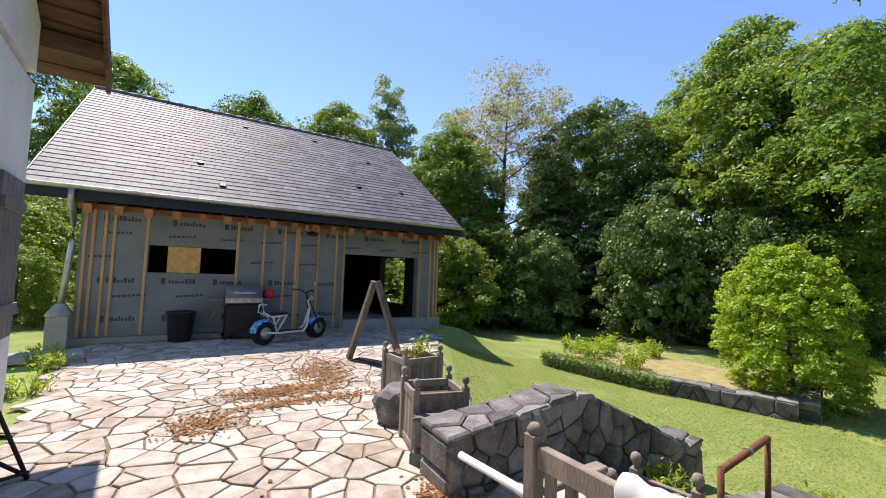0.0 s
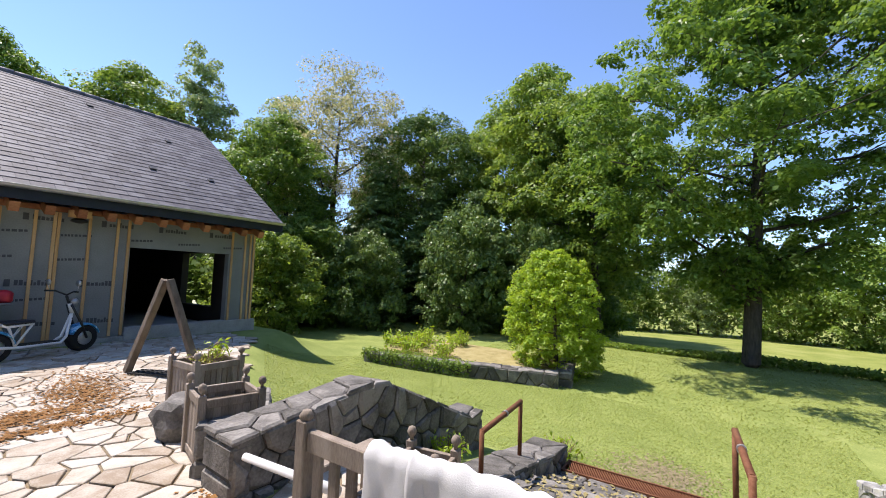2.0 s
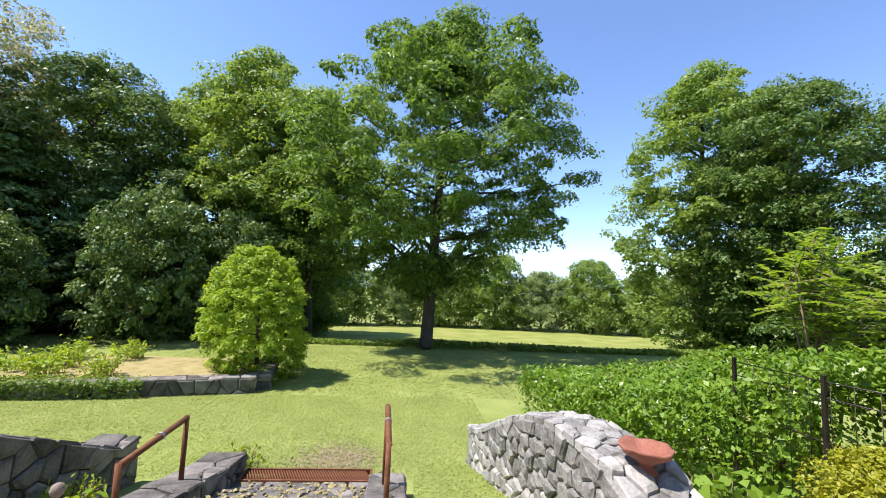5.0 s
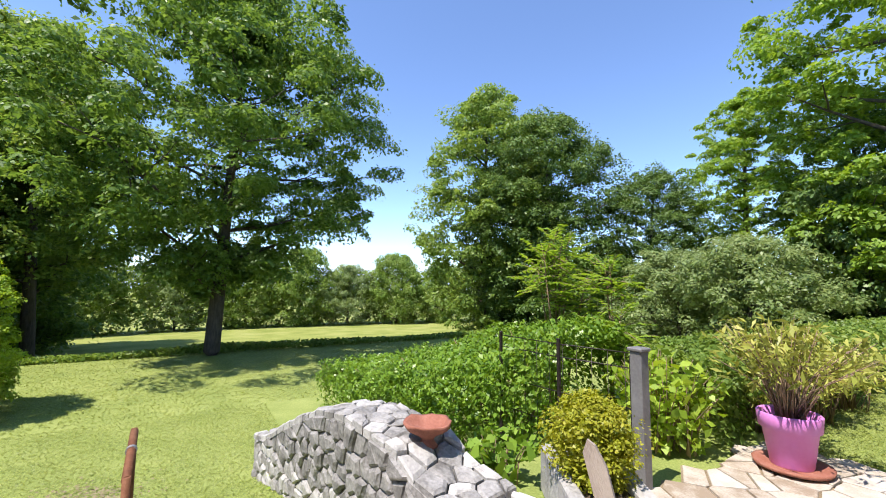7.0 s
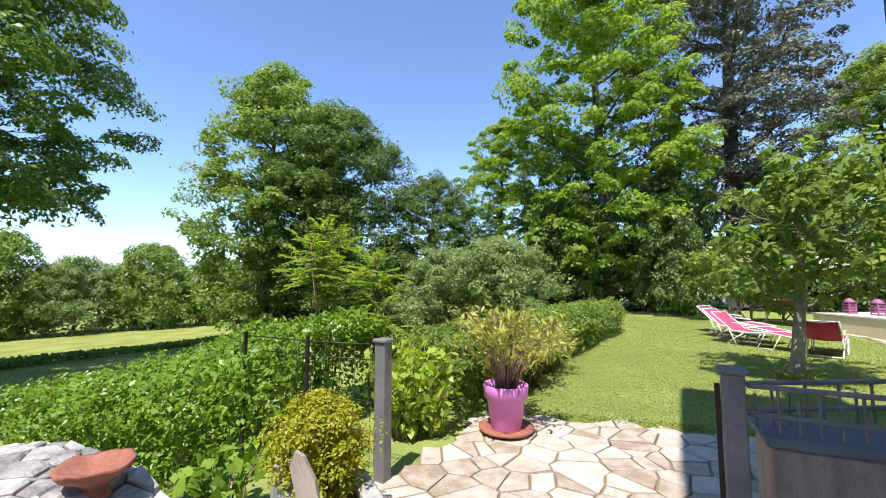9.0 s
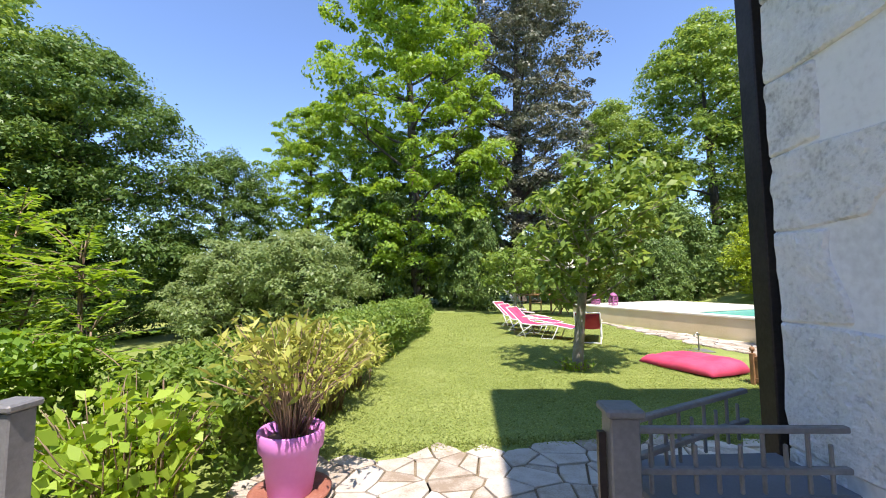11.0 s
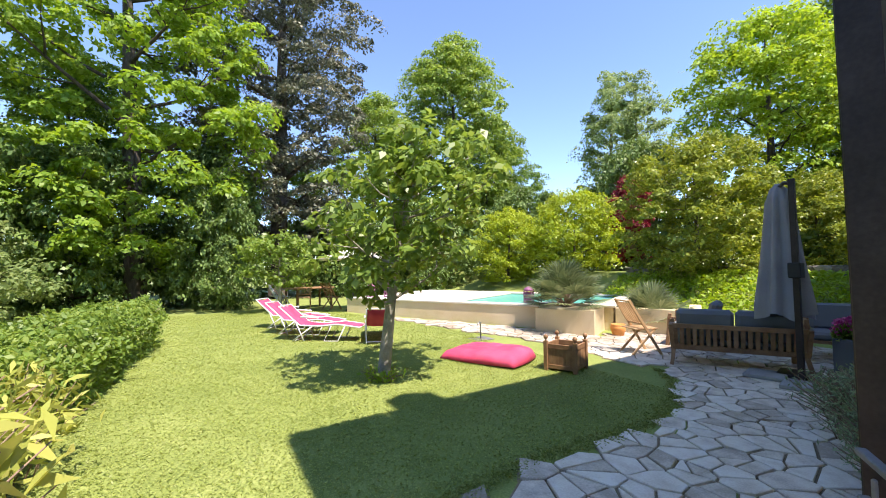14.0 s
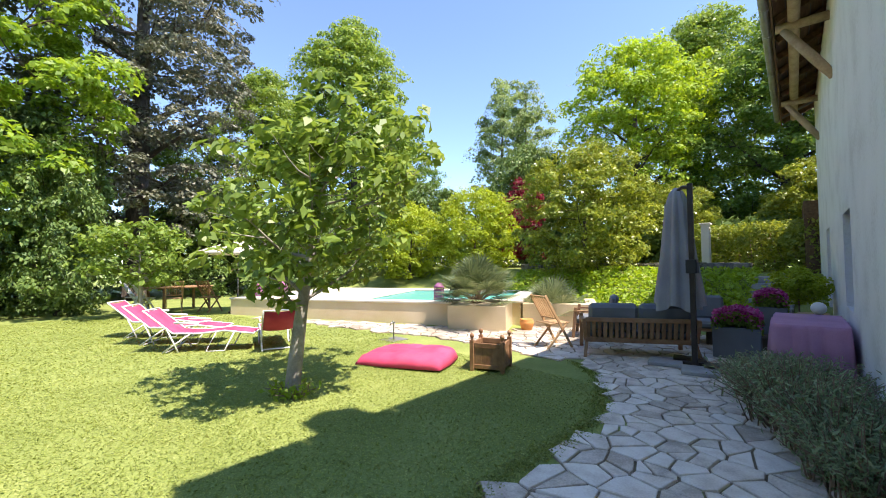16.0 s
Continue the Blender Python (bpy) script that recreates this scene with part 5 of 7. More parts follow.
def handrail(a, b, za, zb, fa, fb, label):
    t = thing("handrail", pose(a[0], a[1], fa), label, "handrail", "handrails of the steps")
    bm = B()
    tube(bm, [(a[0], a[1], za), (b[0], b[1], zb)], [0.026, 0.026], 10)
    child(part("rail", bm, M["rust"]), t)
    for p, zt, zf in ((a, za, fa), (b, zb, fb)):
        bm = B()
        tube(bm, [(p[0], p[1], zf - 0.1), (p[0], p[1], zt + 0.02)], [0.022, 0.022], 10)
        child(part("post", bm, M["rust"]), t)
    m = Vector((*a, za)).lerp(Vector((*b, zb)), 0.55)
    bm = B()
    tube(bm, [m - Vector((0.015, 0, 0)), m + Vector((0.015, 0, 0))], [0.034, 0.034], 10)
    child(part("clip", bm, M["zinc"]), t)


handrail((4.03, 2.30), (4.96, 2.34), 0.28, 0.315, -0.08, -0.25, "rusty round steel handrail on a low wall")
handrail((4.1, 0.43), (4.96, 0.49), 0.42, 0.45, -0.12, -0.25, "rusty round steel handrail on a low wall")
# raised bed
rubble_wall("wall_bed_front", (10.85, 3.85), (9.4, 8.9), [(0, -0.62), (1, -0.58)], 0.4, -1.3, "low mossy stone wall of a raised bed", M["stone"], 0.26, 81)
rubble_wall("wall_bed_side", (10.95, 3.75), (13.2, 4.3), [(0, -0.62), (1, -0.60)], 0.4, -1.4, "low mossy stone wall of a raised bed", M["stone"], 0.26, 82)
bm = B()
vs = [bm.verts.new(p) for p in ((10.9, 4.0, -0.70), (13.2, 4.5, -0.70), (13.0, 9.0, -0.62), (9.6, 9.2, -0.64))]
vb = [bm.verts.new((v.co.x, v.co.y, -1.3)) for v in vs]
bm.faces.new(vs)
for i in range(4):
    bm.faces.new((vs[i], vs[(i + 1) % 4], vb[(i + 1) % 4], vb[i]))
tagged(part("raised_bed_soil", bm, M["dry"]), "dry straw-coloured soil of a raised bed", "bed", kind="structure")
hedge("ivy_on_wall", [(10.2, 5.9), (9.4, 9.0)], 0.6, 0.42, 4200, 0.07, M["mid_leaf"], "ivy and weeds spilling over the bed wall", 83)

# ---- paving ----
def wall_x(y):
    return -0.1 - 0.0524 * (y + 3.42)


def yb(x):
    knots = ((-4.3, -7.0), (-4.1, -6.7), (-3.6, -6.15), (-2.9, -5.76), (-2.0, -5.5), (-0.48, -5.55), (0.81, -5.34), (2.63, -4.98), (3.3, -4.8))
    for (xa, ya), (xb_, yb_) in zip(knots, knots[1:]):
        if x <= xb_:
            return ya + (yb_ - ya) * (x - xa) / (xb_ - xa)
    return -4.8


def on_terrace(x, y):
    if x < wall_x(y) + 0.04 or y > 10.95 or y < -1.25:
        return False
    if y > 9.4:
        return x < 6.4
    if y > 3.7:
        return x < edge_x(y) - 0.12
    return x < 3.62 and not (2.35 < x and 3.2 < y <= 3.7)


def on_gate(x, y):
    return wall_x(y) + 0.1 < x < 3.05 and max(yb(x), -5.6) < y <= -1.25


def on_patio(x, y):
    if y > -3.5 + 0.0524 * (x + 0.1) or x < -9.2:
        return False
    if x > -0.05:
        return False
    if x > -4.2:
        if y > yb(x):
            return True
    lawn = -4.1 + max(0.0, (-y - 9.0)) * 0.25
    pool = -5.55 + max(0.0, (-y - 9.5)) * 0.51
    if y < -6.8:
        return pool < x < lawn and y > -16.5 or (y > -9.0 and x < lawn)
    return x < -4.2


def bed_of(name, inside, lo, hi, step, label, seed, mat, far, key, z0=0.0, gap=0.02):
    pts = scatter(lo, hi, step, seed, inside, 0.68)
    ring = scatter((lo[0] - 1, lo[1] - 1), (hi[0] + 1, hi[1] + 1), step, seed, lambda x, y: not inside(x, y), 0.68)
    keep = {tuple(p) for p in pts}
    cl = [c for c in cells(pts + ring, gap, (lo[0] - 2, lo[1] - 2), (hi[0] + 2, hi[1] + 2), 16) if c[0] in keep]
    f = thing(name, pose((lo[0] + hi[0]) / 2, (lo[1] + hi[1]) / 2, 0), label, "paving", kind="structure")
    v, fc = [], []
    for c, poly in cl:
        n = len(poly)
        cx, cy = sum(p[0] for p in poly) / n, sum(p[1] for p in poly) / n
        k = len(v)
        v += [(cx + (x - cx) * 1.16, cy + (y - cy) * 1.16, max(0.0, ground_z(x, y)) + z0 + 0.002 + 0.0008 * (len(fc) % 7)) for x, y in poly]
        fc.append(tuple(range(k, k + n)))
    child(linked("joint_bed", mesh_from("joint_bed", v, fc, M["joint"])), f)
    lay_stones(cl, 0.0, 0.03, 0.005, lambda x, y, h: (x, y, max(0.0, ground_z(x, y)) + z0 + h - 0.006), mat, "paving_stone", f, seed, 300, key, far)
    return f


bed_of("pavement_terrace", on_terrace, (-1.6, -1.3), (6.6, 11.0), 0.26, "sunlit crazy paving of pale irregular stones", 91, M["slab"], M["slab_stuff"], lambda x, y: math.hypot(x - 1.6, y - 3.0))
bed_of("pavement_gate", on_gate, (-0.4, -5.7), (3.3, -1.2), 0.26, "pale crazy paving by the garden gate", 92, M["slab"], M["slab_stuff"], lambda x, y: math.hypot(x - 1.5, y + 4.0))
bed_of("pavement_patio", on_patio, (-9.3, -16.6), (0.0, -3.5), 0.235, "grey crazy paving of the pool patio", 93, M["slab_grey"], M["slab_stuff"], lambda x, y: math.hypot(x + 2.0, y + 5.0))

# ---- grass blades and bare patches ----
def blades(name, inside, lo, hi, n, size, label, seed):
    rng = np.random.default_rng(seed)
    P = []
    while len(P) < n:
        x, y = lo[0] + (hi[0] - lo[0]) * rng.random(), lo[1] + (hi[1] - lo[1]) * rng.random()
        if inside(x, y):
            P.append((x, y, ground_z(x, y) + 0.012))
    Q = rng.normal(size=(n, 3)) * 0.4 + np.array((0, 0, 0.9))
    return tagged(linked(name, leaf_mesh(name, np.array(P), Q, size, M["blade"], 0.4, rng=rng)), label, "grass", kind="stuff")


blades("pool_lawn_blades", lambda x, y: y < yb(x) - 0.08 if x > -4.0 else False, (-3.3, -10.5), (3.0, -4.9), 95000, 0.024, "short mown grass of the pool lawn", 301)
blades("pool_lawn_blades_far", lambda x, y: x > -4.0 + max(0.0, (-y - 9.0)) * 0.25, (-4.0, -18), (3.0, -10.5), 40000, 0.036, "short mown grass of the pool lawn", 302)
blades("garden_lawn_blades", lambda x, y: x > edge_x(y) + (2.1 if 0.2 < y < 3.8 else 0.3), (3.0, -1.2), (10.5, 9.5), 95000, 0.027, "short mown grass of the garden lawn", 303)
blades("garden_lawn_blades_far", lambda x, y: True, (10.5, -9), (19.0, 8), 50000, 0.045, "short mown grass of the garden lawn", 304)
rng = np.random.default_rng(306)
n = 7000
ex = rng.uniform(-4.1, 3.0, n)
P = np.stack([ex, [yb(x) for x in ex] + rng.normal(-0.07, 0.06, n), np.zeros(n)], 1)
P[:, 2] = [max(0.0, ground_z(x, y)) + 0.02 for x, y in P[:, :2]]
tagged(linked("lawn_edge_grass", leaf_mesh("lawn_edge_grass", P, rng.normal(size=P.shape) * 0.6 + np.array((0, 0, 0.7)), 0.036, M["blade"], 0.3, rng=rng)), "longer grass growing over the patio's edge", "grass", kind="stuff")
rng = np.random.default_rng(305)
n = 2000
P = np.stack([rng.normal(6.7, 0.35, n), rng.normal(1.2, 0.3, n), np.zeros(n)], 1)
P[:, 2] = [ground_z(x, y) + 0.03 for x, y in P[:, :2]]
tagged(linked("bare_earth_patch", leaf_mesh("bare_earth_patch", P, rng.normal(size=P.shape) * 0.2 + np.array((0, 0, 1)), 0.03, M["soil_dry"], 0.8, 0.03, rng=rng)), "worn bare earth in the lawn below the steps", "earth", kind="stuff")
n = 700
P = np.stack([3.9 + rng.random(n) * 1.75, 0.7 + rng.random(n) * 1.4, np.zeros(n)], 1)
P[:, 2] = -0.12 - 0.15 * np.floor((P[:, 0] - 3.8) / 0.47)
tagged(linked("leaf_litter", leaf_mesh("leaf_litter", P, rng.normal(size=P.shape) * 0.3 + np.array((0, 0, 1)), 0.05, M["dry"], 0.6, 0.06, rng=rng)), "dry brown leaves lying on the steps", "leaves", kind="stuff")


# ---- things on the terrace ----
def planter_box(m, label, w=0.5, h=0.5, mat=None, plant=None, group="wooden planters"):
    """Slatted wooden planter with four finial posts."""
    mat = mat or M["grey_wood"]
    t = thing("wooden_planter", m, label, "planter", group)
    for sx in (-1, 1):
        for sy in (-1, 1):
            bm = B()
            box(bm, sx * w / 2 - 0.03, sy * w / 2 - 0.03, 0, sx * w / 2 + 0.03, sy * w / 2 + 0.03, h + 0.04, bev=0.005)
            lathe(bm, [(0.014, h + 0.04), (0.012, h + 0.06), (0.03, h + 0.08), (0.034, h + 0.10), (0.025, h + 0.125), (0.006, h + 0.135)], 12, Matrix.Translation((sx * w / 2, sy * w / 2, 0)))
            part("corner_post", bm, mat, t)
    for k in range(4):
        r = Matrix.Rotation(k * math.pi / 2, 4, "Z")
        for z0, z1 in ((0.04, 0.10), (h - 0.07, h)):
            bm = B()
            box(bm, -w / 2 + 0.03, -w / 2 - 0.012, z0, w / 2 - 0.03, -w / 2 + 0.02, z1, r, 0.004)
            part("side_rail", bm, mat, t)
        n = 7
        for i in range(n):
            x = -w / 2 + 0.034 + (w - 0.068) * (i + 0.5) / n
            bm = B()
            box(bm, x - 0.027, -w / 2 - 0.002, 0.10, x + 0.027, -w / 2 + 0.014, h - 0.07, r, 0.003)
            part("slat", bm, mat, t)
    bm = B()
    box(bm, -w / 2 + 0.03, -w / 2 + 0.03, 0.12, w / 2 - 0.03, w / 2 - 0.03, h - 0.10)
    part("soil", bm, M["soil"], t)
    return t


def sprigs(name, m, n, height, spread, leaf, mat, label, seed, stem=None, per=10, category="plant", leaf_from=0.4, droop=0.0, rad0=0.05, aspect=0.35):
    """A shrub of leaning stems with blades along them."""
    rng = np.random.default_rng(seed)
    t = thing(name, m, label, category)
    bm = B()
    P, Q = [], []
    for i in range(n):
        a = rng.random() * math.tau
        out = spread * math.sqrt(rng.random())
        h = height * (0.65 + 0.35 * rng.random()) * (1 - 0.25 * (out / max(1e-6, spread)) ** 2)
        p0 = Vector((math.cos(a) * rad0 * rng.random(), math.sin(a) * rad0 * rng.random(), 0))
        p2 = Vector((math.cos(a) * out, math.sin(a) * out, h - droop * out))
        p1 = p0.lerp(p2, 0.5) + Vector((0, 0, 0.08 * h)) - Vector((math.cos(a), math.sin(a), 0)) * out * 0.12
        pts = [p0, p0.lerp(p1, 0.6), p1, p1.lerp(p2, 0.55), p2]
        tube(bm, pts, [0.007, 0.006, 0.005, 0.004, 0.002], 4)
        for k in range(per):
            f = leaf_from + (1 - leaf_from) * (k + rng.random()) / per
            q = p1.lerp(p2, (f - 0.5) * 2) if f > 0.5 else p0.lerp(p1, f * 2)
            o = rng.normal(size=3) * leaf * 0.45
            P.append((q.x + o[0], q.y + o[1], max(0.02, q.z + o[2])))
            Q.append(rng.normal(size=3) + np.array((0, 0, 0.5)))
    part("stem_tangle", bm, stem or M["twig"], t)["kind"] = "stuff"
    linked("foliage", leaf_mesh("foliage", np.array(P), np.array(Q), leaf, mat, aspect, rng=rng), t)
    return t


planter_box(pose(3.22, 5.42, 0.0, 0, 0, 3), "weathered slatted planter with dry stalks", 0.5, 0.58)
sprigs("dry_plant", pose(3.22, 5.42, 0.42), 30, 0.3, 0.26, 0.05, M["oleander"], "dry straw-coloured stalks in a planter", 101, per=5)
sprigs("leafy_weed", pose(3.40, 5.55, 0.46), 6, 0.36, 0.12, 0.07, M["bush_leaf"], "fresh green weed in a planter", 102)
planter_box(pose(2.78, 4.18, 0.0, 0, 0, -14), "weathered slatted planter standing against a rock", 0.46, 0.55)
planter_box(pose(3.05, 2.22, -0.02, 0, 0, 10), "weathered planter with ball finials beside the bench", 0.34, 0.42)
planter_box(pose(-2.96, -7.48, ground_z(-2.96, -7.48), 0, 0, 22), "square slatted wooden planter with earth and moss", 0.44, 0.40, M["teak"])


def rock(name, m, size, label, seed, mat):
    bm = B()
    bmesh.ops.create_icosphere(bm, subdivisions=3, radius=1)
    for v in bm.verts:
        n = v.co.normalized()
        k = 1 + 0.22 * noise.noise(n * 1.6 + Vector((seed, 0, 0))) + 0.08 * noise.noise(n * 5 + Vector((0, seed, 0)))
        v.co = Vector((n.x * size[0], n.y * size[1], n.z * size[2])) * k
        v.co.z = max(-size[2] * 0.55, min(size[2] * 0.72, v.co.z)) + size[2] * 0.5
    o = part(name, bm, mat)
    o.matrix_basis = m
    return tagged(o, label, "rock")


rock("boulder", pose(2.78, 4.86, 0, 0, 0, 20), (0.30, 0.24, 0.30), "squared grey boulder beside the planters", 3, M["stone"])
# a-frame
t = thing("wooden_a_frame", pose(3.55, 7.4, 0.02), "weathered timber A-frame standing on the paving", "frame")
for a in ((3.30, 7.90), (3.85, 6.90)):
    bm = B()
    beam(bm, (a[0], a[1], 0.03), (3.54 + (a[0] - 3.54) * 0.06, 7.42 + (a[1] - 7.42) * 0.06, 1.42), 0.11, 0.09, (1, 0, 0), 0.008)
    child(part("leg", bm, M["aged_timber"]), t)
# Added black lattice stands in for the shadow patch between the A-frame's legs
t = thing("lattice_shadow", pose(3.58, 7.36, 0.035, 0, 0, -61), "black lattice standing in for a shadow patch on the paving", "mat")
bm = B()
for k in range(13):
    box(bm, -0.45 + k * 0.075 - 0.015, -0.14, 0, -0.45 + k * 0.075 + 0.015, 0.14, 0.018)
for k in range(4):
    box(bm, -0.465, -0.125 + k * 0.08 - 0.014, 0.006, 0.465, -0.125 + k * 0.08 + 0.014, 0.024)
part("lattice", bm, M["black"], t)

# bench with towels
bench = thing("garden_bench", pose(2.16, 1.5, 0, 0, 0, 0), "weathered wooden slatted garden bench, towels over its back", "bench")
for y in (-0.78, 0.78):
    bm = B()
    box(bm, -0.04, y - 0.035, 0, 0.03, y + 0.035, 0.88, bev=0.006)
    lathe(bm, [(0.03, 0.88), (0.036, 0.90), (0.02, 0.925)], 10, Matrix.Translation((-0.005, y, 0)))
    part("back_post", bm, M["grey_wood"], bench)
    bm = B()
    box(bm, 0.42, y - 0.035, 0, 0.49, y + 0.035, 0.62, bev=0.006)
    part("front_leg", bm, M["grey_wood"], bench)
    bm = B()
    box(bm, 0.03, y - 0.04, 0.60, 0.5, y + 0.04, 0.635, bev=0.006)
    part("armrest", bm, M["grey_wood"], bench)
for z0, z1 in ((0.74, 0.84), (0.46, 0.52)):
    bm = B()
    box(bm, -0.025, -0.745, z0, 0.02, 0.745, z1, bev=0.006)
    part("back_rail", bm, M["grey_wood"], bench)
for k in range(13):
    bm = B()
    y = -0.68 + k * 1.36 / 12
    box(bm, -0.012, y - 0.028, 0.52, 0.012, y + 0.028, 0.74, bev=0.003)
    part("back_slat", bm, M["grey_wood"], bench)
for k in range(5):
    bm = B()
    box(bm, 0.035 + k * 0.092, -0.74, 0.40, 0.115 + k * 0.092, 0.74, 0.425, bev=0.004)
    part("seat_slat", bm, M["grey_wood"], bench)
for y0, y1, l0, l1, sd_, lab in ((0.02, 0.33, 0.34, 0.3, 1, "white terry towel hung over a bench back"), (-0.84, 0.10, 0.45, 0.36, 2, "large crumpled white towel over a bench back")):
    bm = B()
    nu, nv = 60, 34
    grid = []
    for i in range(nu + 1):
        row = []
        y = y0 + (y1 - y0) * i / nu
        for j in range(nv + 1):
            s = (j / nv) * (l0 + l1 + 0.08) - l0
            w = 0.026 * noise.noise((y * 6 + s * 2, s * 2.5, sd_)) + 0.010 * noise.noise((y * 17 - s * 6, s * 5, sd_ + 3))
            if s < 0:
                p = (-0.045 - 0.02 * sd_ * 0.5 + w, y, 0.86 + s + w)
            elif s < 0.08:
                p = (-0.045 - 0.01 * sd_ + s * 1.1 + 0, y, 0.862 + 0.012 * sd_ + 0.03 * math.sin(s / 0.08 * math.pi) + w * 1.6)
            else:
                p = (0.05 + 0.01 * sd_ + w, y, 0.86 - (s - 0.08) + w)
            row.append(bm.verts.new(p))
        grid.append(row)
    for i in range(nu):
        for j in range(nv):
            f = bm.faces.new((grid[i][j], grid[i + 1][j], grid[i + 1][j + 1], grid[i][j + 1]))
            f.smooth = True
    o = part("towel", bm, M["towel"])
    o.matrix_basis = pose(2.16, 1.5, 0)
    so = o.modifiers.new("thick", "SOLIDIFY")
    so.thickness = 0.012
    tagged(o, lab, "towel", "towels on the bench")
for a, b, lab in (((2.42, 3.22, 0.36), (2.50, 2.40, 0.36), "long white plastic pipe propped on the wall"), ((3.45, -1.62, 0.2), (2.75, -1.60, 0.34), "white plastic pipe leaning by the wall")):
    bm = B()
    tube(bm, [a, Vector(a).lerp(Vector(b), 0.62), Vector(a).lerp(Vector(b), 0.63), b], [0.026, 0.026, 0.031, 0.031], 12)
    tagged(part("pvc_pipe", bm, M["pvc"]), lab, "pipe")

# scooter
sc = thing("electric_scooter", pose(2.77, 10.1, 0.02, 0, 0, math.degrees(math.atan2(0.6, 1.33))), "white fat-tyre electric scooter with blue patterned mudguards", "scooter")
for x, nm in ((-0.66, "rear_wheel"), (0.66, "front_wheel")):
    wm = Matrix.Translation((x, 0, 0.235)) @ Matrix.Rotation(math.pi / 2, 4, "X")
    bm = B()
    prof = [(0.12, -0.08), (0.17, -0.10), (0.215, -0.095), (0.235, -0.05), (0.237, 0.05), (0.215, 0.095), (0.17, 0.10), (0.12, 0.08)]
    lathe(bm, prof, 28, wm)
    wh = part(nm, bm, M["rubber"], sc)
    bm = B()
    lathe(bm, [(0.03, -0.11), (0.11, -0.105), (0.125, -0.09), (0.125, 0.09), (0.11, 0.105), (0.03, 0.11)], 24, wm)
    part("rim", bm, M["steel"], wh)
    bm = B()
    arc0, arc1 = (10, 175) if x < 0 else (15, 160)
    rows_ = []
    for k in range(15):
        a = radians(arc0 + (arc1 - arc0) * k / 14)
        rows_.append([bm.verts.new((x + math.cos(a) * r, y, 0.235 + math.sin(a) * r)) for y, r in ((-0.11, 0.235), (-0.105, 0.262), (-0.05, 0.278), (0.05, 0.278), (0.105, 0.262), (0.11, 0.235))])
    for r0_, r1_ in zip(rows_, rows_[1:]):
        for q in range(5):
            f = bm.faces.new((r0_[q], r0_[q + 1], r1_[q + 1], r1_[q]))
            f.smooth = True
    mg = part("mudguard", bm, M["blue_deco"], sc, "blue and white patterned mudguard")
    mg.modifiers.new("thick", "SOLIDIFY").thickness = 0.008
bm = B()
for s in (-0.09, 0.09):
    tube(bm, [(-0.66, s * 1.35, 0.25), (-0.40, s, 0.22), (0.25, s, 0.21), (0.36, s * 0.6, 0.30), (0.46, 0, 0.72)], [0.024] * 5, 8)
    tube(bm, [(-0.40, s, 0.22), (-0.52, s, 0.55), (-0.62, s, 0.60)], [0.02] * 3, 8)
    tube(bm, [(-0.52, s, 0.56), (-0.18, s, 0.58)], [0.02] * 2, 8)
    tube(bm, [(-0.40, s, 0.26), (-0.2, s, 0.57)], [0.018] * 2, 8)
    tube(bm, [(-0.62, s, 0.60), (-0.74, s, 0.66), (-0.74, s * 0.8, 0.80), (-0.66, s * 0.7, 0.82)], [0.018] * 4, 8)
tube(bm, [(0.46, 0, 0.70), (0.40, 0, 0.88)], [0.03, 0.03], 10)
part("frame", bm, M["white_paint"], sc)
bm = B()
box(bm, -0.36, -0.1, 0.225, 0.24, 0.1, 0.25, bev=0.008)
part("deck", bm, M["black"], sc)
bm = B()
box(bm, -0.62, -0.12, 0.585, -0.16, 0.12, 0.645, bev=0.025)
part("seat", bm, M["black"], sc)
bm = B()
for s in (-0.1, 0.1):
    tube(bm, [(0.40, s * 0.5, 0.86), (0.56, s, 0.52), (0.66, s * 1.25, 0.24)], [0.02, 0.022, 0.02], 8)
part("fork", bm, M["black"], sc)
bm = B()
tube(bm, [(0.40, 0, 0.86), (0.34, 0, 1.02)], [0.022, 0.022], 8)
tube(bm, [(0.24, -0.36, 1.10), (0.30, -0.2, 1.10), (0.34, 0, 1.03), (0.30, 0.2, 1.10), (0.24, 0.36, 1.10)], [0.016] * 5, 8)
part("handlebar", bm, M["black"], sc)
for s in (-0.3, 0.3):
    bm = B()
    tube(bm, [(0.28, s, 1.10), (0.27, s * 1.1, 1.22)], [0.006, 0.006], 6)
    lathe(bm, [(0.01, -0.012), (0.05, -0.01), (0.054, 0.0), (0.05, 0.01), (0.01, 0.012)], 16, Matrix.Translation((0.27, s * 1.1, 1.25)) @ Matrix.Rotation(math.pi / 2, 4, "Y"))
    part("mirror", bm, M["steel"], sc)
bm = B()
lathe(bm, [(0.02, -0.06), (0.06, -0.03), (0.068, 0.03), (0.06, 0.04)], 18, Matrix.Translation((0.47, 0, 0.9)) @ Matrix.Rotation(math.pi / 2, 4, "Y"))
part("headlight", bm, M["steel"], sc)
bm = B()
tube(bm, [(-0.05, 0.09, 0.2), (0.0, 0.24, 0.015)], [0.012, 0.012], 8)
part("kickstand", bm, M["steel"], sc)

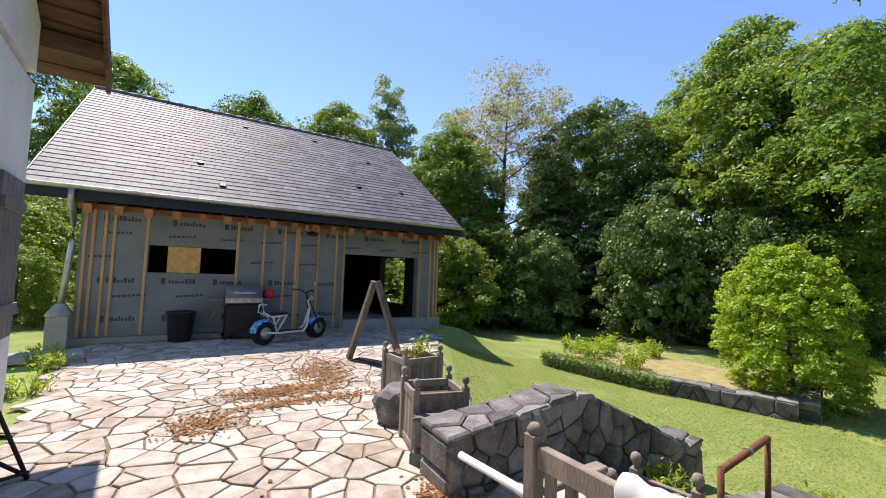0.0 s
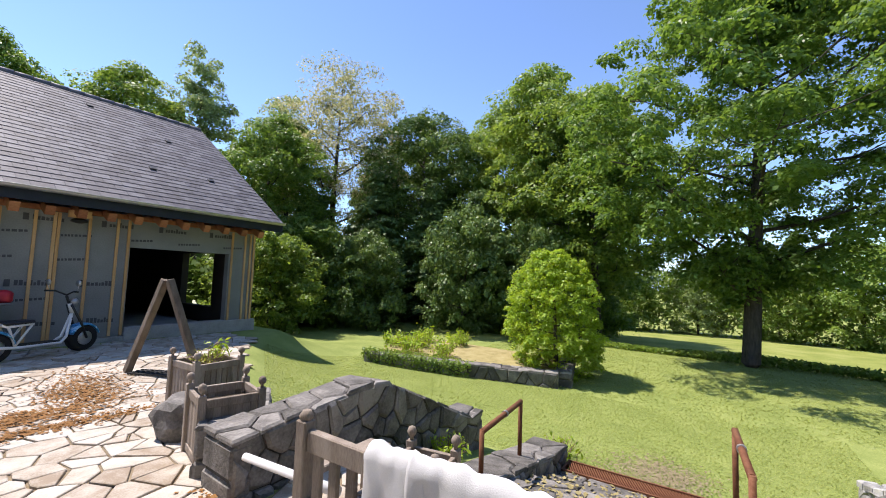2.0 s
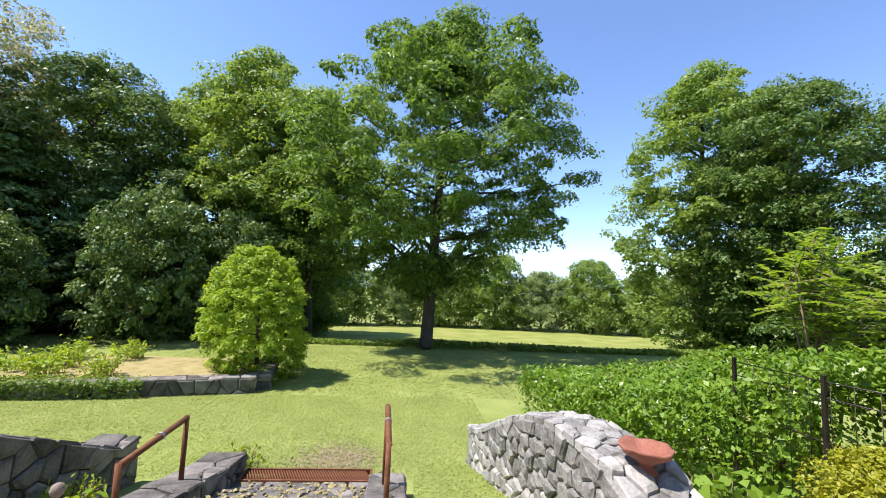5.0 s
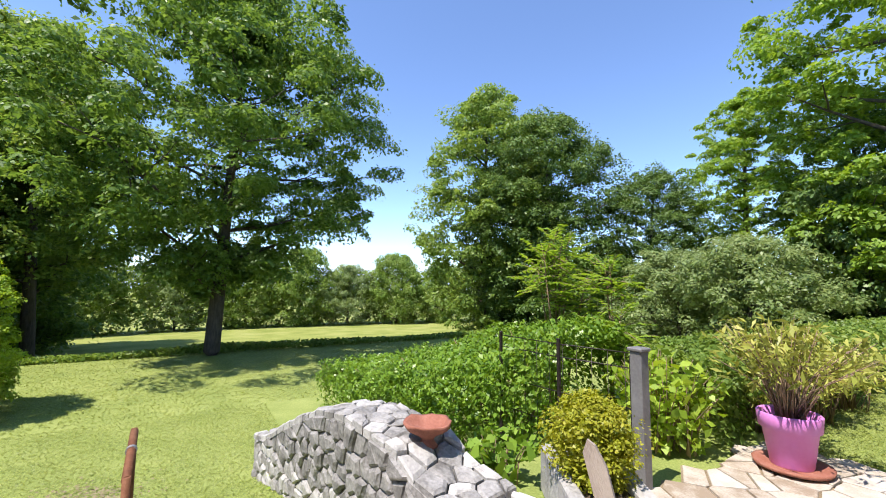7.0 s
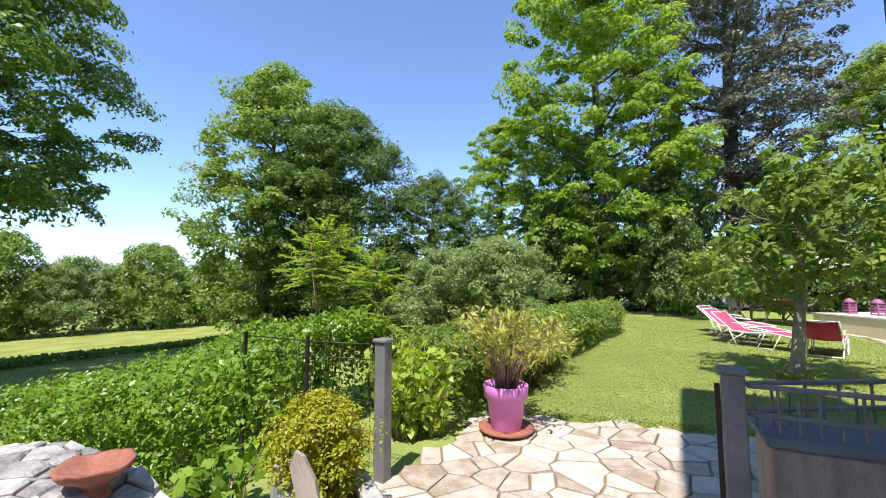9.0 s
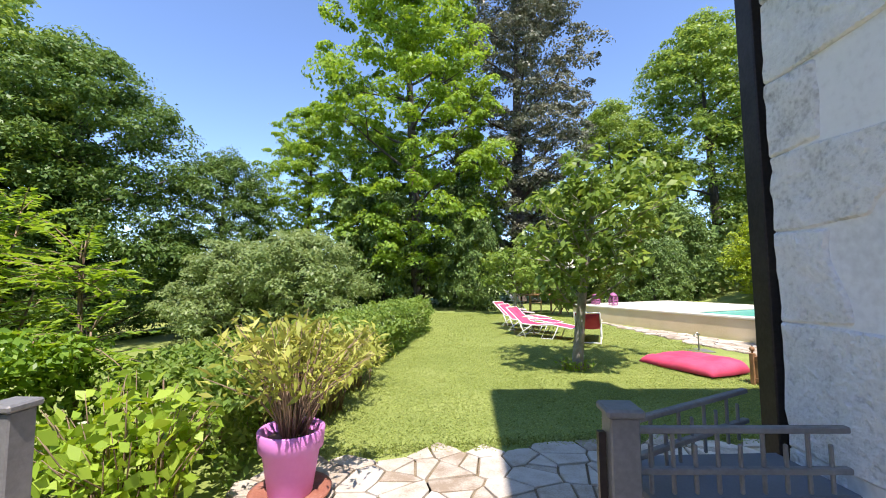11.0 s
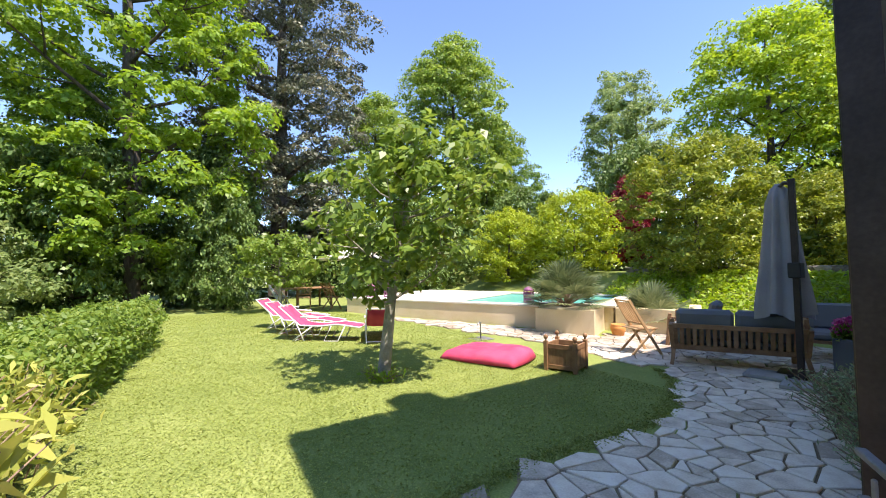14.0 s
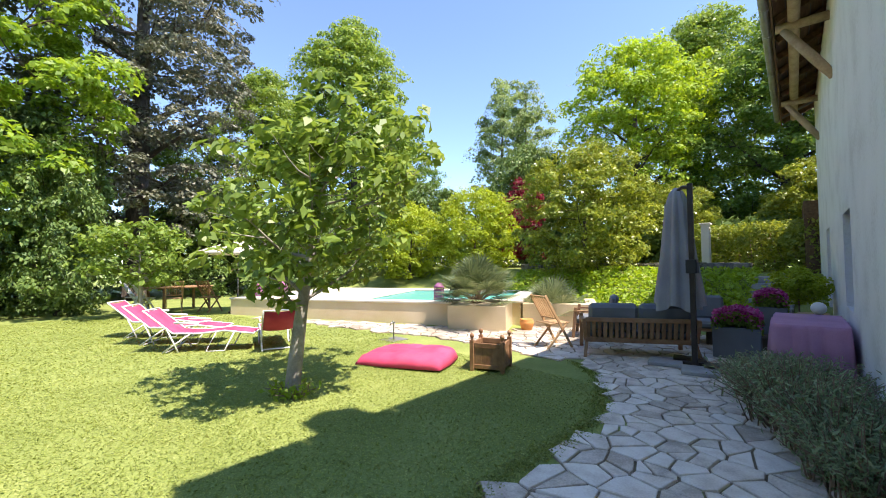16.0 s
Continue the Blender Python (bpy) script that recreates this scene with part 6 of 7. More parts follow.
# barbecue
q = thing("gas_barbecue", pose(1.86, 10.86, 0.02, 0, 0, 0), "black gas barbecue with steel lid and side shelves", "barbecue")
for nm, a, mt in (("cabinet", (-0.32, -0.24, 0.10, 0.36, 0.24, 0.76), "black"), ("firebox", (-0.36, -0.27, 0.78, 0.38, 0.26, 0.88), "dark_steel"), ("control_panel", (-0.36, -0.31, 0.78, 0.38, -0.272, 0.90), "steel"), ("side_shelf", (-0.72, -0.24, 0.84, -0.37, 0.22, 0.875), "grey_paint"), ("side_shelf", (0.39, -0.24, 0.84, 0.62, 0.22, 0.875), "grey_paint"), ("cabinet_door", (-0.30, -0.262, 0.13, 0.34, -0.243, 0.74), "black")):
    bm = B()
    box(bm, *a, bev=0.008)
    part(nm, bm, M[mt], q)
bm = B()
ring = []
for x in (-0.34, 0.36):
    ring.append([bm.verts.new((x, math.cos(k * math.pi / 10) * 0.25 * -1, 0.885 + math.sin(k * math.pi / 10) * 0.26)) for k in range(11)])
for k in range(10):
    f = bm.faces.new((ring[0][k], ring[0][k + 1], ring[1][k + 1], ring[1][k]))
    f.smooth = True
for r in ring:
    bm.faces.new(r)
part("lid", bm, M["grey_paint"], q, "rounded grey steel lid")
bm = B()
tube(bm, [(-0.2, -0.27, 1.0), (0.22, -0.27, 1.0)], [0.012, 0.012], 8)
part("handle", bm, M["white_paint"], q)
for k in range(4):
    bm = B()
    lathe(bm, [(0.022, 0), (0.02, 0.025), (0.005, 0.027)], 12, Matrix.Translation((-0.24 + k * 0.17, -0.31, 0.84)) @ Matrix.Rotation(math.pi / 2, 4, "X"))
    part("knob", bm, M["white_paint"], q)
for x in (-0.3, 0.34):
    for y in (-0.2, 0.2):
        bm = B()
        lathe(bm, [(0.05, -0.02), (0.055, 0), (0.05, 0.02)], 14, Matrix.Translation((x, y, 0.055)) @ Matrix.Rotation(math.pi / 2, 4, "X"))
        part("caster", bm, M["rubber"], q)
bm = B()
tube(bm, [(-0.33, -0.15, 0.75), (-0.5, -0.2, 0.68), (-0.58, -0.2, 0.45), (-0.5, -0.2, 0.2), (-0.36, -0.15, 0.14)], [0.012] * 5, 6)
part("gas_hose", bm, M["grey_paint"], q)
bm = B()
lathe(bm, [(0.10, 0), (0.12, 0.03), (0.12, 0.16), (0.09, 0.2), (0.03, 0.22)], 18)
o = part("red_canister", bm, M["red_paint"])
o.matrix_basis = pose(2.40, 10.86, 0.895)
tagged(o, "red canister on the barbecue's side shelf", "canister")
bm = B()
lathe(bm, [(0.19, 0.0), (0.20, 0.02), (0.25, 0.56), (0.27, 0.57), (0.27, 0.60), (0.245, 0.60), (0.23, 0.54), (0.17, 0.03)], 26)
o = part("rubbish_bin", bm, M["black"])
o.matrix_basis = pose(0.74, 10.82, 0.025)
tagged(o, "black plastic open rubbish bin by the barn", "bin")
# drain box and slab at the barn's end
q = thing("drain_box", pose(-1.12, 10.85, 0) @ Matrix.Diagonal((0.7, 0.7, 1, 1)), "weathered grey concrete drain box with sloping top", "drain box")
bm = B()
box(bm, -0.22, -0.22, 0, 0.22, 0.22, 0.58, bev=0.012)
part("body", bm, M["concrete"], q)
bm = B()
lathe(bm, [(0.34, 0.585), (0.34, 0.62), (0.12, 0.80), (0.08, 0.80)], 4, Matrix.Rotation(math.pi / 4, 4, "Z"))
part("top", bm, M["concrete"], q)
bm = B()
box(bm, -0.45, -0.3, 0, 0.45, 0.3, 0.09, bev=0.015)
o = part("stone_step", bm, M["concrete"])
o.matrix_basis = pose(-1.02, 9.7, 0.02, 0, 0, 12)
tagged(o, "flat grey stone slab lying by the house", "step")
q = thing("metal_stand", pose(-0.25, 5.05, 0.02), "thin black metal garden stand with splayed legs", "stand")
for a, b in (((0.14, -0.05, 0), (-0.28, 0.05, 1.05)), ((0.14, -0.05, 0.02), (-0.36, 0.2, 0.28)), ((-0.4, 0.3, 0), (-0.28, 0.05, 1.05)), ((-0.36, -0.3, 0), (-0.28, 0.05, 1.05)), ((0.14, -0.05, 0.05), (-0.36, -0.3, 0.05))):
    bm = B()
    tube(bm, [a, b], [0.014, 0.014], 8)
    part("leg", bm, M["black"], q)
# barn lamp and membrane printing
q = thing("barn_lamp", pose(3.34, 11.02, 2.46), "small wall lamp on a wooden block under the barn eave", "lamp")
bm = B()
box(bm, -0.17, -0.06, 0.06, 0.17, 0.06, 0.2, bev=0.006)
part("block", bm, M["lath"], q)
bm = B()
lathe(bm, [(0.05, 0.06), (0.13, 0.02), (0.14, -0.02), (0.03, -0.05)], 16)
part("shade", bm, M["black"], q)
rr = random.Random(12)
bm = B()
for z, tilt in ((2.42, 0), (2.14, 1), (1.66, 1), (1.18, 0), (0.88, 1), (0.42, 0)):
    x = -0.9 + rr.random() * 0.5
    while x < 6.9:
        w = rr.uniform(0.5, 0.66)
        hit_open = (0.0 < x + w and x < 1.8 and 1.3 < z < 2.05) or (4.15 < x + w and x < 6.5 and z < 2.12)
        if not hit_open and x + w < 7.0:
            m = Matrix.Translation((x, BY - 0.003, z)) @ Matrix.Rotation(radians(-4 if tilt else 0), 4, "Y")
            if tilt:
                xx = 0.0
                while xx < w * 0.8:
                    l = rr.uniform(0.03, 0.07)
                    box(bm, xx, -0.002, 0, xx + l, 0.0, 0.045, m)
                    xx += l + 0.018
            else:
                box(bm, 0, -0.002, -0.02, 0.08, 0.0, 0.11, m)
                xx = 0.13
                for _ in range(8):
                    l = rr.uniform(0.03, 0.055)
                    box(bm, xx, -0.002, 0, xx + l, 0.0, rr.choice((0.06, 0.07, 0.1)), m)
                    xx += l + 0.014
        x += w + rr.uniform(0.3, 0.55)
marks = child(part("printed_marks", bm, M["print"]), barn)
marks["kind"] = "stuff"
# moss on the paving
rng = np.random.default_rng(77)
P = []
for cx, cy, sx, sy, n in ((1.9, 6.4, 0.6, 0.25, 1400), (2.6, 7.1, 0.35, 0.7, 1500), (2.1, 5.9, 0.8, 0.12, 900), (1.0, 5.6, 0.3, 0.3, 500), (1.4, 3.1, 0.12, 0.5, 260), (1.25, 2.5, 0.3, 0.12, 160), (2.9, 8.0, 0.3, 0.5, 240), (2.35, 3.3, 0.14, 0.3, 300)):
    P.append(np.stack([rng.normal(cx, sx * 0.6, n), rng.normal(cy, sy * 0.6, n), np.full(n, 0.03) + rng.random(n) * 0.008], 1))
P = np.concatenate(P)
tagged(linked("moss", leaf_mesh("moss", P, rng.normal(size=P.shape) * 0.18 + np.array((0, 0, 1)), 0.036, M["moss"], 0.8, 0.03, rng=rng)), "dry orange moss grown over the paving joints", "moss", kind="stuff")

# ---- by the gate ----
for x, y, lab in ((3.05, -2.90, "weathered grey steel gate post with latch"), (0.80, -2.96, "grey steel gate post with a flat cap")):
    q = thing("gate_post", pose(x, y, 0), lab, "post", "gate posts")
    bm = B()
    box(bm, -0.05, -0.05, -0.1, 0.05, 0.05, 1.06, bev=0.006)
    part("shaft", bm, M["grey_paint"], q)
    bm = B()
    box(bm, -0.065, -0.065, 1.06, 0.065, 0.065, 1.09, bev=0.008)
    part("cap", bm, M["grey_paint"], q)
    bm = B()
    box(bm, 0.055, -0.012, 0.1, 0.08, 0.012, 1.0)
    box(bm, -0.02, -0.07, 0.62, 0.02, -0.05, 0.74)
    part("latch", bm, M["dark_steel"], q)
q = thing("metal_railing", pose(0.4, -3.2, 0), "low dark grey metal railing between gate post and house", "railing")
for ya, yb_, zt in ((-2.98, -3.02, 1.0), (-3.08, -3.56, 0.99)):
    for z in (zt, zt - 0.14):
        bm = B()
        beam(bm, (0.74, ya, z), (0.0, yb_, z), 0.03, 0.022)
        child(part("rail", bm, M["grey_paint"]), q)
    for k in range(9):
        f = (k + 0.6) / 9.4
        bm = B()
        beam(bm, (0.74 - 0.74 * f, ya + (yb_ - ya) * f, zt - 0.22), (0.74 - 0.74 * f, ya + (yb_ - ya) * f, zt + (0.0 if k % 2 else -0.05)), 0.014, 0.014)
        child(part("baluster", bm, M["grey_paint"]), q)
q = thing("storage_box", pose(0.30, -3.22, 0, 0, 0, 6), "grey storage box with a flat dark lid by the wall", "box")
bm = B()
box(bm, -0.34, -0.17, 0.02, 0.36, 0.17, 0.70, bev=0.012)
part("body", bm, M["grey_wood"], q)
bm = B()
box(bm, -0.37, -0.19, 0.70, 0.39, 0.19, 0.75, bev=0.012)
part("lid", bm, M["cushion"], q, "flat slate-grey lid")
# wire fence
q = thing("wire_fence", pose(3.5, -2.85, 0), "thin wire garden fence by the hedge", "fence")
for x, y in ((3.8, -2.8), (4.55, -2.72)):
    bm = B()
    beam(bm, (x, y, 0), (x, y, 1.08), 0.03, 0.03)
    child(part("post", bm, M["dark_steel"]), q)
for z in (1.04, 0.92, 0.6, 0.3):
    bm = B()
    tube(bm, [(3.08, -2.88, z), (3.8, -2.8, z - 0.01), (4.55, -2.72, z)], [0.005] * 3, 5)
    child(part("wire", bm, M["dark_steel"]), q)
for k in range(9):
    bm = B()
    x = 3.15 + k * 0.15
    tube(bm, [(x, -2.87 + (x - 3.08) * 0.11, 0.1), (x, -2.87 + (x - 3.08) * 0.11, 1.03)], [0.003] * 2, 4)
    child(part("wire", bm, M["dark_steel"]), q)
# stone trough with golden shrub, bowl, paling
q = thing("stone_trough", pose(2.92, -2.18, 0.0, 0, 0, -33), "rough pale stone trough planted with a shrub", "trough")
bm = B()
for a in ((-0.48, -0.26, 0, 0.48, -0.16, 0.36), (-0.48, 0.16, 0, 0.48, 0.26, 0.36), (-0.48, -0.16, 0, -0.38, 0.16, 0.35), (0.38, -0.16, 0, 0.48, 0.16, 0.35), (-0.38, -0.16, 0, 0.38, 0.16, 0.08)):
    box(bm, *a, bev=0.02)
for v in bm.verts:
    v.co += Vector((noise.noise(v.co * 4), noise.noise(v.co * 4 + Vector((7, 0, 0))), noise.noise(v.co * 4 + Vector((0, 7, 0))))) * 0.02
part("basin", bm, M["pale_stone"], q)
bm = B()
box(bm, -0.38, -0.16, 0.08, 0.38, 0.16, 0.29)
part("soil", bm, M["soil"], q)
me = tree_meshes(131, 0.55, 0.31, 0.02, 70, 15000, 0.026, M["gold_leaf"], M["twig"], 0.02, "round", 12, 0.34, 0.9, 0.45)
plant_tree(me, "golden_box_shrub", pose(2.92, -2.18, 0.28), "yellow-green box shrub in a stone trough", "shrub")
q = thing("terracotta_bowl", pose(3.62, -1.30, 0.45, 0, 0, 0) @ Matrix.Scale(0.78, 4), "broken terracotta bowl on a foot standing on the wall", "bowl")
bm = B()
lathe(bm, [(0.10, 0.0), (0.075, 0.03), (0.055, 0.06), (0.08, 0.09), (0.19, 0.16), (0.215, 0.19), (0.22, 0.215), (0.19, 0.21), (0.15, 0.17), (0.03, 0.12)], 26)
for v in bm.verts:
    if v.co.z > 0.15:
        v.co.z += 0.03 * noise.noise(v.co * 9)
part("basin", bm, M["terracotta"], q)
bm = B()
lathe(bm, [(0.06, 0), (0.13, 0.02), (0.145, 0.045), (0.12, 0.04), (0.04, 0.015)], 20)
o = part("stone_dish", bm, M["pale_stone"])
o.matrix_basis = pose(4.05, -1.24, 0.475)
tagged(o, "small grey dish on the stone wall", "dish")
bm = B()
vs = [(-0.045, 0, -0.75), (0.045, 0, -0.75), (0.05, 0, -0.06), (0.012, 0, 0.0), (-0.02, 0, -0.03), (-0.05, 0, -0.14)]
f0 = [bm.verts.new((x, -0.012, z)) for x, _, z in vs]
f1 = [bm.verts.new((x, 0.012, z)) for x, _, z in vs]
bm.faces.new(f0)
bm.faces.new(list(reversed(f1)))
for k in range(6):
    bm.faces.new((f0[k], f0[(k + 1) % 6], f1[(k + 1) % 6], f1[k]))
o = part("fence_paling", bm, M["grey_wood"])
o.matrix_basis = pose(2.50, -1.63, 0.79, 0, 14, 25)
tagged(o, "pointed weathered wooden paling leaning at the trough", "paling")
# pot and oleanders
q = thing("pink_flower_pot", pose(2.60, -4.32, 0.03), "large pink plastic flower pot on a terracotta saucer", "flower pot")
bm = B()
lathe(bm, [(0.20, 0.0), (0.27, 0.02), (0.28, 0.05), (0.25, 0.045), (0.18, 0.03)], 30)
part("saucer", bm, M["terracotta"], q, "terracotta saucer")
bm = B()
lathe(bm, [(0.145, 0.03), (0.15, 0.04), (0.195, 0.33), (0.218, 0.34), (0.23, 0.46), (0.222, 0.47), (0.20, 0.46), (0.185, 0.36), (0.05, 0.36)], 32)
part("pot", bm, M["pink_pot"], q)
bm = B()
lathe(bm, [(0.17, 0.365), (0.175, 0.40), (0.03, 0.41)], 24)
part("soil", bm, M["soil"], q)
sprigs("potted_oleander", pose(2.60, -4.32, 0.44), 62, 0.95, 0.62, 0.10, M["oleander"], "half-bare oleander with yellowing leaves in a pot", 141, per=16, leaf_from=0.55, rad0=0.12, aspect=0.25)
for k, (x, y, s) in enumerate(((3.15, -5.3, 1.0), (3.05, -6.2, 1.1), (3.0, -7.2, 0.95), (3.2, -5.9, 1.15))):
    sprigs("oleander_bush", put_on(x, y), 60, 0.95 * s, 0.6 * s, 0.13, M["oleander"], "yellow-green oleander bush with bare brown stems", 150 + k, per=18, leaf_from=0.5, rad0=0.25, aspect=0.22, category="bush")
sprigs("hedge_bramble", put_on(3.45, -3.9), 70, 1.0, 0.55, 0.10, M["bush_leaf"], "tangled green climber beside the gate post", 160, per=16, leaf_from=0.1, rad0=0.3, aspect=0.6)


def sumac(m, label, seed, stems, height, spread):
    """Leaning stems, each topped by a wheel of long feathery leaves."""
    rng = random.Random(seed)
    t = thing("sumac_sapling", m, label, "sapling")
    bs, P, Q = B(), [], []
    for i in range(stems):
        a = i * 2.4 + rng.random()
        o = spread * (i + 0.5) / stems
        h = height * rng.uniform(0.55, 1.0) if i else height
        top = Vector((math.cos(a) * o, math.sin(a) * o, h))
        tube(bs, [(math.cos(a) * 0.1, math.sin(a) * 0.1, 0), top * 0.55, top], [0.02, 0.015, 0.008], 6)
        for k in range(13):
            base = top.lerp(Vector((0, 0, 0)), 0.05 * (k // 3))
            b_ = k * 2.4 + rng.random()
            d = Vector((math.cos(b_), math.sin(b_), rng.uniform(-0.15, 0.75) if k > 2 else 1.4)).normalized()
            ln = rng.uniform(0.35, 0.55)
            pts = [base + d * ln * f - Vector((0, 0, 0.22 * ln * f * f)) for f in (0, 0.35, 0.7, 1)]
            tube(bs, pts, [0.006, 0.005, 0.004, 0.002], 4)
            side = d.cross(Vector((0, 0, 1))).normalized()
            for j in range(9):
                f = 0.2 + 0.8 * j / 8
                p = base + d * ln * f - Vector((0, 0, 0.22 * ln * f * f))
                for sg in (-1, 1):
                    P.append(p + side * sg * 0.065 * (1.2 - 0.6 * f) - Vector((0, 0, 0.015)))
                    Q.append(Vector((rng.gauss(0, 0.25), rng.gauss(0, 0.25), 1)))
    part("stem_tangle", bs, M["twig"], t)["kind"] = "stuff"
    linked("foliage", leaf_mesh("foliage", np.array([tuple(p) for p in P]), np.array([tuple(q) for q in Q]), 0.105, M["ash_leaf"], 0.4, rng=np.random.default_rng(seed)), t)
    return t


sumac(put_on(5.4, -4.5), "young sumac with bright feathery leaves behind the hedge", 161, 8, 2.4, 0.65)
sumac(put_on(4.5, -4.6), "low sumac shoots with reddish tips in the hedge", 164, 4, 1.75, 0.35)
sprigs("broad_weed", put_on(3.7, -2.0), 20, 0.42, 0.32, 0.12, M["privet"], "broad-leaved weeds at the wall's foot", 162, per=8, leaf_from=0.2, rad0=0.2, aspect=0.6)

for k, (x, y) in enumerate(((10.7, 7.2), (10.5, 8.2), (11.4, 8.6), (12.2, 9.0), (11.0, 9.2), (12.6, 7.8))):
    sprigs("bed_weeds", pose(x, y, -0.68), 30, 0.6, 0.5, 0.11, M["bush_leaf"], "tall green weeds in the raised bed", 210 + k, per=12, leaf_from=0.15, rad0=0.4, aspect=0.4)
for k, (x, y, h) in enumerate(((-0.85, 8.9, 0.3), (-0.75, 7.6, 0.25), (-1.0, 9.4, 0.35), (4.6, 3.05, 0.25), (6.3, 2.3, 0.3), (6.0, -0.9, 0.25), (5.2, -1.6, 0.3))):
    sprigs("wall_foot_weeds", put_on(x, y), 26, h, 0.3, 0.07, M["bush_leaf"], "green weeds growing at a wall's foot", 220 + k, per=7, leaf_from=0.1, rad0=0.25, aspect=0.4)


# ---- pool and patio ----
PA, PB = Vector((-0.454, 0.891, 0)), Vector((-0.891, -0.454, 0))
PM = Matrix((PA, PB, Vector((0, 0, 1)))).transposed().to_4x4()
PM.translation = (-2.30, -16.30, 0)
PT = 0.64
pool = thing("swimming_pool", PM, "raised turquoise swimming pool in ochre rendered walls", "pool", kind="structure")
bm = B()
for a in ((0.0, 0, 0, 6.6, 0.25, PT - 0.05), (0.0, 4.4, 0, 8.6, 4.65, PT - 0.05), (0.0, 0.25, 0, 0.25, 4.4, PT - 0.05), (7.9, 0.85, 0, 8.15, 4.4, PT - 0.05), (6.35, 0.25, 0, 6.6, 0.85, PT - 0.05), (6.6, 0.6, 0, 8.15, 0.85, PT - 0.05)):
    box(bm, *a, bev=0.01)
part("pool_wall", bm, M["pool_wall"], pool)
bm = B()
for a in ((-0.03, -0.03, PT - 0.05, 6.62, 0.36, PT), (-0.03, 4.3, PT - 0.05, 8.6, 4.9, PT), (-0.03, 0.36, PT - 0.05, 0.4, 4.3, PT), (7.75, 0.95, PT - 0.05, 8.2, 4.3, PT), (6.62, 0.55, PT - 0.05, 8.2, 0.95, PT), (6.2, 0.36, PT - 0.05, 6.62, 0.95, PT)):
    box(bm, *a, bev=0.008)
box(bm, 0.4, 0.36, PT - 0.052, 4.0, 4.3, PT - 0.003, bev=0.006)
part("coping", bm, M["coping"], pool)
bm = B()
box(bm, 0.25, 0.25, 0.0, 7.9, 4.4, 0.1)
M["pool_liner"] = ramp_mat("turquoise_liner", [(0.14, 0.50, 0.46), (0.20, 0.62, 0.56)], 2, 40, 0.6, 0.05)
part("pool_floor", bm, M["pool_liner"], pool)
M["water"] = glass_mat("pool_water", (0.16, 0.58, 0.52), 0.22, 0.35, 1.15)
bm = B()
box(bm, 0.26, 0.26, 0.101, 7.89, 4.39, PT - 0.06)
wtr = part("water", bm, M["water"], pool, "clear turquoise water")
wtr.visible_shadow = False
bm = B()
box(bm, 6.62, -0.45, -0.02, 7.95, 0.58, PT - 0.03, bev=0.012)
q = part("palm_bed", bm, M["pool_wall"], pool)


def palm(m, seed, n, size, label):
    """A low fan palm: stalks that each carry a pleated fan."""
    rng = random.Random(seed)
    t = thing("fan_palm", m, label, "palm", "fan palms by the pool")
    bs, bl = B(), B()
    for i in range(n):
        a = i * 2.4 + rng.random() * 0.4
        el = radians(8 + 76 * (i / n) + rng.uniform(-8, 8))
        d = Vector((math.cos(a) * math.cos(el), math.sin(a) * math.cos(el), math.sin(el)))
        L_ = size * rng.uniform(0.38, 0.6)
        tip = d * L_
        tube(bs, [(0, 0, 0.02), d * L_ * 0.5 + Vector((0, 0, 0.03)), tip], [0.012, 0.009, 0.006], 5)
        side = d.cross(Vector((0, 0, 1))).normalized()
        upv = side.cross(d)
        for k in range(19):
            ang = radians(-95 + 190 * k / 18)
            dr = (d * math.cos(ang) + side * math.sin(ang)).normalized()
            ln = size * 0.42 * (0.75 + 0.25 * math.cos(ang))
            w = (side * math.cos(ang) - d * math.sin(ang)) * 0.02
            mid = tip + dr * ln * 0.55 + upv * 0.01
            end = tip + dr * ln - Vector((0, 0, 0.05 * size))
            v = [bl.verts.new(p) for p in (tip, mid + w, end, mid - w)]
            bl.faces.new(v)
    part("stalk_bundle", bs, M["twig"], t)["kind"] = "stuff"
    part("fan_foliage", bl, M["palm_leaf"], t)["kind"] = "stuff"
    return t


palm(PM @ pose(7.2, 0.05, PT - 0.04), 5, 60, 1.3, "fan palm with grey-green leaves in a raised bed")
palm(PM @ pose(8.9, 1.3, 0.1), 6, 46, 1.25, "fan palm with straw-coloured lower leaves behind the patio")
bm = B()
box(bm, 8.2, 0.55, 0, 9.9, 0.85, PT - 0.05, bev=0.01)
box(bm, 9.65, 0.85, 0, 9.9, 2.2, PT - 0.05, bev=0.01)
box(bm, 8.2, 0.85, 0, 9.65, 2.2, 0.1)
part("low_wall", bm, M["pool_wall"], pool)
bm = B()
lathe(bm, [(0.09, 0.0), (0.11, 0.02), (0.155, 0.16), (0.16, 0.22), (0.135, 0.24), (0.15, 0.27), (0.135, 0.27), (0.12, 0.22), (0.03, 0.21)], 24)
o = part("clay_pot", bm, M["orange_pot"])
o.matrix_basis = PM @ pose(8.35, -0.05, 0.03)
tagged(o, "small orange clay pot on the paving", "pot")
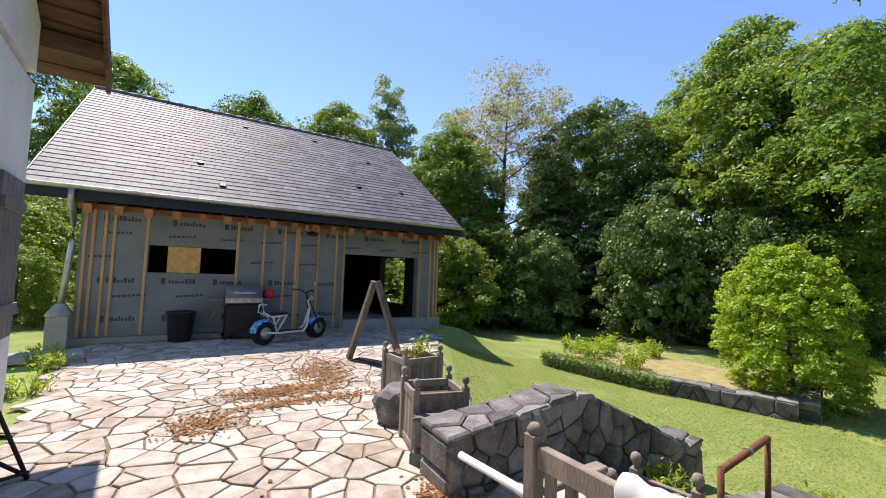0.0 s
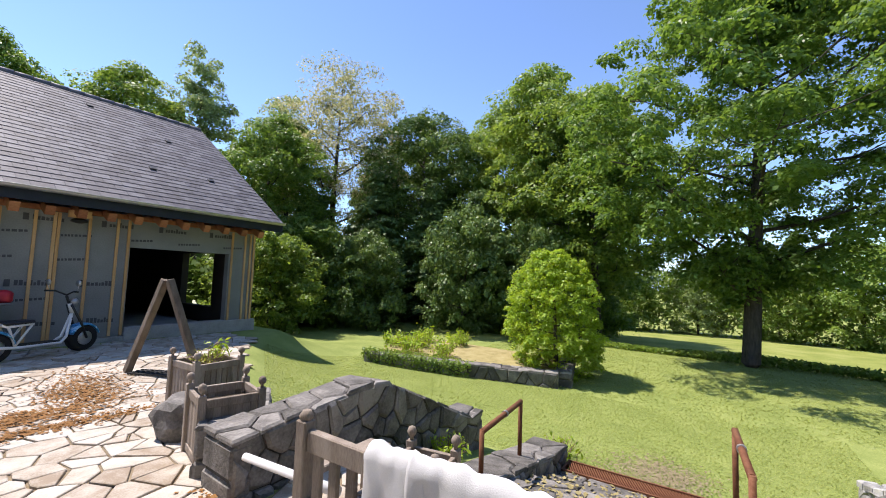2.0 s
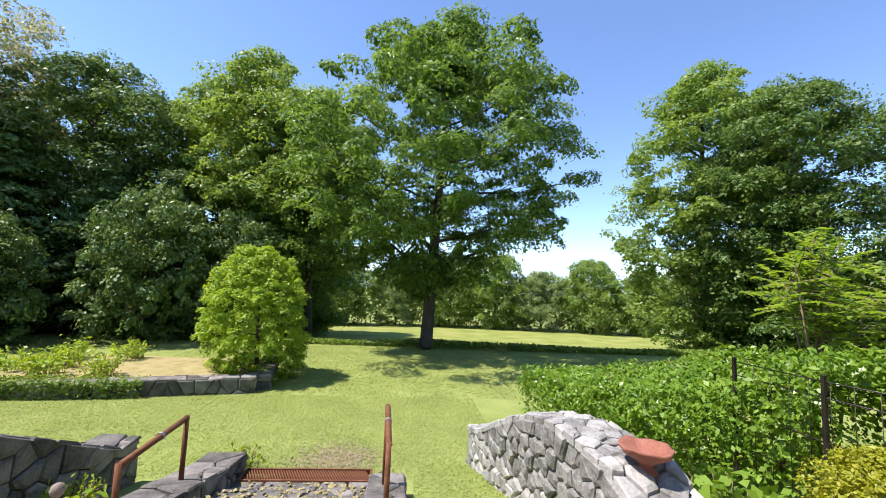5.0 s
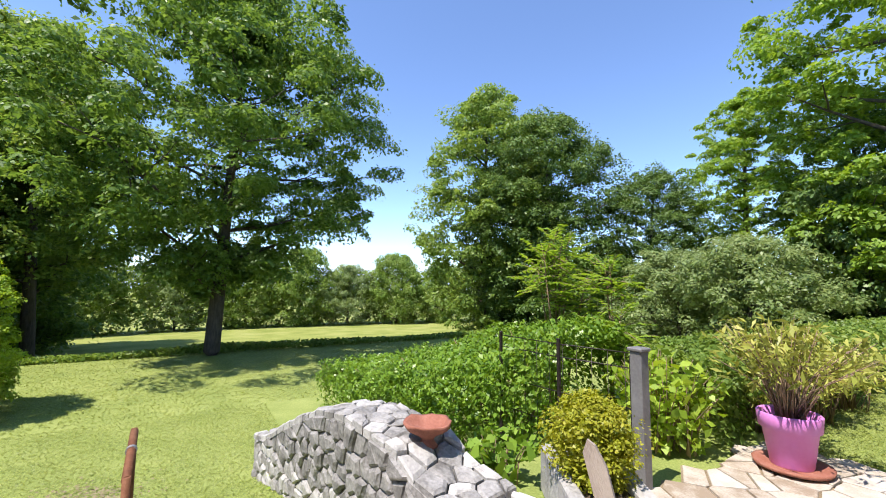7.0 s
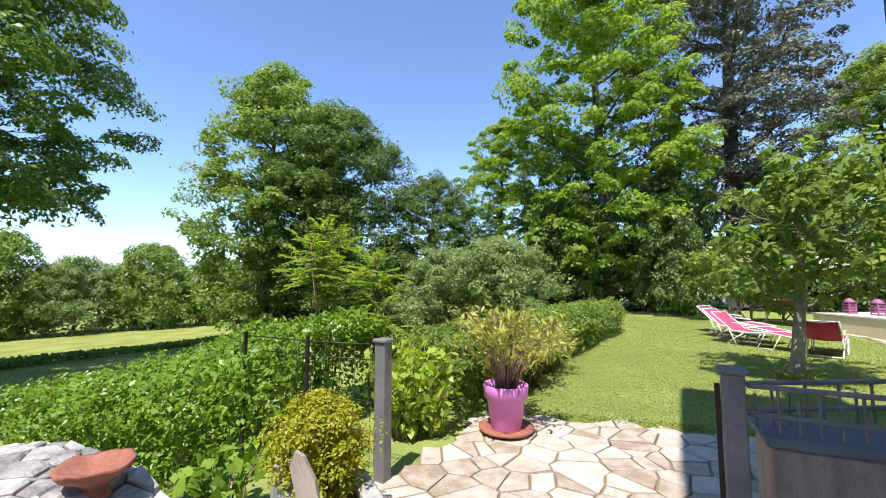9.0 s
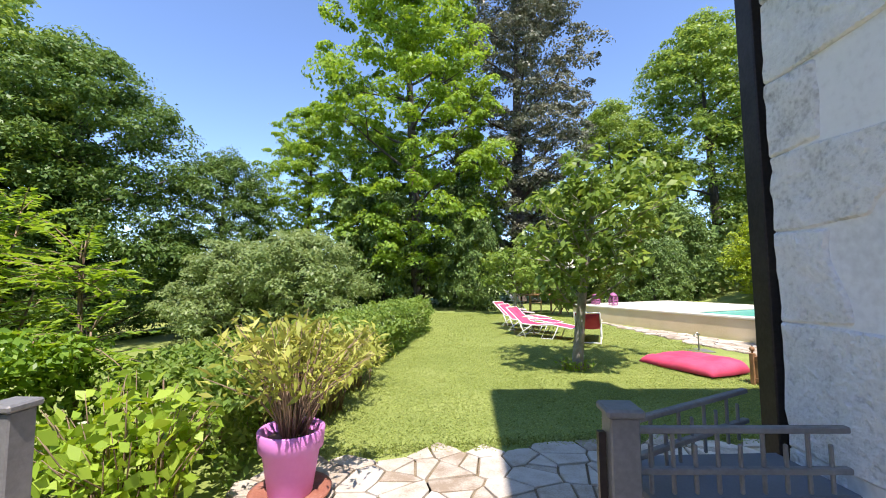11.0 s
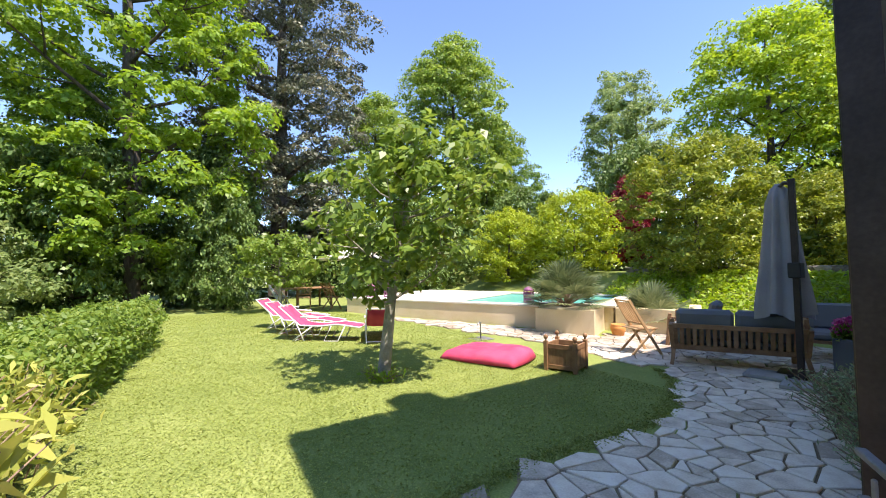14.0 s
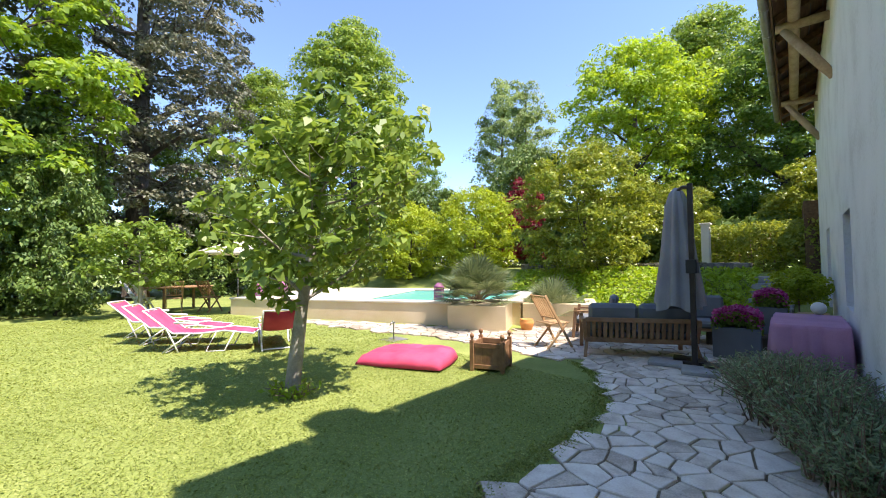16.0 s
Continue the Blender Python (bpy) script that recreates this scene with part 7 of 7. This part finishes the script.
for k, (a, b) in enumerate(((6.1, 0.55), (0.5, 0.6), (1.2, 0.7))):
    q = thing("lilac_lantern", PM @ pose(a, b, PT), "lilac metal lantern standing on the pool edge", "lantern", "lanterns by the pool")
    bm = B()
    box(bm, -0.11, -0.11, 0, 0.11, 0.11, 0.03, bev=0.005)
    for sx in (-1, 1):
        for sy in (-1, 1):
            box(bm, sx * 0.095 - 0.012, sy * 0.095 - 0.012, 0.03, sx * 0.095 + 0.012, sy * 0.095 + 0.012, 0.3)
    for j in range(3):
        box(bm, -0.10, -0.10, 0.06 + j * 0.08, 0.10, 0.10, 0.115 + j * 0.08, bev=0.004)
    part("cage", bm, M["cloth_lilac"], q)
    bm = B()
    lathe(bm, [(0.15, 0.3), (0.12, 0.36), (0.05, 0.42), (0.02, 0.43)], 8)
    part("roof", bm, M["cloth_lilac"], q)


def lounger(m, label, cloth):
    """A folding sun lounger: white tube frame and canvas sling."""
    t = thing("sun_lounger", m, label, "sun lounger", "sun loungers on the lawn")
    for s in (-0.29, 0.29):
        bm = B()
        tube(bm, [(-0.95, s, 0.82), (-0.45, s, 0.38), (0.0, s, 0.36), (0.45, s, 0.40), (0.95, s, 0.33)], [0.017] * 5, 8)
        part("side_rail", bm, M["white_paint"], t)
        bm = B()
        tube(bm, [(-0.55, s, 0.47), (-0.35, s, 0.015)], [0.015] * 2, 8)
        tube(bm, [(-0.15, s, 0.36), (-0.62, s, 0.015)], [0.015] * 2, 8)
        part("rear_leg", bm, M["white_paint"], t)
        bm = B()
        tube(bm, [(0.30, s, 0.385), (0.12, s, 0.015), (0.45, s, 0.015), (0.62, s, 0.38)], [0.015] * 4, 8)
        part("front_leg", bm, M["white_paint"], t)
        bm = B()
        tube(bm, [(-0.42, s * 1.08, 0.58), (0.0, s * 1.08, 0.56)], [0.02] * 2, 8)
        part("armrest", bm, M["white_paint"], t)
    for x, z in ((-0.95, 0.82), (0.95, 0.33), (-0.55, 0.03)):
        bm = B()
        tube(bm, [(x, -0.29, z), (x, 0.29, z)], [0.015] * 2, 8)
        part("cross_bar", bm, M["white_paint"], t)
    bm = B()
    pts = [(-0.93, 0.80), (-0.7, 0.585), (-0.47, 0.385), (-0.2, 0.345), (0.0, 0.345), (0.25, 0.365), (0.45, 0.385), (0.7, 0.355), (0.93, 0.325)]
    rows_ = []
    for x, z in pts:
        rows_.append([bm.verts.new((x, y, z - 0.03 * (1 - (y / 0.28) ** 2) + 0.012)) for y in (-0.275, -0.14, 0, 0.14, 0.275)])
    for r0_, r1_ in zip(rows_, rows_[1:]):
        for k in range(4):
            f = bm.faces.new((r0_[k], r0_[k + 1], r1_[k + 1], r1_[k]))
            f.smooth = True
    o = part("sling", bm, cloth, t, "magenta canvas sling")
    o.modifiers.new("thick", "SOLIDIFY").thickness = 0.006
    return t


def head_foot(h, f):
    h, f = Vector((*h, 0)), Vector((*f, 0))
    c = (h + f) / 2
    return pose(c.x, c.y, ground_z(c.x, c.y) + 0.0, 0, 0, math.degrees(math.atan2((f - h).y, (f - h).x))) @ Matrix.Diagonal((0.9, 0.9, 0.88, 1))


lounger(head_foot((0.25, -12.3), (-1.1, -11.35)), "white-framed sun lounger with magenta canvas", M["pink_cloth"])
lounger(head_foot((0.4, -13.3), (-0.95, -12.3)), "white-framed sun lounger with magenta canvas", M["pink_cloth"])
lounger(head_foot((0.5, -14.35), (-0.85, -13.3)), "white-framed sun lounger with magenta and white canvas", M["pink_cloth"])
lounger(head_foot((-1.15, -10.4), (-1.75, -12.2)), "white-framed sun lounger with magenta canvas turned away", M["pink_cloth"])
# beanbag mat
bm = B()
nu, nv = 30, 22
grid = []
for i in range(nu + 1):
    row = []
    for j in range(nv + 1):
        u, v = i / nu * 2 - 1, j / nv * 2 - 1
        e = max(0.0, 1 - abs(u) ** 6) ** 0.4 * max(0.0, 1 - abs(v) ** 6) ** 0.4
        z = 0.02 + 0.21 * e * (0.85 + 0.3 * (u + v) / 2) + (0.035 * noise.noise((u * 2.5, v * 2.5, 2)) + 0.014 * noise.noise((u * 8, v * 8, 5))) * e
        row.append(bm.verts.new((u * 0.78 * (1 - 0.06 * v * v), v * 0.52 * (1 - 0.08 * u * u), z)))
    grid.append(row)
for i in range(nu):
    for j in range(nv):
        f = bm.faces.new((grid[i][j], grid[i + 1][j], grid[i + 1][j + 1], grid[i][j + 1]))
        f.smooth = True
o = part("beanbag", bm, M["pink_cloth"])
o.modifiers.new("thick", "SOLIDIFY").thickness = 0.015
o.matrix_basis = pose(-2.35, -8.62, ground_z(-2.35, -8.62) + 0.01, 0, 0, 115) @ Matrix.Scale(0.92, 4)
tagged(o, "large magenta beanbag cushion lying on the lawn", "beanbag")
q = thing("tap_stand", pose(-3.3, -10.15, 0.06), "slim steel garden tap standing on a metal plate", "tap")
bm = B()
box(bm, -0.22, -0.2, 0, 0.22, 0.2, 0.012, bev=0.003)
part("base_plate", bm, M["grey_paint"], q)
bm = B()
tube(bm, [(0, 0, 0.012), (0, 0, 0.34), (0.03, 0, 0.37)], [0.016, 0.016, 0.014], 8)
part("pipe", bm, M["steel"], q)
bm = B()
tube(bm, [(-0.03, 0, 0.33), (0.07, 0, 0.33), (0.09, 0, 0.29)], [0.014, 0.013, 0.012], 8)
part("spout", bm, M["steel"], q)
# fig tree and small fig
fig = tree_meshes(171, 3.4, 1.45, 0.36, 36, 4400, 0.13, M["fig_leaf"], M["pale_bark"], 0.085, "round", 22, 0.20, 1.0, 0.45, 0.3)
for me in fig:
    for v in me.vertices:
        k = 0.62 * max(0.0, v.co.z / 3.4) ** 1.3
        v.co.x -= 0.72 * k
        v.co.y += 0.69 * k
plant_tree(fig, "fig_tree", put_on(-0.45, -8.52), "fig tree with pale trunk and sparse large leaves", "tree")
sf = tree_meshes(172, 2.5, 1.3, 0.35, 34, 3600, 0.14, M["fig_leaf"], M["pale_bark"], 0.06, "round", 14, 0.28, 0.9)
plant_tree(sf, "fig_tree", put_on(-0.4, -17.4, 0, 140), "small fig tree behind the sun loungers", "tree")
sprigs("tree_foot_weeds", put_on(-0.4, -8.45), 40, 0.16, 0.35, 0.07, M["bush_leaf"], "tuft of weeds round the fig trunk", 173, per=5, leaf_from=0.1, rad0=0.25, aspect=0.5)


def folding_chair(m, label, mat):
    """A wooden folding chair with slatted seat and back."""
    t = thing("folding_chair", m, label, "chair", "wooden folding chairs")
    for s in (-0.21, 0.21):
        bm = B()
        beam(bm, (-0.30, s, 0.95), (0.28, s, 0.0), 0.022, 0.045, (1, 0, 0))
        part("back_leg", bm, mat, t)
        bm = B()
        beam(bm, (0.20, s * 0.86, 0.45), (-0.26, s * 0.86, 0.0), 0.022, 0.04, (1, 0, 0))
        part("front_leg", bm, mat, t)
    for k in range(6):
        bm = B()
        box(bm, -0.20 + k * 0.075, -0.2, 0.44, -0.135 + k * 0.075, 0.2, 0.46, bev=0.004)
        part("seat_slat", bm, mat, t)
    for k in range(7):
        y = -0.17 + k * 0.34 / 6
        bm = B()
        beam(bm, (-0.27, y, 0.90), (-0.06, y, 0.555), 0.03, 0.012, (0, 1, 0))
        part("back_slat", bm, mat, t)
    for x, z in ((-0.285, 0.93), (-0.05, 0.54)):
        bm = B()
        beam(bm, (x, -0.21, z), (x, 0.21, z), 0.05, 0.02)
        part("back_rail", bm, mat, t)
    return t


folding_chair(pose(-4.85, -7.55, 0.03, 0, 0, 158), "pale teak folding chair on the patio paving", M["light_teak"])
folding_chair(pose(-1.2, -17.6, ground_z(-1.2, -17.6), 0, 0, -100), "pale teak folding chair at the far dining table", M["light_teak"])
folding_chair(pose(-2.05, -17.35, ground_z(-2.05, -17.35), 0, 0, -150), "brown teak folding chair at the far dining table", M["teak"])
folding_chair(pose(-0.6, -18.3, ground_z(-0.6, -18.3), 0, 0, 190), "white folding chair at the far dining table", M["white_paint"])
folding_chair(pose(-0.45, -18.9, ground_z(-0.45, -18.9), 0, 0, 165), "white folding chair at the far dining table", M["white_paint"])
q = thing("dining_table", put_on(-1.55, -18.5, 0, 20), "long dark garden dining table behind the loungers", "table")
bm = B()
box(bm, -0.8, -0.45, 0.70, 0.8, 0.45, 0.74, bev=0.008)
part("tabletop", bm, M["teak"], q)
for sx in (-0.7, 0.7):
    for sy in (-0.38, 0.38):
        bm = B()
        box(bm, sx - 0.03, sy - 0.03, 0, sx + 0.03, sy + 0.03, 0.70, bev=0.004)
        part("leg", bm, M["teak"], q)
q = thing("open_parasol", put_on(-2.6, -16.6), "open cream garden parasol by the pool's end", "parasol")
bm = B()
tube(bm, [(0, 0, 0), (0, 0, 2.1)], [0.022, 0.022], 8)
part("pole", bm, M["grey_paint"], q)
bm = B()
lathe(bm, [(0.25, 0), (0.25, 0.05), (0.04, 0.07)], 20)
part("base", bm, M["dark_steel"], q)
bm = B()
lathe(bm, [(1.15, 1.72), (1.16, 1.78), (0.6, 1.98), (0.03, 2.14)], 8)
part("canopy", bm, M["coping"], q, "cream canvas canopy")

# lounge corner
def sofa(m, w, label, name="garden_sofa"):
    """A slatted teak sofa seen from its back, with grey cushions."""
    t = thing(name, m, label, "sofa" if name == "garden_sofa" else "armchair")
    for x in (-w / 2, w / 2):
        bm = B()
        beam(bm, (x, 0.42, 0.0), (x, 0.36, 0.62), 0.06, 0.06, (1, 0, 0))
        part("front_leg", bm, M["teak"], t)
        bm = B()
        beam(bm, (x * 1.03, -0.50, 0.0), (x * 0.97, -0.36, 0.28), 0.05, 0.05, (1, 0, 0))
        beam(bm, (x * 1.0, -0.385, 0.26), (x * 1.03, -0.46, 0.62), 0.055, 0.055, (1, 0, 0))
        part("back_leg", bm, M["teak"], t)
        bm = B()
        beam(bm, (x * 1.03, -0.46, 0.56), (x, 0.40, 0.54), 0.07, 0.035)
        part("armrest", bm, M["teak"], t)
    for z, y in ((0.60, -0.455), (0.27, -0.40)):
        bm = B()
        beam(bm, (-w / 2, y, z), (w / 2, y, z), 0.035, 0.07)
        part("back_rail", bm, M["teak"], t)
    n = int(w / 0.085)
    for k in range(n):
        x = -w / 2 + w * (k + 0.5) / n
        bm = B()
        beam(bm, (x, -0.40, 0.30), (x, -0.452, 0.57), 0.055, 0.016, (0, 1, 0), 0.003)
        part("back_slat", bm, M["teak"], t)
    bm = B()
    box(bm, -w / 2 + 0.04, -0.38, 0.25, w / 2 - 0.04, 0.38, 0.30, bev=0.006)
    part("seat_frame", bm, M["teak"], t)
    nc = 2 if w > 1.2 else 1
    for k in range(nc):
        x0_, x1_ = -w / 2 + 0.05 + (w - 0.1) * k / nc, -w / 2 + 0.05 + (w - 0.1) * (k + 1) / nc
        bm = B()
        box(bm, x0_ + 0.005, -0.34, 0.30, x1_ - 0.005, 0.38, 0.43, bev=0.04)
        part("seat_cushion", bm, M["cushion"], t)
        bm = B()
        box(bm, x0_ + 0.01, -0.1, -0.22, x1_ - 0.01, 0.07, 0.24, Matrix.Translation((0, -0.30, 0.62)) @ Matrix.Rotation(radians(12), 4, "X"), 0.05)
        part("back_cushion", bm, M["cushion"], t)
    return t


sofa(pose(-5.35, -6.3, 0.03, 0, 0, 120), 1.62, "brown slatted teak sofa with slate-grey cushions")
sofa(pose(-6.4, -7.4, 0.03, 0, 0, 200), 0.75, "teak armchair with slate-grey cushions", "garden_armchair")
sofa(pose(-7.2, -5.6, 0.03, 0, 0, -70), 0.75, "teak armchair with slate-grey cushions", "garden_armchair")
q = thing("closed_parasol", pose(-4.95, -5.35, 0.03), "tall closed grey cantilever parasol on concrete slabs", "parasol")
for k, (dx, dy, rz) in enumerate(((-0.3, -0.12, 12), (0.3, 0.14, 12), (-0.05, 0.34, 12), (0.05, -0.36, 12))):
    bm = B()
    box(bm, -0.22, -0.22, 0, 0.22, 0.22, 0.05, pose(dx, dy, 0, 0, 0, rz), 0.008)
    part("base_slab", bm, M["concrete"] if k % 2 else M["dark_steel"], q)
bm = B()
beam(bm, (0.02, 0.02, 0.0), (0.02, 0.02, 2.66), 0.07, 0.05)
part("pole", bm, M["dark_steel"], q)
bm = B()
box(bm, -0.05, -0.05, 1.35, 0.09, 0.09, 1.55, bev=0.01)
part("crank_box", bm, M["black"], q)
bm = B()
tube(bm, [(0.02, 0.02, 2.6), (-0.1, -0.1, 2.64), (-0.24, -0.22, 2.6)], [0.025] * 3, 8)
part("arm", bm, M["dark_steel"], q)
bm = B()
rings = []
for k, (r, z) in enumerate(((0.03, 2.66), (0.10, 2.58), (0.13, 2.44), (0.14, 2.40), (0.155, 2.2), (0.21, 1.6), (0.29, 0.98), (0.30, 0.82))):
    rings.append([bm.verts.new((-0.24 + math.cos(a) * r * (1 + 0.22 * math.cos(a * 8) * min(1, k / 3)), -0.22 + math.sin(a) * r * (1 + 0.22 * math.cos(a * 8) * min(1, k / 3)), z + (0.05 * math.cos(a * 4) if k == 7 else 0))) for a in [j * math.tau / 48 for j in range(48)]])
for r0_, r1_ in zip(rings, rings[1:]):
    for k in range(48):
        f = bm.faces.new((r0_[k], r0_[(k + 1) % 48], r1_[(k + 1) % 48], r1_[k]))
        f.smooth = True
bm.faces.new(rings[0])
part("canopy", bm, M["grey_cloth"], q, "folded grey canvas canopy")
# troughs with flowers
for x, y, z, w, lab in ((-6.15, -5.0, 0.03, 0.62, "dark trough planter full of pink flowers"), (-7.6, -4.7, 0.25, 0.46, "grey trough planter with pink flowers")):
    q = thing("flower_trough", pose(x, y, z, 0, 0, 95), lab, "planter", "flower troughs")
    bm = B()
    for a in ((-w / 2, -0.24, 0, w / 2, -0.19, 0.48), (-w / 2, 0.19, 0, w / 2, 0.24, 0.48), (-w / 2, -0.19, 0, -w / 2 + 0.05, 0.19, 0.48), (w / 2 - 0.05, -0.19, 0, w / 2, 0.19, 0.48), (-w / 2 + 0.05, -0.19, 0, w / 2 - 0.05, 0.19, 0.40)):
        box(bm, *a, bev=0.008)
    part("trough", bm, M["cushion"], q)
    rng = np.random.default_rng(int(abs(x) * 10))
    n = 2600
    P = np.stack([(rng.random(n) - 0.5) * w * 1.05, (rng.random(n) - 0.5) * 0.5, 0.42 + rng.random(n) * 0.22], 1)
    P[:, 2] += 0.12 * (1 - (P[:, 0] / (w * 0.55)) ** 2)
    part_f = linked("flowers", leaf_mesh("flowers", P[:1200] + np.array((0, 0, 0.05)), rng.normal(size=(1200, 3)) + np.array((0, 0, 0.8)), 0.05, M["flower"], 0.8, rng=rng), q, "pink blossoms")
    linked("leaves", leaf_mesh("leaves", P[1200:] - np.array((0, 0, 0.04)), rng.normal(size=(n - 1200, 3)) + np.array((0, 0, 0.5)), 0.07, M["mid_leaf"], 0.6, rng=rng), q)
bm = B()
box(bm, -9.1, -5.6, 0, -7.0, -4.2, 0.25, bev=0.02)
tagged(part("raised_planting_bed", bm, M["soil"]), "low planted earth bed beside the house", "bed", kind="structure")
# table with mauve cloth
q = thing("cloth_covered_table", pose(-5.35, -4.12, 0.03, 0, 0, 3), "table covered by a mauve table cloth against the wall", "table")
for sx in (-0.62, 0.62):
    for sy in (-0.28, 0.28):
        bm = B()
        box(bm, sx - 0.025, sy - 0.025, 0, sx + 0.025, sy + 0.025, 0.72)
        part("leg", bm, M["teak"], q)
bm = B()
box(bm, -0.68, -0.34, 0.72, 0.68, 0.34, 0.745, bev=0.004)
part("tabletop", bm, M["teak"], q)
bm = B()
rings = []
NN = 96
for z, grow in ((0.752, 0.0), (0.748, 0.012), (0.70, 0.02), (0.5, 0.035), (0.2, 0.05)):
    ring = []
    for k in range(NN):
        a = k * math.tau / NN
        cx_, cy_ = math.cos(a), math.sin(a)
        s_ = 1 / max(abs(cx_), abs(cy_))
        px, py = cx_ * s_ * 0.69, cy_ * s_ * 0.35
        wv = grow * (1 + 0.6 * math.sin(k * 0.9) + 0.3 * math.sin(k * 2.3))
        nl = math.hypot(px, py)
        ring.append(bm.verts.new((px * (1 + wv / nl), py * (1 + wv / nl), z + (0.02 * math.sin(k * 0.37) if z < 0.3 else 0))))
    rings.append(ring)
for r0_, r1_ in zip(rings, rings[1:]):
    for k in range(NN):
        f = bm.faces.new((r0_[k], r0_[(k + 1) % NN], r1_[(k + 1) % NN], r1_[k]))
        f.smooth = True
bm.faces.new(rings[0])
o = part("table_cloth", bm, M["mauve_cloth"])
o.matrix_basis = pose(-5.35, -4.12, 0.03, 0, 0, 3)
o.modifiers.new("thick", "SOLIDIFY").thickness = 0.004
tagged(o, "mauve cloth hanging in folds over a table", "table cloth")
q = thing("side_table", pose(-7.0, -4.12, 0.27), "small brown table with a white globe lamp", "table")
bm = B()
box(bm, -0.3, -0.2, 0, 0.3, 0.2, 0.42, bev=0.008)
part("body", bm, M["light_teak"], q)
bm = B()
bmesh.ops.create_uvsphere(bm, u_segments=20, v_segments=12, radius=0.1)
for f in bm.faces:
    f.smooth = True
o = part("globe_lamp", bm, M["white_paint"])
o.matrix_basis = pose(-7.0, -4.05, 0.79)
tagged(o, "white globe lamp on a small table", "lamp")
# herbs along the house
for k, (x, y, s) in enumerate(((-2.6, -3.9, 1.0), (-3.1, -4.2, 1.1), (-3.7, -4.1, 1.0), (-2.1, -3.75, 0.8), (-4.0, -4.45, 0.8))):
    sprigs("herb_bush", pose(x, y, 0.0), 190, 0.66 * s, 0.62 * s, 0.05, M["lavender"], "grey-green feathery herb bush along the house", 180 + k, per=30, leaf_from=0.15, rad0=0.3, aspect=0.24, category="bush")
me = tree_meshes(191, 0.7, 0.5, 0.02, 24, 5000, 0.06, M["lime_leaf"], M["twig"], 0.02, "round", 10, 0.4)
plant_tree(me, "golden_shrub", pose(-8.4, -4.35, 0.7), "round yellow-green shrub by the bank steps", "shrub")
# steps up the bank and its wall
q = thing("bank_steps", pose(-9.6, -5.0, 0), "narrow stone steps climbing the planted bank", "steps", kind="structure")
for k in range(7):
    bm = B()
    box(bm, -9.15 - k * 0.32, -5.3, 0, -8.8 - k * 0.32, -4.5, 0.16 * (k + 1) + 0.05, bev=0.015)
    child(part("step", bm, M["concrete"]), q)
rubble_wall("wall_bank", (-13.2, -13.5), (-13.0, -5.6), [(0, 1.5), (1, 1.5)], 0.35, 1.0, "low grey stone wall on top of the bank", M["stone"], 0.3, 195, cap=True)
bm = B()
box(bm, -0.11, -0.11, 0, 0.11, 0.11, 1.5, bev=0.01)
box(bm, -0.15, -0.15, 1.5, 0.15, 0.15, 1.56, bev=0.01)
o = part("stone_pillar", bm, M["coping"])
o.matrix_basis = put_on(-13.0, -6.7, -0.02)
tagged(o, "pale square pergola pillar on the bank", "pillar")
